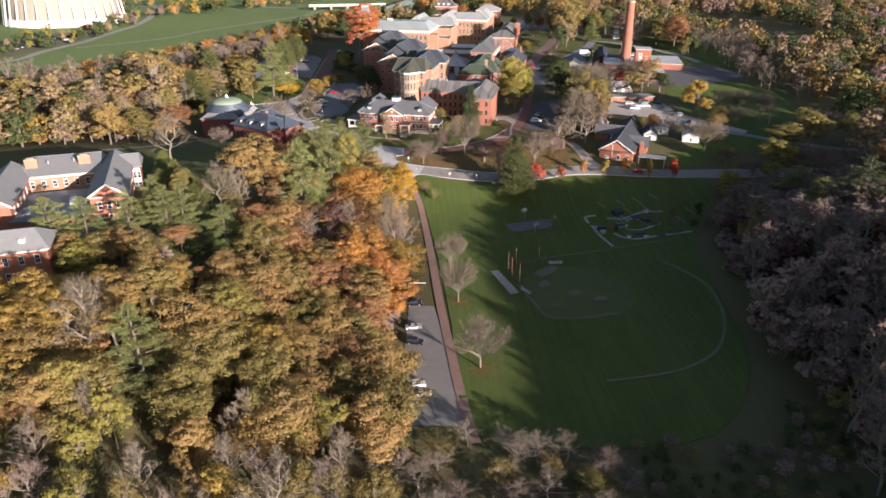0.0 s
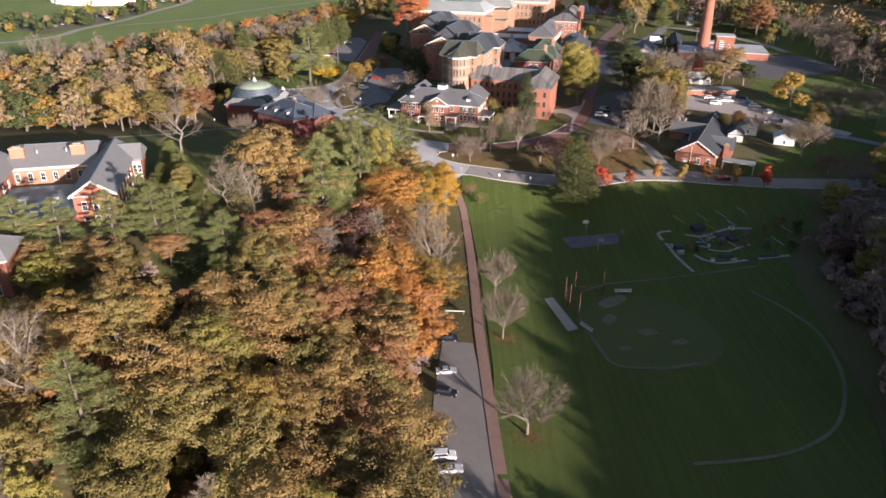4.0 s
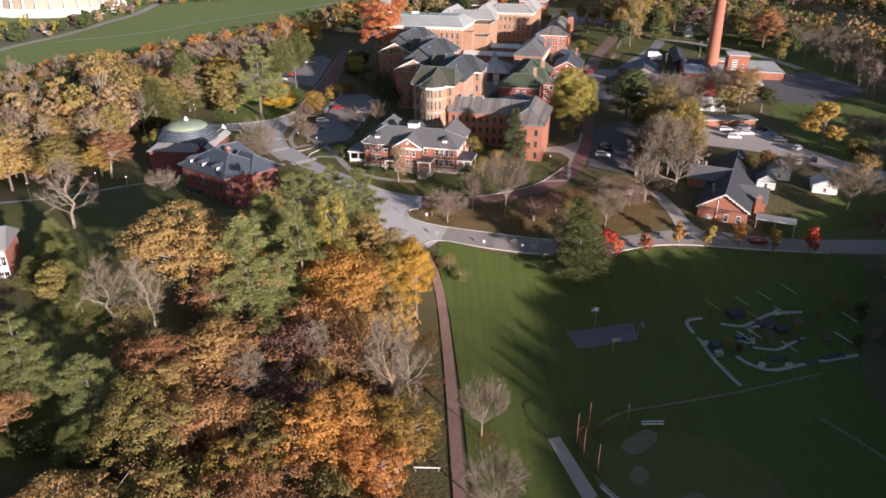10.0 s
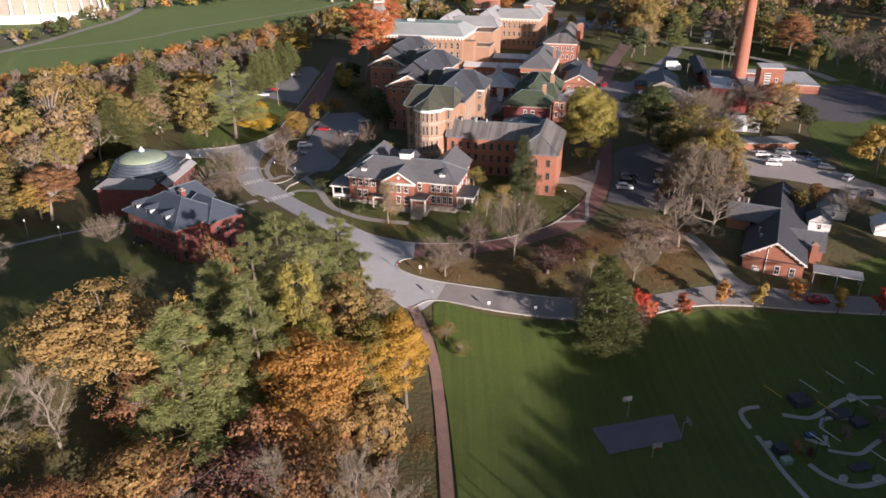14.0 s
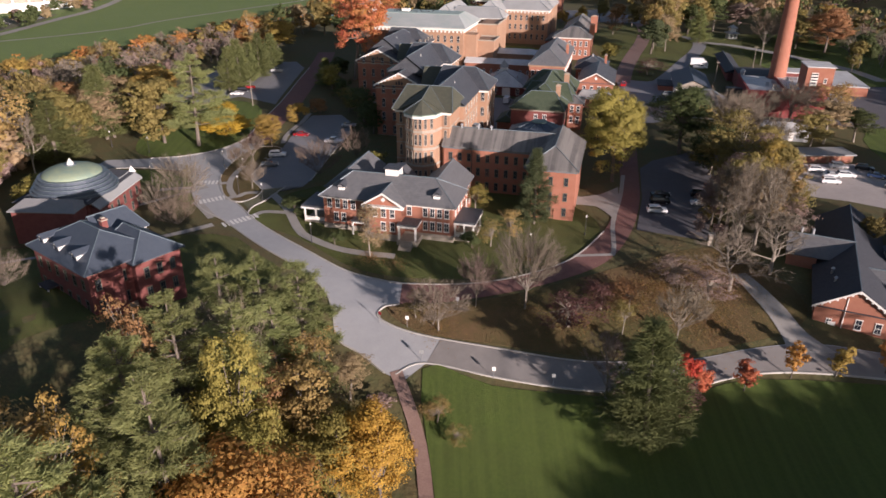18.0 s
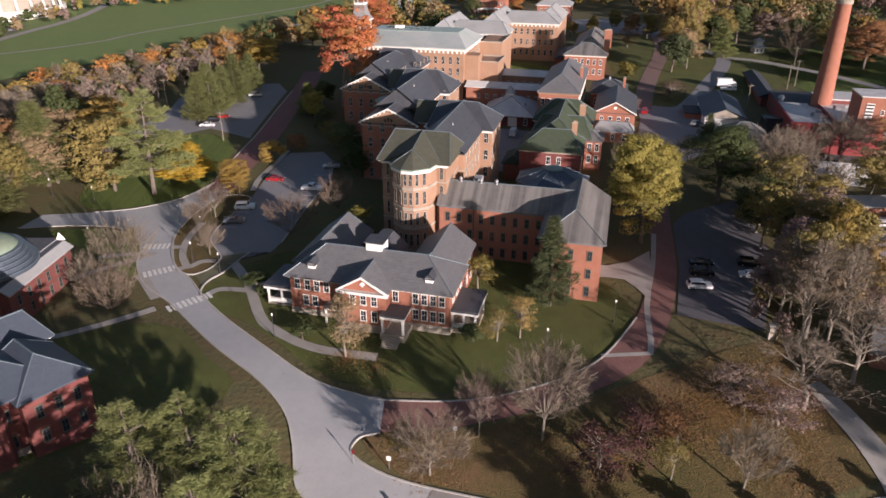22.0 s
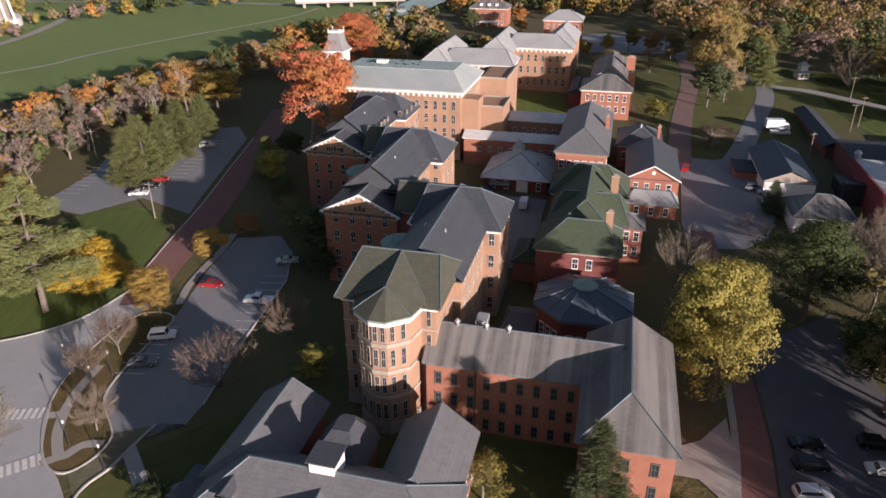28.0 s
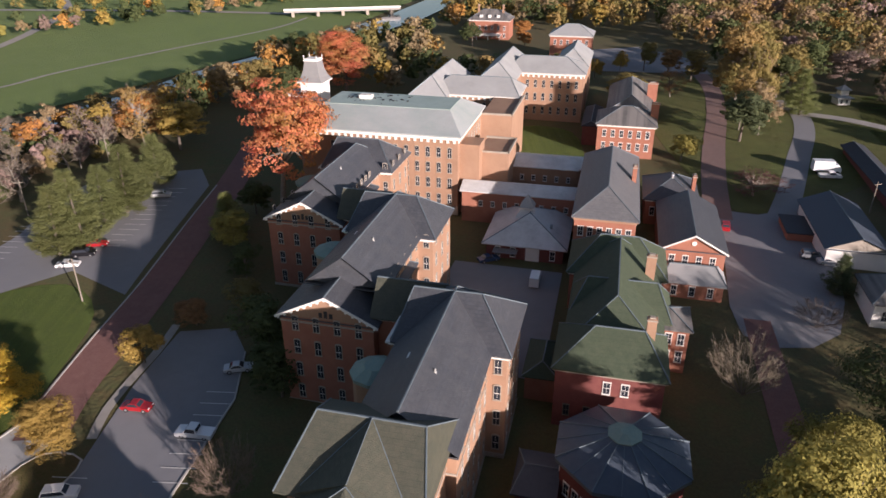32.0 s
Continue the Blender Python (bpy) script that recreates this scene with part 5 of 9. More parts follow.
# farther ranges behind the main block
B = Bld("rear_range", "brick rear range with pale slate roofs and white cornice", "building", -66, 345, 20.4)
B.wall(-80, 338.5, -58.2, 352, 19.4, 36.6, "brick_pale")
B.roof(-84, 338.5, -58.2, 352, 36.8, 40.6, "a", (0.8, 0.5), m="roof_light", over=0.8)
B.cornice(-80, 338.5, -58.2, 352, 36.7, 0.7, 0.7, "white", 1.6)
B.roof(-88, 334, -78, 366, 36.8, 41.6, "b", (0.9, 0.4), m="roof_light", over=0.6)
B.wall(-88, 336, -78, 366, 19.4, 36.8, "brick_pale")
B.wall(-62, 372, -41.8, 386, 20, 36.8, "brick_pale")
B.roof(-66, 372, -41.8, 386, 37.0, 41.0, "a", (0.5, 0.9), m="roof_light", over=0.8)
B.cornice(-62, 372, -41.8, 386, 36.9, 0.7, 0.7, "white", 1.6)
B.roof(-73, 356, -62, 392, 37.0, 41.8, "b", (0.9, 0.4), m="roof_light", over=0.6)
B.wall(-73, 358, -62, 392, 20, 37, "brick_pale")
B.roof(-52, 384, -41.5, 412, 37.0, 42.0, "b", (0.9, 0.9), m="roof_light", over=0.6)
B.wall(-52, 386, -41.5, 412, 20, 37, "brick_pale")
B.windows("f", -61, -42.6, 372, 7, (23.6, 28.0, 32.2), "arch")
B.windows("f", -79, -66, 338.5, 4, (32.2,), "arch")
B.windows("r", 359, 371, -62, 4, (23.6, 28.0, 32.2), "arch")
B = Bld("rear_pavilion", "low brick rear pavilion with slate hipped roof", "building", -27, 360, 20.4)
B.wall(-35.4, 341.5, -19.8, 356, 19.4, 29.6, "brick")
B.roof(-35.4, 341.5, -19.8, 356, 29.8, 33.4, "a", (0.9, 0.9), m="slate_worn", over=0.7)
B.cornice(-35.4, 341.5, -19.8, 356, 29.7, 0.6, 0.5, "white")
B.wall(-33, 354, -20.5, 390, 19.8, 30, "brick")
B.roof(-33, 354, -20.5, 390, 30.2, 34.6, "b", (0.6, 0.9), m="slate_worn", over=0.7)
B.windows("f", -34.6, -20.4, 341.5, 6, (22.6, 26.2), "sash")
B.chimney(-20, 350, 28, 34.4, 2.2, 1.4, "brick")
B.chimney(-20.4, 372, 28, 35.4, 3, 2, "brick")
B.wall(-40, 350, -35.4, 372, 19.4, 26.5, "brick_deep", "annexe_wall")
B.roof(-40, 350, -35.2, 372, 26.6, 27.8, "b", (0.4, 0.4), m="roof_dark", over=0.4, name="annexe_roof")
for a0, b0, a1, b1, zb, ze, zr, m, lab in ((-110, 517, -89, 531, 22, 33, 37.5, "slate_worn", "distant red-brick house with white porch"), (-62, 462, -44, 476, 22, 35, 39, "roof_light", "distant brick block with pale hipped roof")):
    B = Bld("distant_house", lab, "house", (a0 + a1) / 2, (b0 + b1) / 2, zb)
    B.wall(a0, b0, a1, b1, zb - 2, ze, "brick")
    B.roof(a0, b0, a1, b1, ze, zr, "a", (0.9, 0.9), m=m)
    B.cornice(a0, b0, a1, b1, ze, 0.7, 0.6, "white")
    B.windows("f", a0 + 0.8, a1 - 0.8, b0, 6, (24.4, 28.0) if a0 < -80 else (31.0,), "sash")
    if zb < 30 and a0 < -80:
        B.geo("porch", Geo().box(a0 + 4, b0 - 3, zb + 3.4, a1 - 4, b0, zb + 3.9).box(a0 + 4.2, b0 - 2.8, zb, a0 + 4.6, b0 - 2.4, zb + 3.4).box(a1 - 4.6, b0 - 2.8, zb, a1 - 4.2, b0 - 2.4, zb + 3.4).box(-99.7, b0 - 2.8, zb, -99.3, b0 - 2.4, zb + 3.4).box(a0 + 3.6, b0 - 3.3, zb + 3.9, a1 - 3.6, b0, zb + 4.2), "white", "white columned porch")
        for q in (-104, -99.5, -95):
            B.geo("dormer", Geo().box(q - 0.8, b0 + 1, ze + 0.3, q + 0.8, b0 + 4, ze + 2.2), "white")
        B.chimney(-106, 522, 34, 40.0)
        B.chimney(-93, 522, 34, 40.0)

# brick hall in front
B = Bld("brick_hall", "two-storey red-brick hall with white trim and slate roof", "building", -51, 168, 12.6)
B.wall(-66.0, 160.6, -36.8, 171, 11.6, 20.3, "brick")
B.base(-66.0, 160.6, -36.8, 171, 11.6, 14.0)
B.wall(-55.2, 158.0, -47.4, 164, 11.6, 20.3, "brick", "pediment_wall")
B.base(-55.2, 158.0, -47.4, 164, 11.6, 14.0)
B.roof(-66.0, 160.6, -36.8, 171, 20.6, 24.8, "a", (1.0, 1.0), m="slate_mid", over=0.8)
B.cornice(-66.0, 160.6, -36.8, 171, 20.5, 0.5, 0.6)
B.roof(-55.2, 158.0, -47.4, 166, 20.6, 23.6, "b", (0, 0), m="slate_mid", over=0.7)
B.gable_wall(-55.2, -47.4, 158.0, 20.4, 23.0, "brick")
B.bargeboard(-55.9, -46.7, 157.2, 20.7, 23.5, "white", 0.4)
B.geo("pediment_trim", Geo().box(-55.9, 157.1, 20.1, -46.7, 158.1, 20.55), "white")
B.geo("gable_vent", Geo().add([(-51.3, 157.85, 21.3), (-50.8, 157.85, 21.8), (-51.3, 157.85, 22.3), (-51.8, 157.85, 21.8), (-51.3, 158.02, 21.3), (-50.8, 158.02, 21.8), (-51.3, 158.02, 22.3), (-51.8, 158.02, 21.8)], [(0, 1, 2, 3), (0, 4, 5, 1), (1, 5, 6, 2), (2, 6, 7, 3), (3, 7, 4, 0)]), "white")
B.wall(-67.2, 168, -58.4, 181.4, 11.8, 20.3, "brick", "rear_wall")
B.roof(-67.2, 166, -58.4, 181.4, 20.6, 24.4, "b", (0.5, 0.12), m="slate_mid", over=0.6)
B.wall(-46.2, 168, -37.2, 180.6, 11.8, 20.3, "brick", "rear_wall")
B.roof(-46.2, 166, -37.2, 180.6, 20.6, 24.5, "b", (0.4, 0.0), m="slate_mid", over=0.6)
B.geo("rear_wall", Geo().prism([(-56, 170), (-49.4, 170), (-49.4, 177), (-51, 179), (-54.4, 179), (-56, 177)], 11.8, 20.3), "brick")
B.geo("rear_roof", Geo().prism([(-56.5, 169), (-48.9, 169), (-48.9, 177.2), (-50.7, 179.5), (-54.7, 179.5), (-56.5, 177.2)], 20.5, 24.0, 0.3), "slate")
for q in (-62.0, -40.6):
    B.geo("dormer", Geo().box(q - 0.7, 161.4, 21.2, q + 0.7, 164.2, 22.7), "white")
    B.roof(q - 0.75, 161.2, q + 0.75, 164.6, 22.7, 23.5, "b", (0, 0), m="slate", over=0.2, caps=None, name="dormer_roof")
B.geo("roof_lantern", Geo().box(-53.2, 165.4, 23.4, -50.2, 168.6, 26.0), "white", "white boxy roof lantern")
B.geo("lantern_roof", Geo().box(-53.5, 165.1, 26.0, -49.9, 168.9, 26.2), "slate")
B.windows("f", -65.6, -63.6, 160.6, 1, (17.9,), "sash")
B.windows("f", -63.6, -58.2, 160.6, 3, (17.9,), "sash")
B.windows("f", -64.0, -60.6, 160.6, 2, (14.8,), "sash")
B.windows("f", -54.2, -48.4, 158.0, 3, (17.9,), "sash")
B.windows("f", -52.4, -48.4, 158.0, 2, (14.8,), "sash")
B.windows("f", -47.2, -45.6, 160.6, 1, (17.9,), "sash")
B.windows("f", -43.6, -37.4, 160.6, 4, (14.8, 17.9), "sash")
B.windows("r", 161.6, 170, -36.8, 3, (14.8, 17.9), "sash")
B.windows("r", 171, 180, -37.2, 3, (14.8, 17.9), "sash")
for a0, a1, b0, b1, nm in ((-36.8, -32.4, 161.6, 169.4, "side_porch"), (-71.6, -66.0, 162.0, 170.0, "side_porch")):
    B.geo("porch_deck", Geo().box(a0, b0, 11.8, a1, b1, 13.4), "stone")
    B.geo("porch_roof", Geo().box(a0 - 0.3, b0 - 0.4, 16.8, a1 + 0.3, b1 + 0.2, 17.2), "slate")
    B.geo("porch_fascia", Geo().box(a0 - 0.35, b0 - 0.45, 16.4, a1 + 0.35, b1 + 0.1, 16.78), "white")
    for x, y in ((a0 + 0.2, b0 + 0.2), (a1 - 0.2, b0 + 0.2), (a0 + 0.2, b1 - 0.3), (a1 - 0.2, b1 - 0.3), ((a0 + a1) / 2, b0 + 0.2)):
        B.geo("porch_post", Geo().box(x - 0.16, y - 0.16, 13.4, x + 0.16, y + 0.16, 16.4), "white")
    B.geo("porch_rail", Geo().box(a0 + 0.2, b0 + 0.12, 14.3, a1 - 0.2, b0 + 0.24, 14.42).box(a0 + 0.2, b0 + 0.12, 13.5, a1 - 0.2, b0 + 0.2, 14.2), "white")
B.geo("entry_roof", Geo().box(-59.0, 158.4, 15.9, -55.4, 160.6, 16.2), "slate")
B.geo("entry_fascia", Geo().box(-58.9, 158.5, 15.5, -55.5, 160.6, 15.88), "white")
for x in (-58.7, -55.7):
    B.geo("entry_post", Geo().box(x - 0.15, 158.6, 11.8, x + 0.15, 158.9, 15.5), "white")
B.geo("entry_roof", Geo().box(-48.0, 156.4, 16.9, -43.6, 160.6, 17.25), "slate")
B.geo("entry_fascia", Geo().box(-47.9, 156.5, 16.4, -43.7, 160.6, 16.88), "white")
for x in (-47.6, -44.0):
    B.geo("entry_post", Geo().box(x - 0.2, 156.7, 12.2, x + 0.2, 157.1, 16.4), "white")
B.geo("entry_deck", Geo().box(-48, 156.4, 11.8, -43.6, 160.6, 13.6), "stone")
for i in range(8):
    B.geo("step", Geo().box(-47.2, 156.4 - 0.36 * (i + 1), 11.0, -44.4, 156.4 - 0.36 * i, 13.6 - 0.2 * (i + 1)), "stone")

# dark-brick villa on the lawn
B = Bld("brick_villa", "dark red-brick villa with blue-grey slate hip roof", "house", 0, 0, 15.4, -37.3, origin=(-56.5, 137.8))
B.wall(-9.0, -7.6, 8.8, 4.8, 11.5, 24.2, "brick_deep")
B.base(-9.0, -7.6, 8.8, 4.8, 11.5, 16.6)
B.belt(-9.0, -7.6, 8.8, 4.8, 20.3, "brick_deep")
B.roof(-9.0, -7.6, 8.8, 4.8, 24.5, 28.3, "a", (0.95, 0.95), m="roof_blue", over=0.8)
B.cornice(-9.0, -7.6, 8.8, 4.8, 24.45, 0.5, 0.55, "brick_pale")
B.wall(0.6, -0.4, 10.2, 7.9, 11.5, 23.8, "brick_deep", "bay_wall")
B.roof(0.6, -0.4, 10.2, 7.9, 24.0, 27.3, "a", (0.2, 0.95), m="roof_blue", over=0.7)
B.cornice(0.6, -0.4, 10.2, 7.9, 23.95, 0.45, 0.5, "brick_pale")
B.wall(-8.6, 3.0, -1.2, 8.6, 11.5, 24.4, "brick_deep", "rear_wall")
B.roof(-8.6, 1.0, -1.2, 8.6, 24.7, 27.9, "b", (0, 0.4), m="roof_blue", over=0.6)
B.cornice(-8.6, 3.0, -1.2, 8.6, 24.65, 0.5, 0.5, "white")
B.windows("f", -8.6, 8.4, -7.6, 6, (17.2, 21.0), "green")
B.windows("r", -7.2, -0.8, 8.8, 3, (17.2, 21.0), "green")
B.windows("r", 0.2, 7.4, 10.2, 3, (17.0, 20.6), "green")
B.windows("l", -7.0, 4.4, -9.0, 4, (17.2, 21.0), "green")
B.geo("bay_window", Geo().prism([(8.7, -5.6), (10.3, -4.7), (10.3, -2.7), (8.7, -1.8)], 12, 23.2), "brick_deep")
B.geo("porch_roof", Geo().box(-5.6, -9.6, 18.6, -2.4, -7.5, 18.9), "roof_dark")
for x in (-5.4, -2.6):
    B.geo("porch_post", Geo().box(x - 0.12, -9.5, 13.0, x + 0.12, -9.26, 18.6), "white")
for q in (-6.6, -1.6, 4.2):
    B.geo("dormer", Geo().box(q - 0.8, -6.9, 24.9, q + 0.8, -3.0, 26.3), "white")
    B.geo("dormer_window", Geo().box(q - 0.5, -6.96, 25.2, q + 0.5, -6.88, 26.1), "glass")
    B.roof(q - 0.8, -7.0, q + 0.8, -2.2, 26.3, 26.9, "b", (0, 0), m="roof_blue", over=0.2, caps=None, name="dormer_roof")
B.chimney(-1.2, 1.4, 26.6, 28.3, 1.0, 1.0, "brick_deep")

# domed auditorium
B = Bld("domed_auditorium", "brick auditorium with stepped slate roof and copper dome", "building", 0, 0, 13.4, -3, origin=(-79.4, 175.0))
B.wall(-7.6, -9.4, 7.4, 10.6, 11.2, 20.8, "brick_deep")
B.roof(-7.6, -9.4, 7.4, 10.6, 21.0, 24.2, "b", (0.9, 0.9), m="roof_dark", over=0.8, caps=None)
B.cornice(-7.6, -9.4, 7.4, 10.6, 20.95, 0.5, 0.5, "brick_deep")
B.wall(-6.3, -14.2, 6.9, -9.0, 11.2, 20.6, "brick_deep", "porch_wall")
B.roof(-6.3, -14.2, 6.9, -8.0, 20.8, 22.4, "a", (0.6, 0.6), m="roof_pale", over=0.5, caps=None, name="porch_roof")
dx, dy = 1.0, -2.0
cir = lambda r: [(dx + r * math.cos(2 * math.pi * i / 36), dy + r * math.sin(2 * math.pi * i / 36)) for i in range(36)]
for i in range(5):
    B.geo("dome_step", Geo().prism(cir(8.8 - i * 0.5), 21.4 + 0.7 * i, 21.4 + 0.7 * (i + 1) - 0.12), "roof_steel")
    B.geo("step_edge", Geo().prism(cir(8.86 - i * 0.5), 21.4 + 0.7 * (i + 1) - 0.12, 21.4 + 0.7 * (i + 1)), "lead", "pale lead edging")
dm = Geo()
nr, rr = 36, 6.1
vs = [(dx + rr * math.cos(j * math.pi / 14) * math.cos(2 * math.pi * i / nr), dy + rr * math.cos(j * math.pi / 14) * math.sin(2 * math.pi * i / nr), 24.7 + 2.1 * math.sin(j * math.pi / 14)) for j in range(7) for i in range(nr)]
dm.add(vs + [(dx, dy, 26.8)], [(j * nr + i, j * nr + (i + 1) % nr, (j + 1) * nr + (i + 1) % nr, (j + 1) * nr + i) for j in range(6) for i in range(nr)] + [(6 * nr + i, 6 * nr + (i + 1) % nr, 7 * nr) for i in range(nr)])
B.geo("dome", dm, "copper_dome", "patchy yellow-green copper dome", True)
B.geo("dome_cap", Geo().cone(dx, dy, 26.5, 1.3, 26.9, 1.2, 16), "lead")
B.geo("finial", Geo().cone(dx, dy, 26.9, 0.75, 27.5, 0.55, 10).cone(dx, dy, 27.5, 0.5, 28.2, 0.05, 10), "white")
B.windows("r", -8, 9.6, 7.4, 5, (14.2, 17.4), "green")
B.geo("side_wall", Geo().box(7.4, -9.0, 11.2, 9.2, 10.4, 19.6), "brick_deep")
B.geo("side_roof", Geo().add([(7.3, -9.4, 21.4), (9.8, -9.4, 19.7), (9.8, 10.8, 19.7), (7.3, 10.8, 21.4), (7.3, -9.4, 21.1), (9.8, -9.4, 19.4), (9.8, 10.8, 19.4), (7.3, 10.8, 21.1)], [(0, 1, 2, 3), (7, 6, 5, 4), (0, 4, 5, 1), (1, 5, 6, 2), (2, 6, 7, 3)]), "roof_light", "pale grey lean-to roof")
B.windows("r", -8, 9.6, 9.2, 6, (13.8, 16.6), "green")
B.geo("side_gable", Geo().add([(7.5, 9.6, 21.0), (8.6, 10.8, 21.0), (7.4, 10.9, 22.4), (7.2, 9.6, 21.0), (7.2, 10.9, 21.0)], [(0, 1, 2), (3, 0, 2), (1, 4, 2), (4, 3, 2), (0, 3, 4, 1)]), "white", "white boarded gable tip")

# power plant with its smokestack
B = Bld("power_plant", "red-brick power plant with pale flat roofs", "building", 50, 285, 17.6)
B.wall(35.0, 272.4, 46.2, 299, 15, 25.2, "brick_red")
B.geo("parapet", Geo().box(34.8, 272.2, 25.2, 46.2, 272.7, 25.8).box(34.8, 272.7, 25.2, 35.3, 299.2, 25.8), "brick_red")
B.geo("flat_roof", Geo().box(35.3, 272.7, 25.2, 46.0, 299, 25.36), "roof_white", "pale patched membrane roof")
B.wall(46.2, 272.2, 58.6, 297, 15, 25.9, "brick_red", "boiler_wall")
B.geo("parapet", Geo().box(46.0, 272.0, 25.9, 51.0, 272.5, 26.6).box(45.9, 272.5, 25.9, 46.4, 297, 26.4), "brick_red")
B.geo("flat_roof", Geo().box(46.4, 272.5, 25.9, 58.4, 297, 26.06), "roof_white", "pale patched membrane roof")
B.wall(51.0, 272.0, 58.9, 282, 25.0, 33.8, "brick", "tower_wall")
B.geo("tower_roof", Geo().box(50.7, 271.7, 33.8, 59.2, 282.3, 34.1), "roof_white")
B.geo("louvre_bank", Geo().box(52.4, 271.86, 28.0, 54.4, 272.02, 32.2), "white", "tall pale louvred opening")
for z in (28.8, 29.7, 30.6, 31.5):
    B.geo("louvre_gap", Geo().box(52.5, 271.8, z, 54.3, 271.9, z + 0.45), "dark_metal")
B.windows("f", 55.6, 57.8, 272.0, 1, (29.2,), "small")
B.wall(36.0, 299.0, 60, 318, 16.4, 24.6, "brick_deep", "rear_wall")
B.geo("rear_roof", Geo().box(35.7, 299.0, 24.6, 60.3, 318.3, 24.9), "roof_dark")
B.wall(60, 306, 80, 336, 16.4, 21.8, "brick", "shed_wall")
B.geo("shed_roof", Geo().box(59.6, 305.6, 21.8, 80.4, 336.4, 22.1), "roof_white")
B.wall(58.9, 284, 68, 298, 16.4, 20.4, "brick", "shed_wall")
B.geo("shed_roof", Geo().box(58.9, 283.6, 20.4, 68.4, 298.4, 20.7), "roof_white")
B.wall(46.4, 297, 58.6, 306, 16.4, 27.2, "brick_deep", "rear_wall")
B.geo("rear_roof", Geo().box(46.2, 297, 27.2, 58.9, 306.3, 27.5), "roof_white")
for i in range(14):
    x, y, w, d, h = R.uniform(36.5, 57), R.uniform(275, 296), R.uniform(0.5, 1.5), R.uniform(0.5, 1.2), R.uniform(0.4, 1.3)
    if x < 49 or y > 284:
        z = 25.36 if x + w < 46 else 26.06
        B.geo("roof_unit", Geo().box(x, y, z, x + w, y + d, z + h), "metal", "small grey rooftop unit")
B.geo("roof_vent", Geo().cone(36.4, 299.6, 24.9, 0.7, 26.6, 0.7, 10).cone(36.4, 299.6, 26.6, 1.0, 27.4, 0.4, 10), "metal")
B.geo("roof_pipe", Geo().cone(42.4, 274.4, 25.3, 0.14, 27.2, 0.14, 8), "metal")
B.geo("conveyor", Geo().box(30.5, 284, 17.5, 35, 286.4, 23.6).box(31.0, 288, 17.5, 35, 296, 21.8), "dark_metal", "dark steel hopper housing")

E1 = wor(47.4, 297.0)
stack = thing("smokestack", "tall tapering red-brick smokestack", "smokestack", E1[0], E1[1], 18.0)
part("shaft", Geo().cone(0, 0, 0, 3.1, 37.8, 2.0, 24), M["brick"], stack)
part("crown", Geo().cone(0, 0, 37.2, 2.2, 38.2, 2.3, 20).cone(0, 0, 38.2, 2.1, 38.4, 1.9, 20), M["stone"], stack, "pale stone rim")
part("base_ring", Geo().cone(0, 0, 0, 3.6, 7.5, 3.5, 12), M["brick_deep"], stack)

# brick house beside the field road
B = Bld("brick_house", "brick meeting house with steep dark shingle roof", "house", 0, 0, 9.6, -25.7, origin=(75.3, 135.2))
B.wall(-7.0, 0.6, 5.6, 45, 6.5, 12.7, "brick")
B.gable_wall(-7.0, 5.6, 0.5, 12.6, 16.7, "brick")
B.roof(-7.0, 0.6, 5.6, 45, 12.7, 17.1, "b", (0, 0), m="roof_dark", over=0.6)
B.bargeboard(-7.6, 6.2, -0.1, 12.6, 17.0, "white", 0.35)
B.wall(-12.4, 17.8, -7.0, 26.6, 7.5, 14.4, "brick", "side_wall")
B.roof(-12.4, 17.8, -0.8, 26.6, 14.5, 17.3, "a", (0, 0), m="slate_mid", over=0.4)
B.wall(5.6, 10.5, 9.4, 18, 7.5, 12.4, "brick", "side_wall")
B.roof(0, 10.5, 9.4, 18, 12.5, 15.6, "a", (0, 0), m="slate_mid", over=0.5)
B.windows("f", -1.2, 5.0, 0.6, 2, (9.2,), "sash")
B.windows("f", -6.6, -2.0, 0.6, 1, (9.0,), "small")
B.windows("l", 2, 16, -7.0, 4, (9.6,), "sash")
B.geo("downpipe", Geo().rod((-2.2, 0.45, 8.0), (-2.2, 0.45, 15.0), 0.09, 0.09, 6), "white")
B.geo("door", Geo().box(-4.4, 0.45, 7.4, -3.2, 0.65, 9.8), "white")
B.chimney(7.6, 9.6, 8.0, 14.6, 1.4, 1.2, "brick")
for a, b in ((-4.2, 7), (-4.6, 11)):
    B.geo("roof_vent", Geo().cone(a, b, 13.6, 0.22, 15.6, 0.22, 8).cone(a, b, 15.6, 0.4, 15.9, 0.2, 8), "metal")
for a in (-10.5, -8.4):
    B.geo("roof_vent", Geo().cone(a, 23.0, 16.4, 0.3, 18.4, 0.3, 8), "metal")
B.geo("carport_roof", Geo().box(7.6, 1.2, 10.9, 17.5, 5.4, 11.2), "roof_light", "pale flat carport roof")
for x, y in ((7.9, 1.5), (17.2, 1.5), (17.2, 5.1), (7.9, 5.1), (12.5, 1.5)):
    B.geo("carport_post", Geo().box(x - 0.1, y - 0.1, 6.6, x + 0.1, y + 0.1, 10.9), "metal")
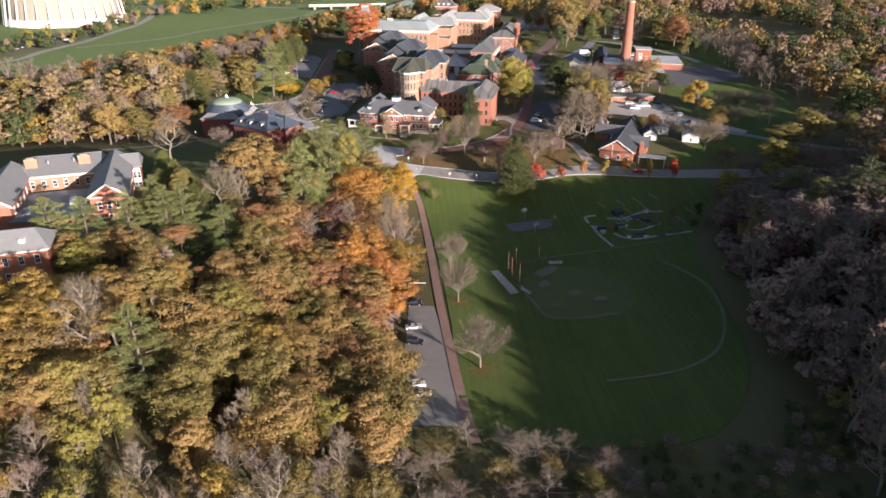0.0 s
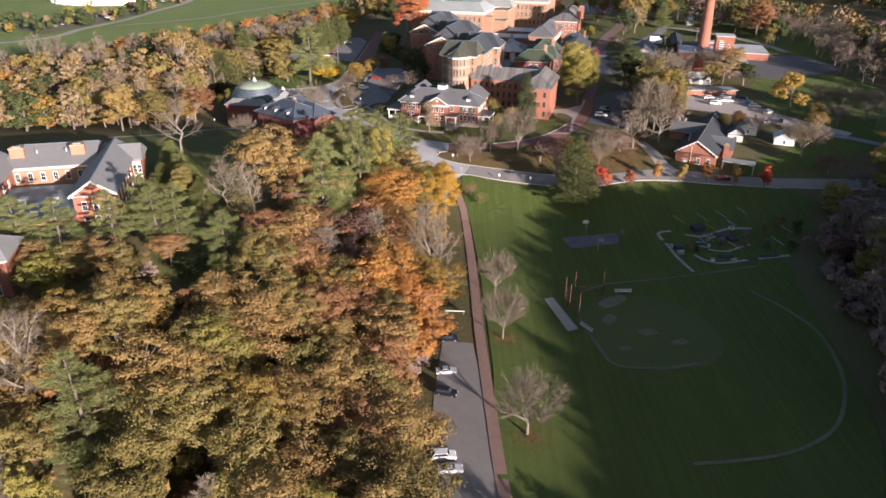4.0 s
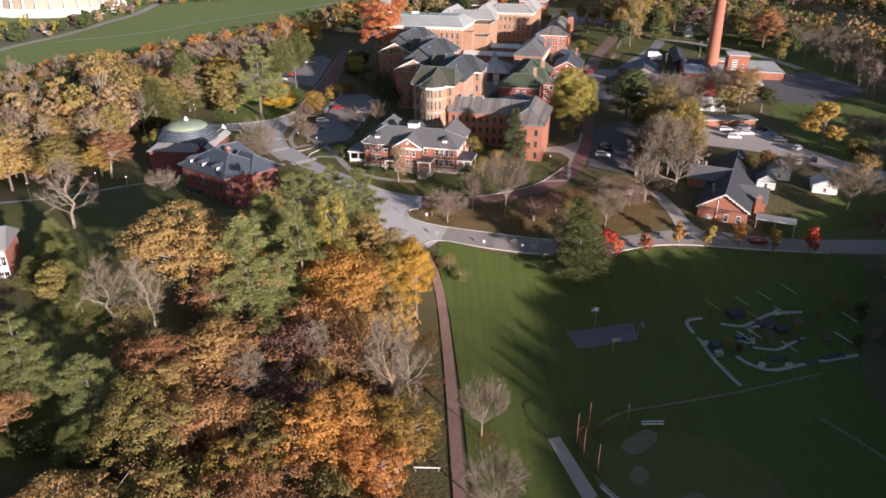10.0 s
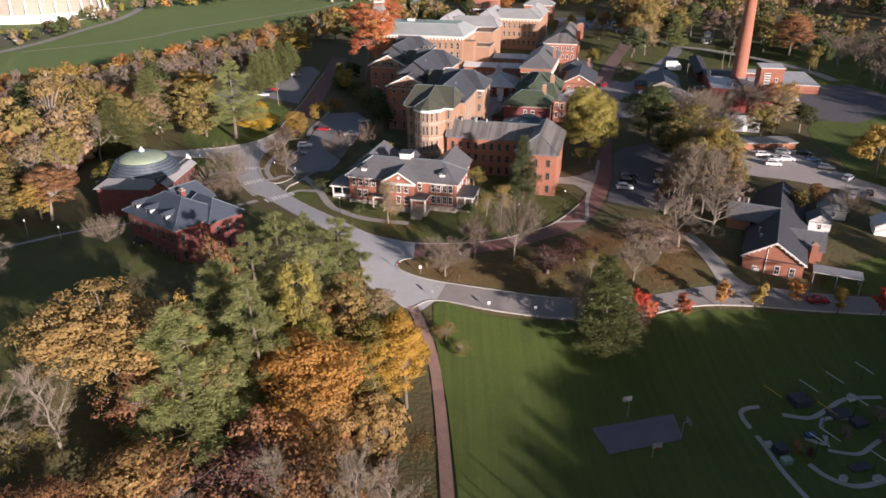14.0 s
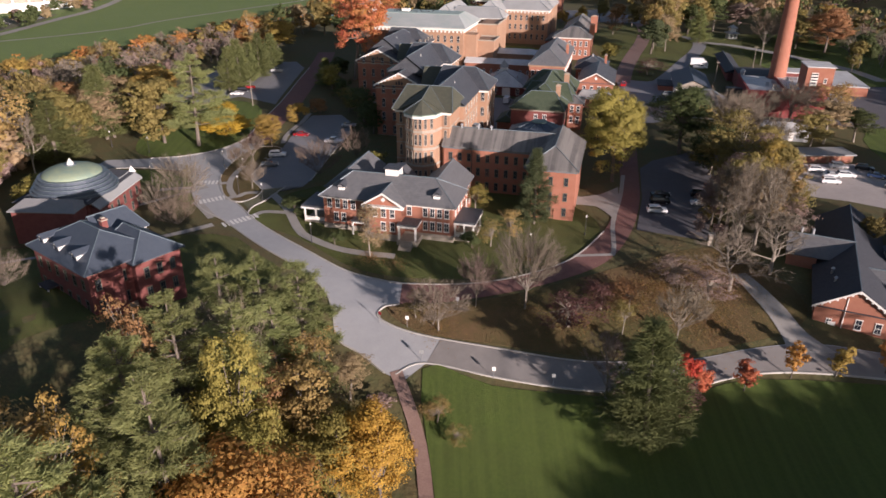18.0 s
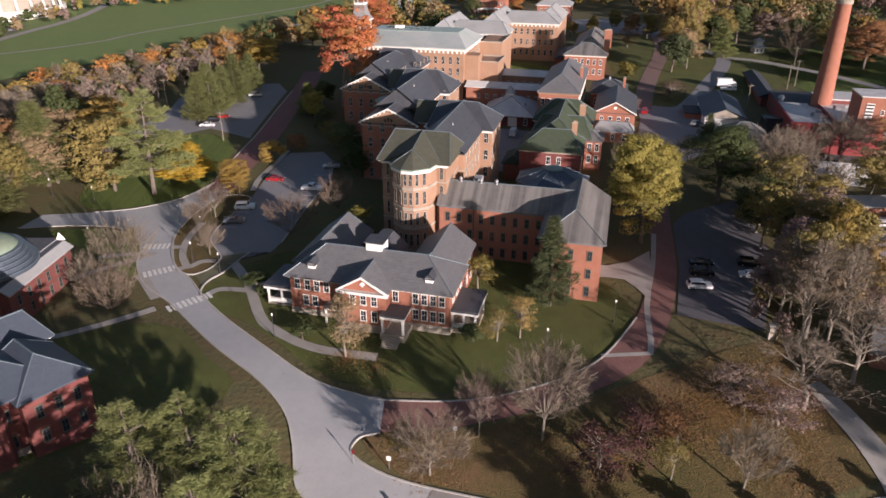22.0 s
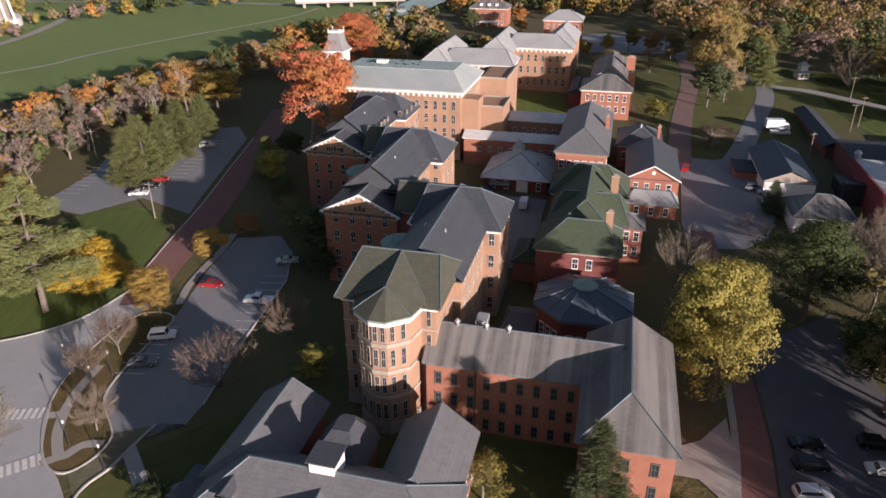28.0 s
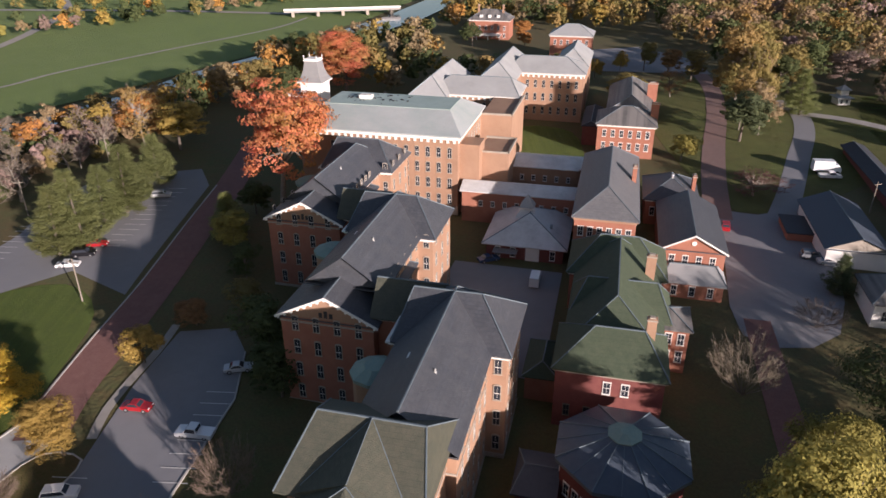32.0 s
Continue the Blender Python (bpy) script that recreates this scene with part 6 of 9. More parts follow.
for x, y, z, w, d, m, lab in ((102, 164, 12.3, 6, 7, "roof_light", "small house with pale gable roof"), (111, 154, 11.2, 6.5, 6, "roof_white", "small shed with pale metal roof"), (95, 156.5, 11.6, 5, 5, "roof_blue", "small lean-to shed with blue-grey roof")):
    B = Bld("outbuilding", lab, "shed", 0, 0, z, -20, origin=(x, y))
    B.wall(-w / 2, -d / 2, w / 2, d / 2, z - 1, z + 2.6, "white")
    B.gable_wall(-w / 2, w / 2, -d / 2, z + 2.6, z + 4.4, "white")
    B.roof(-w / 2, -d / 2, w / 2, d / 2, z + 2.6, z + 4.6, "b", (0, 0), m=m, over=0.4, caps=None)
    B.windows("f", -1.5, 1.5, -d / 2, 1, (z + 0.6,), "small")
B = Bld("garage_row", "long low brick garage row with pale roof", "garage", 0, 0, 14.6, 2, origin=(104.5, 216))
B.wall(-10.5, -3, 10.5, 3.5, 13, 17.0, "brick_pale")
B.geo("flat_roof", Geo().box(-11, -3.6, 17.0, 11, 4, 17.3), "roof_light")
for i in range(6):
    B.geo("garage_door", Geo().box(-9.8 + i * 3.4, -3.12, 14.2, -7.2 + i * 3.4, -2.98, 16.6), "brick")
B = Bld("white_shed", "long shed with white metal roof", "shed", 43, 254, 16.6)
B.wall(36, 249.5, 50, 258, 14.6, 18.6, "white")
B.roof(36, 249.5, 50, 258, 18.7, 20.6, "a", (0, 0), m="roof_white", over=0.4, caps=None)
for k in range(3):
    B.geo("shed_door", Geo().box(37.6 + 4.2 * k, 249.38, 15.4, 40.4 + 4.2 * k, 249.5, 18.0), "metal")
B = Bld("warehouse", "long warehouse with dark blue-grey roof", "warehouse", 19, 298, 18.4)
B.wall(13.2, 285.6, 24.8, 312, 17.4, 22.4, "white")
B.roof(13.2, 285.6, 24.8, 312, 22.5, 25.2, "b", (0, 0), m="roof_blue", over=0.6)
B.gable_wall(13.2, 24.8, 285.6, 22.4, 25.0, "stone")
B.wall(8, 296, 13.2, 306, 17.4, 20.6, "brick", "side_wall")
B.geo("side_roof", Geo().box(7.7, 295.7, 20.6, 13.4, 306.3, 20.9), "roof_dark")
B = Bld("stucco_house", "pale stucco house with brown hipped roof", "house", 22, 270, 16.8)
B.wall(16.4, 264.6, 28.2, 275, 15.6, 21.8, "white")
B.roof(16.4, 264.6, 28.2, 275, 22.0, 25.6, "a", (0.9, 0.9), m="slate_worn", over=0.7)
B.windows("f", 17, 27.6, 264.6, 4, (18.6,), "sash")
B = Bld("long_shed", "low dark-roofed open shed", "shed", 44, 330, 19.8, TH)
B.wall(34, 318, 38.5, 360, 18.5, 22.6, "brick_deep")
B.roof(33.4, 318, 39, 360, 22.7, 24.0, "b", (0, 0), m="roof_dark", over=0.5)
B = Bld("kiosk", "small white wooden kiosk with tiered roof", "kiosk", 0, 0, 21.8, 0, origin=(147.5, 391.9))
B.wall(-2.2, -2.2, 2.2, 2.2, 21, 24.4, "white")
B.roof(-2.2, -2.2, 2.2, 2.2, 24.4, 25.6, "a", (0.9, 0.9), m="roof_light", over=0.8, caps=None)
B.wall(-1.4, -1.4, 1.4, 1.4, 25.0, 27.0, "white", "upper_wall")
B.roof(-1.4, -1.4, 1.4, 1.4, 27.0, 28.4, "a", (0.9, 0.9), m="roof_light", over=0.6, caps=None)
B.windows("f", -1.8, 1.8, -2.2, 2, (22.4,), "small")

# hillside brick residence seen at the start
B = Bld("hillside_residence", "red-brick residence with pale gabled roofs and white trim", "building", 0, 0, 19.0, 16, origin=(-93, 62))
B.wall(-17, 16.6, 3.6, 34, 13, 25.2, "brick_pale")
B.roof(-17, 16.6, 3.6, 34, 25.5, 28.6, "a", (0.35, 0), m="roof_pale", over=0.9)
B.cornice(-17, 16.6, 3.6, 34, 25.4, 0.8, 0.7)
B.windows("f", -15, 2, 16.6, 6, (18.2, 21.8), "sash")
for a in (-13.5, 0.2):
    B.chimney(a, 20.6, 26.0, 29.4, 3.2, 1.8, "brick_pale")
for a in (-9.5, -2.8):
    B.vent(a, 21.5, 27.4)
B.wall(3.6, -7.2, 12.3, 26, 13, 25.2, "brick")
B.gable_wall(3.6, 12.3, -7.2, 25.2, 28.2, "brick")
B.roof(3.6, -7.2, 12.3, 26, 25.4, 28.7, "b", (0, 0), m="roof_pale", over=0.7)
B.bargeboard(2.9, 13.0, -7.95, 25.3, 28.6, "white", 0.5)
B.cornice(3.6, -7.0, 12.3, 26, 25.2, 0.5, 0.5)
B.windows("f", 4.6, 11.4, -7.2, 3, (18.2, 21.8), "sash")
B.windows("r", -6, 17, 12.3, 6, (18.2, 21.8), "sash")
B.wall(12.3, 18.2, 14.6, 27, 13, 25.0, "brick")
B.wall(12.6, 17.8, 14.5, 18.2, 18.2, 24.6, "white", "glazed_porch")
B.windows("f", 12.7, 14.5, 17.8, 2, (18.6, 21.8), "sash")
B.roof(8.0, 18.2, 14.6, 27, 25.2, 28.0, "a", (0, 0.1), m="roof_pale", over=0.6)
B.wall(-23, -8, -14.4, 22, 13, 25.2, "brick")
B.gable_wall(-23, -14.4, -8, 25.2, 28.2, "brick_pale")
B.roof(-23, -8, -14.4, 22, 25.4, 28.7, "b", (0, 0), m="roof_pale", over=0.7)
B.bargeboard(-23.7, -13.7, -8.75, 25.3, 28.6, "white", 0.5)
B.windows("r", -6, 14, -14.4, 5, (18.2, 21.8), "sash")
B.wall(-14.4, -10, 3.6, 12, 13, 21.4, "brick", "link_wall")
B.geo("link_roof", Geo().box(-14.9, -10.5, 21.4, 3.9, 12.2, 21.8), "lead", "flat blue-grey roof")
for k in range(4):
    B.geo("roof_unit", Geo().box(-12.5 + 3.4 * k, -6 + (k % 2) * 5, 21.8, -10.9 + 3.4 * k, -4 + (k % 2) * 5, 23.2), "metal", "grey rooftop unit")
B.wall(-26, -36, -2.3, -27, 11, 24.0, "brick")
B.roof(-26, -36, -2.3, -27, 24.2, 27.4, "a", (0.6, 0.6), m="roof_pale", over=0.8)
B.cornice(-26, -36, -2.3, -27, 24.1, 0.6, 0.6)
B.windows("f", -25, -3, -36, 7, (17.0, 20.8), "sash")
B.geo("dormer", Geo().box(-7.6, -35, 24.6, -6.4, -33, 26.2), "white")

# far round arena
B = Bld("arena", "distant round white arena with ribbed tan wall", "arena", 0, 0, 22.5, 0, origin=(-302, 548))
n = 64
ring = lambda r: [(r * math.cos(2 * math.pi * i / n), r * math.sin(2 * math.pi * i / n)) for i in range(n)]
B.geo("base_wall", Geo().prism(ring(49), 15, 24), "white")
B.geo("drum", Geo().prism(ring(45), 24, 44), "stone", "tan ribbed drum wall")
B.geo("roof", Geo().prism(ring(46), 44, 52, 0.2), "roof_white")
for i in range(n):
    c, s = math.cos(2 * math.pi * (i + 0.5) / n), math.sin(2 * math.pi * (i + 0.5) / n)
    if s < 0.3 and i % 2:
        B.geo("rib", Geo().rod((49.5 * c, 49.5 * s, 17), (45.6 * c, 45.6 * s, 44.5), 0.8, 0.6, 4), "white")
B = Bld("bridge", "distant pale concrete road bridge over the river", "bridge", 0, 0, 22, 12, origin=(-62, 655))
B.geo("deck", Geo().box(-40, -5, 22.5, 40, 5, 24), "path")
for i in range(5):
    B.geo("pier", Geo().box(-34 + i * 17 - 1, -4, 16, -34 + i * 17 + 1, 4, 22.5), "stone")
B.geo("parapet", Geo().box(-40, -5.2, 24, 40, -4.9, 25), "white")


# ---- trees ----
NR = np.random.RandomState(11)


def quads_mesh(name, centres, normals, size, material, slim=1.0):
    """Small leaf pieces round the given centres."""
    n = len(centres)
    normals = normals / np.linalg.norm(normals, axis=1, keepdims=True)
    u = np.cross(normals, NR.normal(size=(n, 3)))
    u /= np.linalg.norm(u, axis=1, keepdims=True)
    v = np.cross(normals, u)
    s = (size * NR.uniform(0.6, 1.35, n))[:, None]
    asp = slim * NR.uniform(0.65, 1.0, n)[:, None]
    return leaf_mesh(name, np.stack([centres + u * s, centres - u * s * 0.5 + v * s * asp + normals * s * 0.2, centres - u * s * 0.5 - v * s * asp + normals * s * 0.2], 1).reshape(-1, 3), material)


def leaf_mesh(name, co, material):
    """A mesh of loose triangles from rows of corners."""
    n = len(co) // 3
    me = bpy.data.meshes.new(name)
    me.vertices.add(3 * n)
    me.vertices.foreach_set("co", np.asarray(co, dtype=float).ravel())
    me.loops.add(3 * n)
    me.loops.foreach_set("vertex_index", np.arange(3 * n))
    me.polygons.add(n)
    me.polygons.foreach_set("loop_start", np.arange(0, 3 * n, 3))
    me.update(calc_edges=True)
    me.materials.append(material)
    return me


def broad_crown(clumps, per, spread=0.36, tall=0.34, mid=0.62, h=15.0, hollow=0.45, flat=0.6, lump=1.0):
    """Places and normals of the leaf pieces of an uneven broad crown, and its clump centres."""
    subs = 7
    s = NR.normal(size=(subs, 3))
    s *= (NR.uniform(0.45, 0.72, subs) / np.linalg.norm(s, axis=1))[:, None]
    s[0] = (0, 0, NR.uniform(0.3, 0.5))
    sr = NR.uniform(0.36, 0.56, subs)
    d = NR.normal(size=(clumps, 3))
    d /= np.linalg.norm(d, axis=1, keepdims=True)
    k = NR.randint(0, subs, clumps)
    r = NR.uniform(hollow, 1.0, clumps) ** 0.5
    u = s[k] + d * (r * sr[k])[:, None]
    u[:, 2] = np.maximum(u[:, 2], -0.85)
    c = u * np.array([spread * h, spread * h, tall * h]) * 1.05 + [0, 0, mid * h]
    d = d * 0.6 + u * 0.5
    cr = NR.uniform(0.035, 0.085, clumps) * h * lump
    idx = np.repeat(np.arange(clumps), per)
    e = NR.normal(size=(clumps * per, 3))
    e /= np.linalg.norm(e, axis=1, keepdims=True)
    p = c[idx] + e * (cr[idx] * NR.uniform(0.2, 1.0, clumps * per) ** 0.5)[:, None] * [1.15, 1.15, flat]
    nm = e * 1.0 + d[idx] * 0.7 + NR.normal(size=e.shape) * 0.25 + [0, 0, 0.2]
    return p, nm, c


def stick(g, p, q, r0, r1):
    """A thin three-sided branch with no end caps."""
    w = (q - p).normalized()
    u = w.orthogonal().normalized()
    v = w.cross(u)
    k = [(1, 0), (-0.5, 0.87), (-0.5, -0.87)]
    g.add([p + (u * a + v * b) * r0 for a, b in k] + [q + (u * a + v * b) * r1 for a, b in k], [(0, 1, 4, 3), (1, 2, 5, 4), (2, 0, 3, 5)])


def limb_mesh(centres, h=15.0, trunk_r=0.3, split=0.34, name="trunk", count=16, mid=0.62):
    g = Geo()
    top = Vector((NR.normal() * 0.3, NR.normal() * 0.3, split * h))
    g.rod((0, 0, -0.6), top, trunk_r, trunk_r * 0.7, 7)
    pick = centres[NR.choice(len(centres), min(count, len(centres)), replace=False)]
    hub = top + Vector((0, 0, 0.16 * h))
    g.rod(top, hub, trunk_r * 0.7, trunk_r * 0.5, 6)
    for c in pick:
        c = Vector(c)
        s = top.lerp(hub, NR.uniform(0, 1))
        k = s.lerp(c, 0.5) + Vector((0, 0, 0.03 * h))
        stick(g, s, k, trunk_r * 0.38, trunk_r * 0.22)
        stick(g, k, c, trunk_r * 0.22, trunk_r * 0.06)
    return g


def bare_tree(h, spread, seed, twigs, limbs=15, fine=0.035):
    """Limbs of a leafless tree with an oval crown, and its fine twigs."""
    rnd = random.Random(seed)
    g, t, tips = Geo(), Geo(), []
    lean = lambda k: Vector((rnd.gauss(0, k), rnd.gauss(0, k), rnd.gauss(0, k)))
    pts = [Vector((0, 0, -0.5)), Vector((0, 0, h * 0.26)) + lean(0.1)]
    while pts[-1].z < h * 0.86:
        pts.append(pts[-1] + Vector((rnd.gauss(0, 0.03), rnd.gauss(0, 0.03), 0.14)) * h)
    for i in range(len(pts) - 1):
        r = h * 0.019 * (1 - i / len(pts))
        g.rod(pts[i], pts[i + 1], r, h * 0.019 * (1 - (i + 1) / len(pts)) + 0.02, 6)
    for i in range(limbs):
        f_ = i / (limbs - 1)
        k = 1 + f_ * (len(pts) - 2.01)
        s = pts[int(k)].lerp(pts[int(k) + 1], k - int(k))
        a = i * 2.4 + rnd.gauss(0, 0.4)
        tilt = spread * (1.15 - 0.6 * f_) + rnd.gauss(0, 0.12)
        ln = h * (0.40 - 0.26 * f_) * rnd.uniform(0.75, 1.15)
        d = Vector((math.cos(a) * math.sin(tilt), math.sin(a) * math.sin(tilt), math.cos(tilt)))
        d2 = (d + Vector((0, 0, 0.35)) + lean(0.1)).normalized()
        m, e = s + d * ln * 0.5, s + d * ln * 0.5 + d2 * ln * 0.5
        r = h * 0.0095 * (1.1 - 0.6 * f_)
        stick(g, s, m, r, r * 0.7)
        stick(g, m, e, r * 0.7, r * 0.3)
        for j in range(5):
            w = 0.3 + 0.7 * j / 4
            b = s.lerp(m, w * 2) if w < 0.5 else m.lerp(e, w * 2 - 1)
            db = (d2 + lean(0.5) + Vector((0, 0, 0.15))).normalized()
            q = b + db * ln * rnd.uniform(0.28, 0.5)
            stick(g, b, q, r * 0.4, r * 0.14)
            for n in range(3):
                b2 = b.lerp(q, rnd.uniform(0.35, 1))
                dc = (db + lean(0.5)).normalized()
                q2 = b2 + dc * ln * rnd.uniform(0.14, 0.28)
                o = dc.orthogonal().normalized() * fine * 1.5
                t.add([b2 - o, b2 + o, q2], [(0, 1, 2)])
                tips += [(b2, dc), (b2.lerp(q2, 0.5), dc), (q2, dc)]
    for i in range(twigs):
        q, d = tips[i % len(tips)]
        dd = (d + Vector((rnd.gauss(0, 0.55), rnd.gauss(0, 0.55), rnd.gauss(0.2, 0.4)))).normalized()
        o = Vector((rnd.gauss(0, 1), rnd.gauss(0, 1), rnd.gauss(0, 1))).cross(dd).normalized() * fine
        q = q + lean(0.012 * h)
        t.add([q - o, q + o, q + dd * h * rnd.uniform(0.035, 0.085)], [(0, 1, 2)])
    return g, t


def fan_tree(h, seed, stem, spread, stems, twigs, fine):
    """A leafless round crown: forking stems that fan out from a short trunk, with fine twigs."""
    rnd = random.Random(seed)
    g, t = Geo(), Geo()
    if stem > 0.3:
        g.rod((0, 0, -0.4), (0, 0, stem), h * 0.014, h * 0.011, 6)
    mid, rays = Vector((0, 0, stem + (h - stem) * 0.5)), []
    for i in range(stems):
        a = i * 2.4 + rnd.gauss(0, 0.3)
        tilt = spread * math.sqrt((i + 0.5) / stems)
        d = Vector((math.cos(a) * math.sin(tilt), math.sin(a) * math.sin(tilt), math.cos(tilt)))
        s = Vector((0, 0, stem * (0.75 + 0.3 * rnd.random())))
        m = s + d * (h - stem) * rnd.uniform(0.26, 0.4)
        stick(g, s, m, h * 0.0042, h * 0.0024)
        for j in range(5):
            v = Vector((rnd.gauss(0, 0.5), rnd.gauss(0, 0.5), rnd.gauss(0.12, 0.4)))
            e = m + (d + v).normalized() * (h - stem) * rnd.uniform(0.28, 0.5)
            r = (e - mid).length / ((h - stem) * 0.5)
            if r > 1:
                e = mid + (e - mid) / r
            stick(t, m, e, h * 0.0014, h * 0.0006)
            rays.append((m, e, (e - m).normalized()))
    for i in range(twigs):
        m, e, d = rays[i % len(rays)]
        q = m.lerp(e, rnd.uniform(0.25, 1.0))
        dd = (d + Vector((rnd.gauss(0, 0.8), rnd.gauss(0, 0.8), rnd.gauss(0.15, 0.7)))).normalized()
        o = Vector((rnd.gauss(0, 1), rnd.gauss(0, 1), rnd.gauss(0, 1))).cross(dd).normalized() * fine
        t.add([q - o, q + o, q + dd * h * rnd.uniform(0.04, 0.11)], [(0, 1, 2)])
    return g, t


def pine_crown(h=16.0, whorls=12, spread=0.30, low=0.2, tufts=44, blades=14, needle=0.35, lift=0.05, power=0.75, thick=0.10):
    """Needle tufts on layered branches: corners of thin triangles, and the branches."""
    co, br = [], []
    for i in range(whorls):
        f_ = (i + NR.uniform(-0.25, 0.25)) / (whorls - 1)
        f_ = min(1, max(0, f_))
        z = h * (low + (0.97 - low) * f_)
        reach = h * spread * ((1 - f_) ** power * 0.9 + 0.1) * (0.75 + 0.25 * min(1, f_ * 5))
        n = NR.randint(4, 8)
        a0 = NR.uniform(0, 6.28)
        for j in range(n):
            a = a0 + 6.283 * j / n + NR.normal() * 0.3
            rl = reach * NR.uniform(0.4, 1.25)
            out = np.array([math.cos(a), math.sin(a), 0])
            side = np.array([-math.sin(a), math.cos(a), 0])
            foot, tip = np.array([0, 0, z]), out * rl + [0, 0, z + rl * lift + NR.normal() * 0.02 * h]
            br.append((foot, tip))
            k = max(4, int(tufts * rl / (h * spread) + 2))
            for s in range(k):
                t = NR.uniform(0.25, 1.0) ** 0.65
                wide = rl * thick * 2.6 * math.sin(min(1.0, t * 1.05) * 2.6)
                c = foot * (1 - t) + tip * t + side * NR.normal() * wide * 0.75 + [0, 0, NR.normal() * thick * 1.4 + 0.15]
                d = out * NR.uniform(0.3, 1.0) + side * NR.normal(size=(blades, 1)) * 0.7 + NR.normal(size=(blades, 3)) * 0.28 + [0, 0, 0.18]
                d /= np.linalg.norm(d, axis=1, keepdims=True)
                w = np.cross(d, NR.normal(size=(blades, 3)))
                w *= 0.03 / np.linalg.norm(w, axis=1, keepdims=True)
                e = c + NR.normal(size=(blades, 3)) * 0.16
                ln = needle * NR.uniform(0.7, 1.4, (blades, 1))
                co.append(np.stack([e - w, e + w, e + d * ln], 1).reshape(-1, 3))
    return np.concatenate(co), br


SHAPES = {}
BROAD = ((0.36, 0.39, 0.57), (0.33, 0.42, 0.55), (0.40, 0.36, 0.58), (0.30, 0.43, 0.54), (0.37, 0.40, 0.57), (0.42, 0.38, 0.56))
for i in range(6):
    p, nm, c = broad_crown(190, 46, *BROAD[i])
    SHAPES["broad", i] = (quads_mesh("crown", p, nm, 0.225, M["leaf_brown"]), limb_mesh(c).mesh("trunk", M["bark"]), 15.0)
    p, nm, c = broad_crown(170, 50, BROAD[i][0], BROAD[i][1] * 0.9, BROAD[i][2], hollow=0.35, flat=0.45, lump=1.1)
    SHAPES["oak", i] = (quads_mesh("crown", p, nm, 0.2, M["leaf_brown"]), limb_mesh(c, count=26).mesh("trunk", M["bark_pale"]), 15.0)
for i in range(4):
    p, nm, c = broad_crown(190, 78, BROAD[i][0], BROAD[i][1] * 0.85, BROAD[i][2] + 0.03, hollow=0.5, flat=0.42, lump=0.95)
    SHAPES["near_oak", i] = (quads_mesh("crown", p, nm, 0.135, M["leaf_brown"]), limb_mesh(c, count=48).mesh("trunk", M["bark_pale"]), 15.0)
for i in range(3):
    p, nm, c = broad_crown(60, 24, 0.17, 0.44, 0.55, lump=0.8)
    SHAPES["flame", i] = (quads_mesh("crown", p, nm, 0.36, M["leaf_brown"]), limb_mesh(c, count=10, trunk_r=0.2).mesh("trunk", M["bark"]), 15.0)
for i in range(2):
    p, nm, c = broad_crown(300, 112, 0.36, 0.42 + 0.02 * i, 0.53, flat=0.5)
    SHAPES["great", i] = (quads_mesh("crown", p, nm, 0.118, M["leaf_brown"]), limb_mesh(c, count=40).mesh("trunk", M["bark"]), 15.0)
for i in range(4):
    p, nm, c = broad_crown(75, 14, 0.35, 0.41, 0.54, lump=1.2)
    SHAPES["far", i] = SHAPES["shrub", i] = (quads_mesh("crown", p, nm, 0.5, M["leaf_brown"]), limb_mesh(c, count=6).mesh("trunk", M["bark"]), 15.0)
for i in range(4):
    p, nm, c = broad_crown(120, 26, 0.33, 0.40, 0.57, hollow=0.15)
    SHAPES["thin", i] = (quads_mesh("crown", p, nm, 0.165, M["leaf_brown"]), limb_mesh(c, count=60, trunk_r=0.24).mesh("trunk", M["bark_pale"]), 15.0)
for i in range(4):
    co, br = pine_crown(16.0, 10 + i % 3, 0.31, (0.26, 0.24, 0.13, 0.12)[i], 40, 20, 0.36, lift=0.12, thick=0.075)
    g = Geo().rod((0, 0, -0.6), (0, 0, 15.6), 0.28, 0.05, 7)
    for s, t in br:
        stick(g, Vector(s), Vector(t), 0.07, 0.03)
    SHAPES["pine", i] = (leaf_mesh("crown", co, M["leaf_pine"]), g.mesh("trunk", M["bark"]), 16.0)
for i in range(3):
    co, br = pine_crown(12.0, 26, 0.25, 0.03, 20, 13, 0.42, 0.4, 1.0, 0.10)
    SHAPES["spruce", i] = (leaf_mesh("crown", co, M["leaf_spruce"]), Geo().rod((0, 0, -0.5), (0, 0, 11.5), 0.2, 0.03, 6).mesh("trunk", M["bark"]), 12.0)
for i in range(5):
    g, t = bare_tree(14.0, (0.75, 0.95, 0.85, 0.65, 1.0)[i], 31 + i, 2900, 17, 0.024)
    SHAPES["bare", i] = (t.mesh("crown", M["twig"]), g.mesh("trunk", M["bark_pale"]), 14.0)
    g, t = bare_tree(14.0, (0.7, 0.85, 0.8, 0.65, 0.95)[i], 61 + i, 900, 10, 0.055)
    SHAPES["brush", i] = (t.mesh("crown", M["twig"]), g.mesh("trunk", M["bark_pale"]), 14.0)
for i in range(3):
    g, t = fan_tree(8.0, 81 + i, 0.3, 1.1, 26, 3600, 0.015)
    SHAPES["bush", i] = (t.mesh("crown", M["twig"]), g.mesh("trunk", M["bark"]), 8.0)
    g, t = fan_tree(11.0, 91 + i, 2.4, 0.95, 24, 6200, 0.017)
    SHAPES["oval", i] = (t.mesh("crown", M["twig"]), g.mesh("trunk", M["bark_pale"]), 11.0)
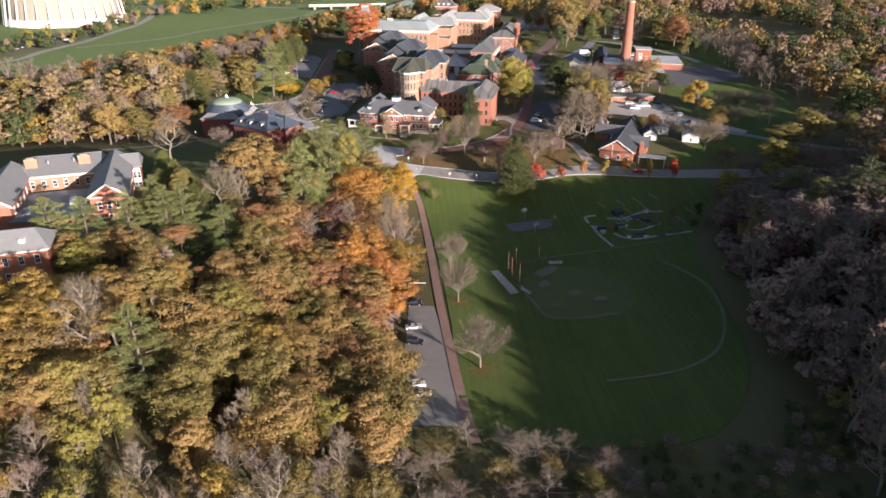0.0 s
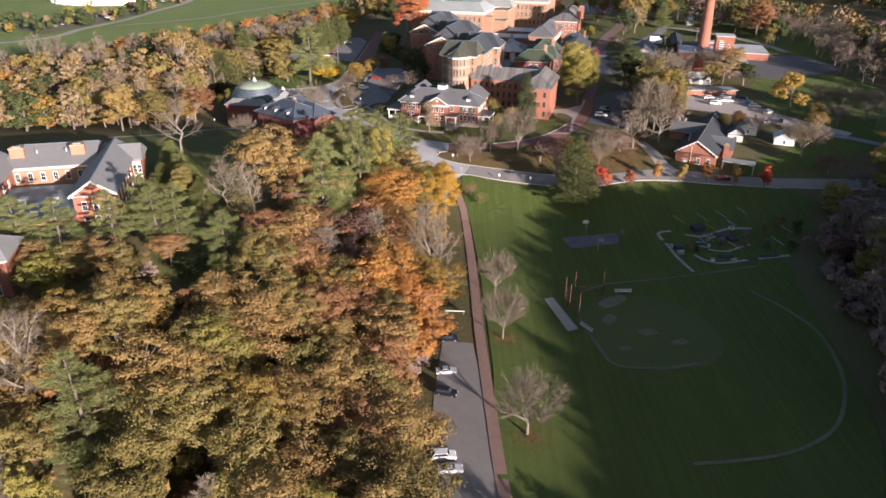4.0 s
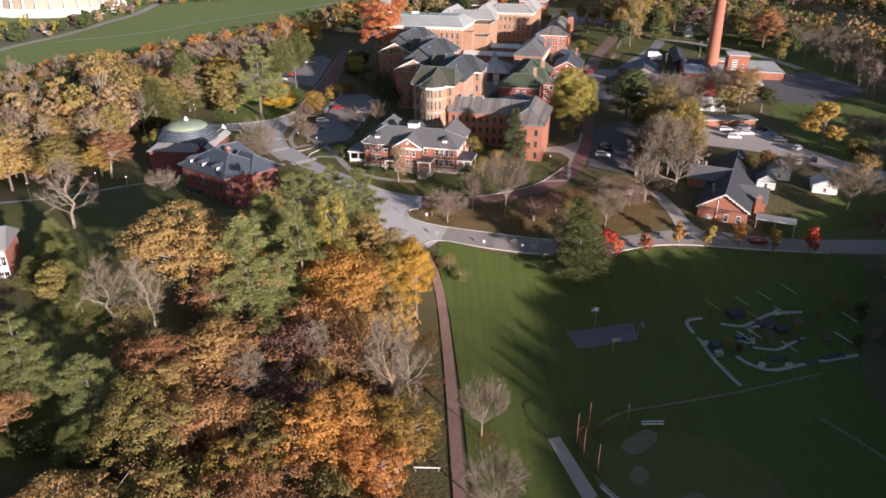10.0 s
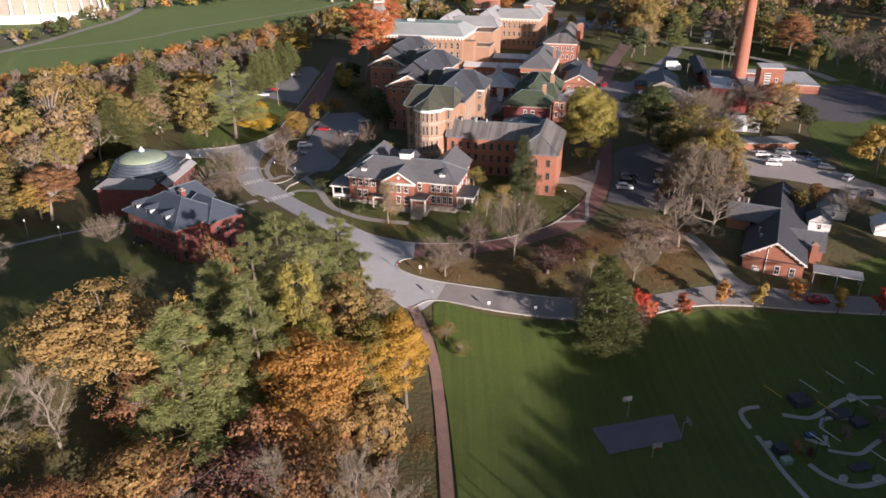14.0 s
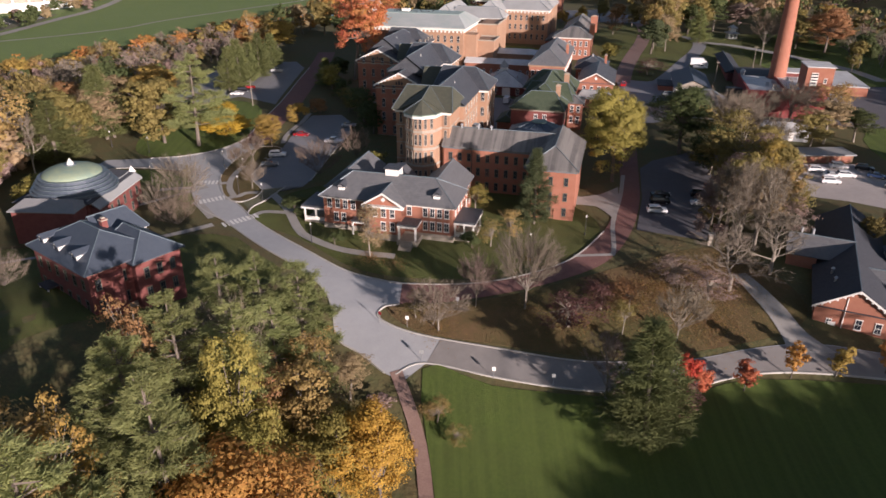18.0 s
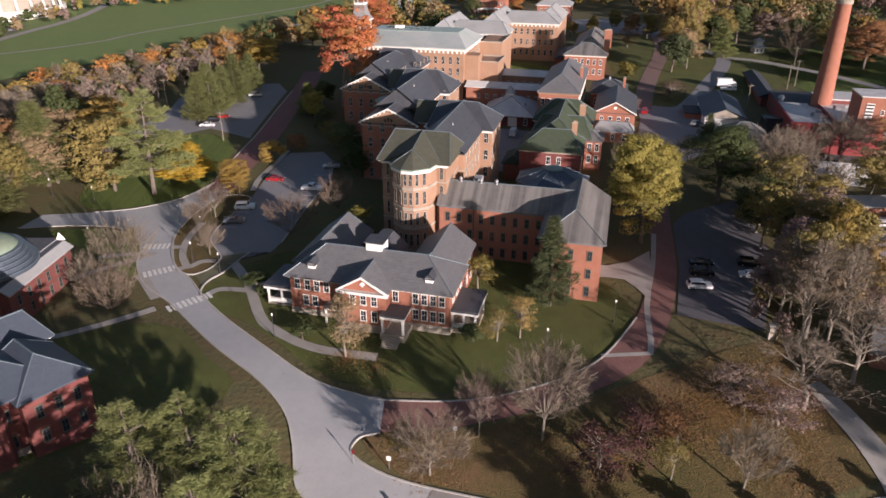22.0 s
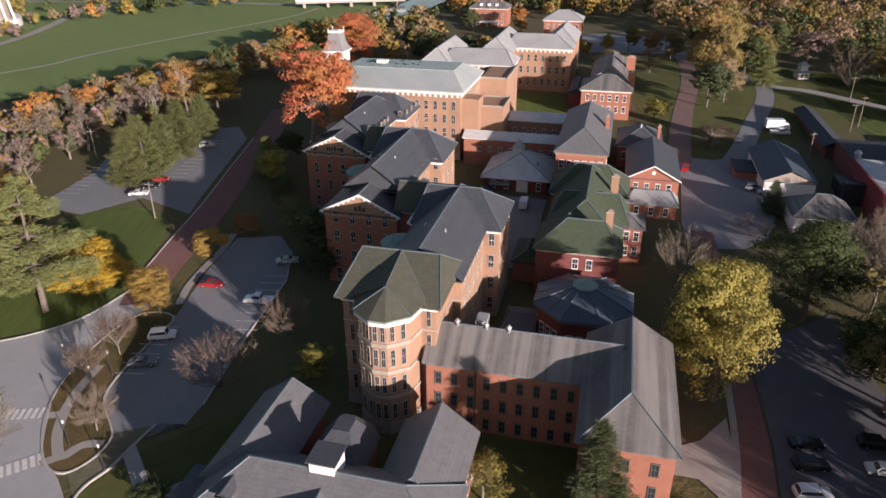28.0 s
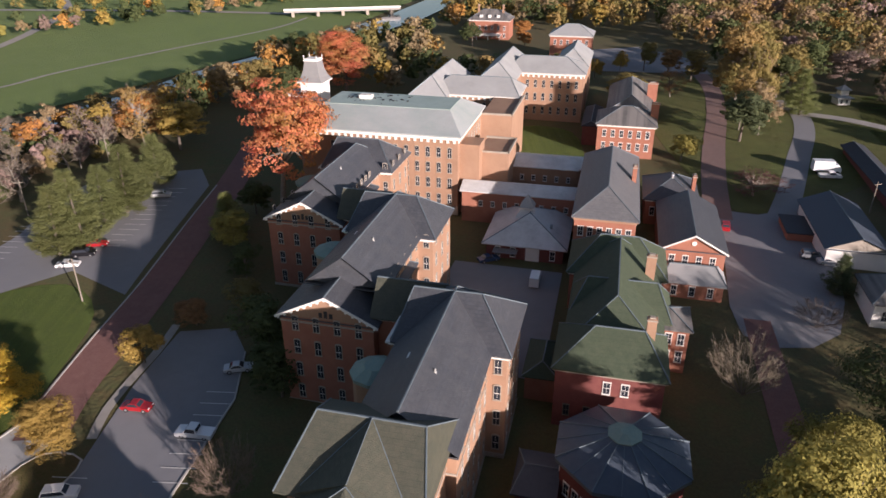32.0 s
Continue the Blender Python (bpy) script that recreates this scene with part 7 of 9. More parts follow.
NUM = {"bush": 3, "oval": 3, "broad": 6, "flame": 3, "near_oak": 4, "great": 2, "shrub": 4, "oak": 6, "far": 4, "thin": 4, "pine": 4, "spruce": 3, "bare": 5, "brush": 5}
KIND = {"bush": ("bare_shrub", "shrub"), "oval": ("bare_tree", "tree"), "broad": ("maple_tree", "tree"), "flame": ("young_tree", "tree"), "great": ("maple_tree", "tree"), "shrub": ("shrub", "shrub"), "oak": ("oak_tree", "tree"), "near_oak": ("oak_tree", "tree"), "brush": ("brushwood_tree", "tree"), "far": ("woodland_tree", "tree"), "thin": ("ash_tree", "tree"), "pine": ("pine_tree", "pine"), "spruce": ("conifer", "conifer"), "bare": ("bare_tree", "tree")}
WORDS = {"maroon": "dark maroon", "rust": "rust-brown autumn", "gold": "golden autumn", "orange": "bright orange autumn", "yellow": "clear yellow autumn", "olive": "olive-green", "brown": "copper-brown autumn", "green": "dark green leafy",
         "pine": "grey-green long-needled", "conifer": "olive-green needled", "amber": "amber-yellow autumn", "spruce": "dark green needled", "red": "red autumn", "scarlet": "scarlet autumn", "lime": "yellow-green turning", "redmix": "flame red and orange", "twig": "bare grey", "twig_brown": "bare brown", "twig_russet": "bare russet", "fir": "mid-green feathery", "umber": "dark brown autumn", "hay": "pale tan autumn"}
TINTED, WIDE = {}, {}


def tree(x, y, shape, colour, h, w=1.0, where="on the wooded hillside", group="", pick=None):
    """A tree of a shape and leaf colour, h metres high; w widens its crown."""
    i = R.randrange(NUM[shape]) if pick is None else pick
    crown, trunk, h0 = SHAPES[shape, i]
    key = (shape, i, colour)
    if key not in TINTED:
        me = crown.copy()
        me.materials[0] = M[colour if colour.startswith("twig") else "leaf_" + colour]
        TINTED[key] = me
    name, cat = KIND[shape]
    e = new(name)
    if key not in WIDE:
        co = np.empty(3 * len(crown.vertices))
        crown.vertices.foreach_get("co", co)
        co = co.reshape(-1, 3)
        WIDE[key] = 2 * float(np.percentile(np.abs(co[:, :2]), 97)), float(np.percentile(co[:, 2], 99.3))
    s = h / WIDE[key][1]
    w = w / (WIDE[key][0] * s) if w > 3 else w * h / h0 / s
    e.matrix_basis = pose(x, y, ground_z(x, y), R.uniform(-3, 3), R.uniform(-3, 3), R.uniform(0, 360)) @ Matrix.Diagonal((s * w, s * w, s, 1))
    what = {"pine": "pine", "spruce": "conifer", "bare": "leafless tree", "brush": "leafless tree", "shrub": "shrub", "bush": "leafless shrub", "oval": "round leafless tree"}.get(shape, "tree")
    tagged(e, f"{WORDS[colour]} {what} standing {where}", cat, group)
    part("trunk", trunk, None, e)
    part("crown", TINTED[key], None, e)
    return e


def inside(x, y, poly):
    hit = False
    for (x0, y0), (x1, y1) in zip(poly, poly[1:] + poly[:1]):
        if (y0 > y) != (y1 > y) and x < (x1 - x0) * (y - y0) / (y1 - y0) + x0:
            hit = not hit
    return hit


def spots(poly, gap, jitter=0.38):
    xs, ys = [p[0] for p in poly], [p[1] for p in poly]
    out = []
    j = 0
    y = min(ys)
    while y < max(ys):
        x = min(xs) + (gap / 2 if j % 2 else 0)
        while x < max(xs):
            px, py = x + R.uniform(-jitter, jitter) * gap, y + R.uniform(-jitter, jitter) * gap
            if inside(px, py, poly):
                out.append((px, py))
            x += gap
        y += gap * 0.87
        j += 1
    return out


def pick_by(weights):
    r = R.random() * sum(w for _, w in weights)
    for v, w in weights:
        r -= w
        if r <= 0:
            return v
    return weights[-1][0]


# hillside wood between the lane and the residence
for x, y in spots([(-8, 36), (-47, 41), (-50, 38), (-60, 22), (-72, 12), (-110, 2), (-112, -20), (-8.5, -20), (-9, 30)], 8.0):
    if math.hypot(x + 54, y + 9) < 8 or (x < -40 - (y - 24) * 0.2 and y > 24):
        continue
    if y > 12:
        c = pick_by([("orange", 3.5 if x > -24 else 0.6), ("brown", 5.5), ("rust", 3), ("gold", 1.3), ("olive", 2.0), ("bare", 0.5)])
    elif x < -72:
        c = pick_by([("gold", 3), ("yellow", 2), ("brown", 2), ("olive", 1.5)])
    else:
        c = pick_by([("brown", 6), ("gold", 0.5), ("olive", 5), ("rust", 1.2), ("lime", 1.2), ("bare", 0.3)] if x > -52 else [("olive", 5), ("lime", 4), ("gold", 2), ("brown", 1.5), ("bare", 0.6)])
    if c == "bare":
        tree(x, y, "bare", "twig", R.uniform(16, 20), R.uniform(8, 11), group="hillside wood")
    else:
        tree(x, y, "near_oak", c, R.uniform(12, 15.5), R.uniform(10.5, 14.5), group="hillside wood")
# foot of the slope below the car park
for x, y in spots([(-112, -18), (-8, -12), (10, -12), (30, -18), (34, -32), (20, -52), (-112, -52)], 6.8):
    if math.hypot(x + 54, y + 9) < 9:
        continue
    c = pick_by([("bare", 5 if x > -50 else 2.2), ("brown", 1.5 if x < -15 else 0.5), ("olive", 1.6), ("gold", 1.0 if x < -30 else 0.1), ("lime", 1.2 if x < -50 else 0.1)])
    if c == "bare":
        tree(x, y, "bare" if y > -40 and x > -70 else "brush", pick_by([("twig", 3), ("twig_brown", 1)]), R.uniform(10, 15) * (1 if x < -12 else 0.42), R.uniform(5, 8), "at the foot of the slope", "lower wood")
    else:
        tree(x, y, pick_by([("oak", 1), ("thin", 2)]), c, R.uniform(9, 14) * (1 if x < -12 else 0.42), R.uniform(5, 8), "at the foot of the slope", "lower wood")
# shrubs and rough growth below the field
for x, y in spots([(30, -17), (58, -15), (76, -4), (84, -40), (28, -44)], 4.2):
    tree(x, y, "shrub", pick_by([("olive", 3), ("green", 4), ("umber", 2.5)]), R.uniform(1.6, 3.6), 1.4, "in rough growth below the field", "rough growth")
# shaded wood on the far side of the field
def canopy(x, y):
    """How far the tree tops reach above the ground on the wooded hill, which rises evenly away from the field; set to
    shape the shadow on the grass.
    """
    return min(0.297 * (x - 14), 5.3 + 0.232 * (122 - y)) - ground_z(x, y)


for x, y in spots([(76, 2), (79, 30), (85, 62), (97, 92), (114, 112), (150, 112), (160, 60), (150, -62), (76, -62), (72, -24)], 7.6):
    c = pick_by([("bare", 7), ("umber", 5), ("maroon", 1.5), ("olive", 0.8)])
    hill = max(7, min(R.uniform(12, 21), canopy(x, y) + R.uniform(-1.5, 0.3)))
    if c == "bare":
        tree(x, y, "brush", "twig_brown", hill * 1.13, R.uniform(7, 10), "in the shaded wood beside the field", "shaded wood")
    else:
        tree(x, y, "far", c, hill * 0.87, R.uniform(7, 11), "in the shaded wood beside the field", "shaded wood")
# riverside woods
river_mix = [("orange", 0.3), ("brown", 1.8), ("olive", 4.2), ("gold", 1.2), ("green", 2.6), ("hay", 4.0), ("bare", 5.0), ("rust", 0.5)]
bank_mix = [("orange", 3.5), ("gold", 3.5), ("hay", 1.5), ("olive", 1.5), ("brown", 1.2), ("bare", 1.2)]
for x, y in spots([(-112, 145), (-108, 170), (-104, 200), (-94, 230), (-96, 262), (-98, 320), (-84, 342), (-74, 370), (-60, 428), (-82, 444), (-116, 385), (-146, 330), (-192, 272), (-225, 215), (-160, 120)], 9.8):
    low = x - 0.62 * (y - 360) < -92
    c = pick_by(bank_mix if low and y > 285 else [("bare", 16), ("gold", 0.7), ("orange", 0.4), ("olive", 1)] if y > 265 and x < -86 else river_mix)
    if low and y > 300 and R.random() < 0.35:
        continue
    if c == "bare":
        tree(x, y, "brush", pick_by([("twig", 3), ("twig_brown", 1)]), R.uniform(12, 18) * (0.65 if x < -86 and y > 265 else 1), R.uniform(7, 10), "in the riverside wood", "riverside wood")
    elif low:
        tree(x, y, "far", c, R.uniform(7.5, 11), R.uniform(7, 10), "low on the river bank", "riverside wood")
    else:
        tree(x, y, "far" if x < -125 else pick_by([("thin", 1), ("broad", 1), ("far", 1)]), c, R.uniform(10, 18), R.uniform(9, 13.5), "in the riverside wood", "riverside wood")


for x, y in spots([(176, 352), (186, 300), (178, 262), (176, 232), (196, 214), (222, 214), (232, 262), (224, 320), (214, 360)], 9.0):
    tree(x, y, "brush", pick_by([("twig", 3), ("twig_brown", 2)]), R.uniform(9, 14), R.uniform(7, 10), "in the thicket beyond the plant", "rear thicket")


def far_woods(name, poly, gap, mix, lo, hi, label, clear=lambda x, y: False, reach=None):
    """Distant woodland as one mesh of many crowns."""
    C, Nn, Mi = [], [], []
    sets = [broad_crown(40, 8, 0.36, 0.38, 0.56, lump=1.25) for _ in range(4)]
    names = [k for k, _ in mix]
    for x, y in spots(poly, gap):
        if clear(x, y):
            continue
        p, nm, _ = sets[R.randrange(4)]
        s = (R.uniform(lo, hi) + (max(8, reach(x, y)) if reach else 0)) / 15.0
        a = R.uniform(0, 6.28)
        rot = np.array([[math.cos(a), -math.sin(a), 0], [math.sin(a), math.cos(a), 0], [0, 0, 1]])
        C.append(p @ rot.T * s + [x, y, ground_z(x, y)])
        Nn.append(nm @ rot.T)
        Mi.append(np.full(len(p), names.index(pick_by(mix))))
    me = quads_mesh(name, np.concatenate(C), np.concatenate(Nn), 0.8, M["leaf_" + names[0]])
    for k in names[1:]:
        me.materials.append(M["leaf_" + k])
    me.polygons.foreach_set("material_index", np.concatenate(Mi))
    return tagged(part(name, me, None), label, "woods", kind="stuff")


far_woods("far_woods", [(128, 418), (150, 425), (176, 396), (215, 345), (205, 300), (196, 262), (180, 150), (150, 130), (240, 60), (420, 200), (560, 500), (420, 800), (140, 800), (122, 480)], 14.0,
          [("hay", 3), ("umber", 2.2), ("olive", 2.5), ("brown", 1.2), ("green", 3), ("gold", 0.3)], 12, 20, "distant autumn woods on the hill", lambda x, y: 225 < x < 300 and 330 < y < 520)
far_woods("far_woods", [(-66, 425), (-20, 420), (-10, 405), (20, 412), (60, 425), (100, 435), (106, 470), (118, 520), (128, 700), (-40, 700), (-75, 560), (-84, 470)], 12.5,
          [("olive", 3), ("brown", 2), ("green", 2.5), ("hay", 2.5), ("orange", 0.8), ("gold", 2)], 11, 18, "distant woods behind the hospital", lambda x, y: (4 < x < 126 and 425 < y < 548) or (y > 470 and x < 10 and (x + 30) * 0.4 + 520 < y))
# woods out of view, added only to block the low sun over the field
far_woods("hill_woods", [(80, -58), (150, -58), (165, -20), (185, -60), (185, -190), (84, -190), (78, -100)], 7.0, [("umber", 4), ("maroon", 1), ("hay", 1)], -0.8, 0.6, "unseen dark woods added on the hill to shade the field", reach=canopy)
far_woods("wood_undergrowth", [(-8, 44), (-7, 94), (-18, 98), (-22, 80), (-27, 60), (-46, 50), (-48, 36), (-58, 20), (-72, 12), (-110, 2), (-112, -20), (-9, -18), (-10, 30)], 4.8, [("brown", 4), ("rust", 2.5), ("umber", 3), ("olive", 1.5)], 3.5, 8.5, "brown undergrowth in the hillside wood", lambda x, y: math.hypot(x + 54, y + 9) < 7)
# filler under the crowns that stops sunlight leaking through the trunk gaps
far_woods("undergrowth", [(77, -20), (79, 30), (86, 64), (98, 94), (112, 110), (140, 108), (140, -60), (78, -60)], 5.4, [("umber", 4), ("maroon", 1), ("olive", 1)], 3.5, 6.5, "low brown undergrowth added to block sun under the shaded wood")
far_woods("far_woods", [(-330, 560), (-230, 560), (-110, 690), (-40, 900), (-300, 900), (-700, 700), (-560, 420)], 24,
          [("green", 3), ("olive", 2), ("gold", 1.5), ("orange", 1)], 8, 15, "distant park trees beyond the meadow", lambda x, y: math.hypot(x + 292, y - 520) < 75 or R.random() < 0.35)
far_woods("bank_trees", [(-330, 198), (-225, 262), (-165, 326), (-132, 366), (-98, 424), (-82, 462), (-56, 510), (-34, 560), (-26, 556), (-46, 505), (-70, 455), (-86, 418), (-120, 358), (-152, 318), (-215, 250), (-320, 182)], 9.0,
          [("orange", 2.2), ("brown", 2), ("hay", 2.5), ("olive", 2), ("gold", 1.6)], 4, 9, "autumn trees lining the river bank", lambda x, y: R.random() < 0.5)
far_woods("riverside_undergrowth", [(-112, 148), (-108, 170), (-106, 200), (-100, 230), (-100, 262), (-102, 320), (-88, 342), (-82, 370), (-116, 385), (-146, 330), (-192, 272), (-225, 215), (-160, 120)], 6.0, [("olive", 3), ("umber", 3), ("hay", 1.5), ("green", 2)], 4.0, 8.0, "brushy undergrowth in the riverside wood")
far_woods("meadow_bushes", [(-330, 330), (-262, 350), (-236, 400), (-228, 470), (-236, 560), (-180, 640), (-120, 680), (-118, 694), (-190, 655), (-252, 570), (-250, 480), (-262, 430), (-330, 400)], 11.0,
          [("green", 2.5), ("lime", 1.5), ("gold", 1), ("hay", 2.5), ("umber", 1.5)], 5, 13, "trees and bushes between meadow and road", lambda x, y: R.random() < 0.35)

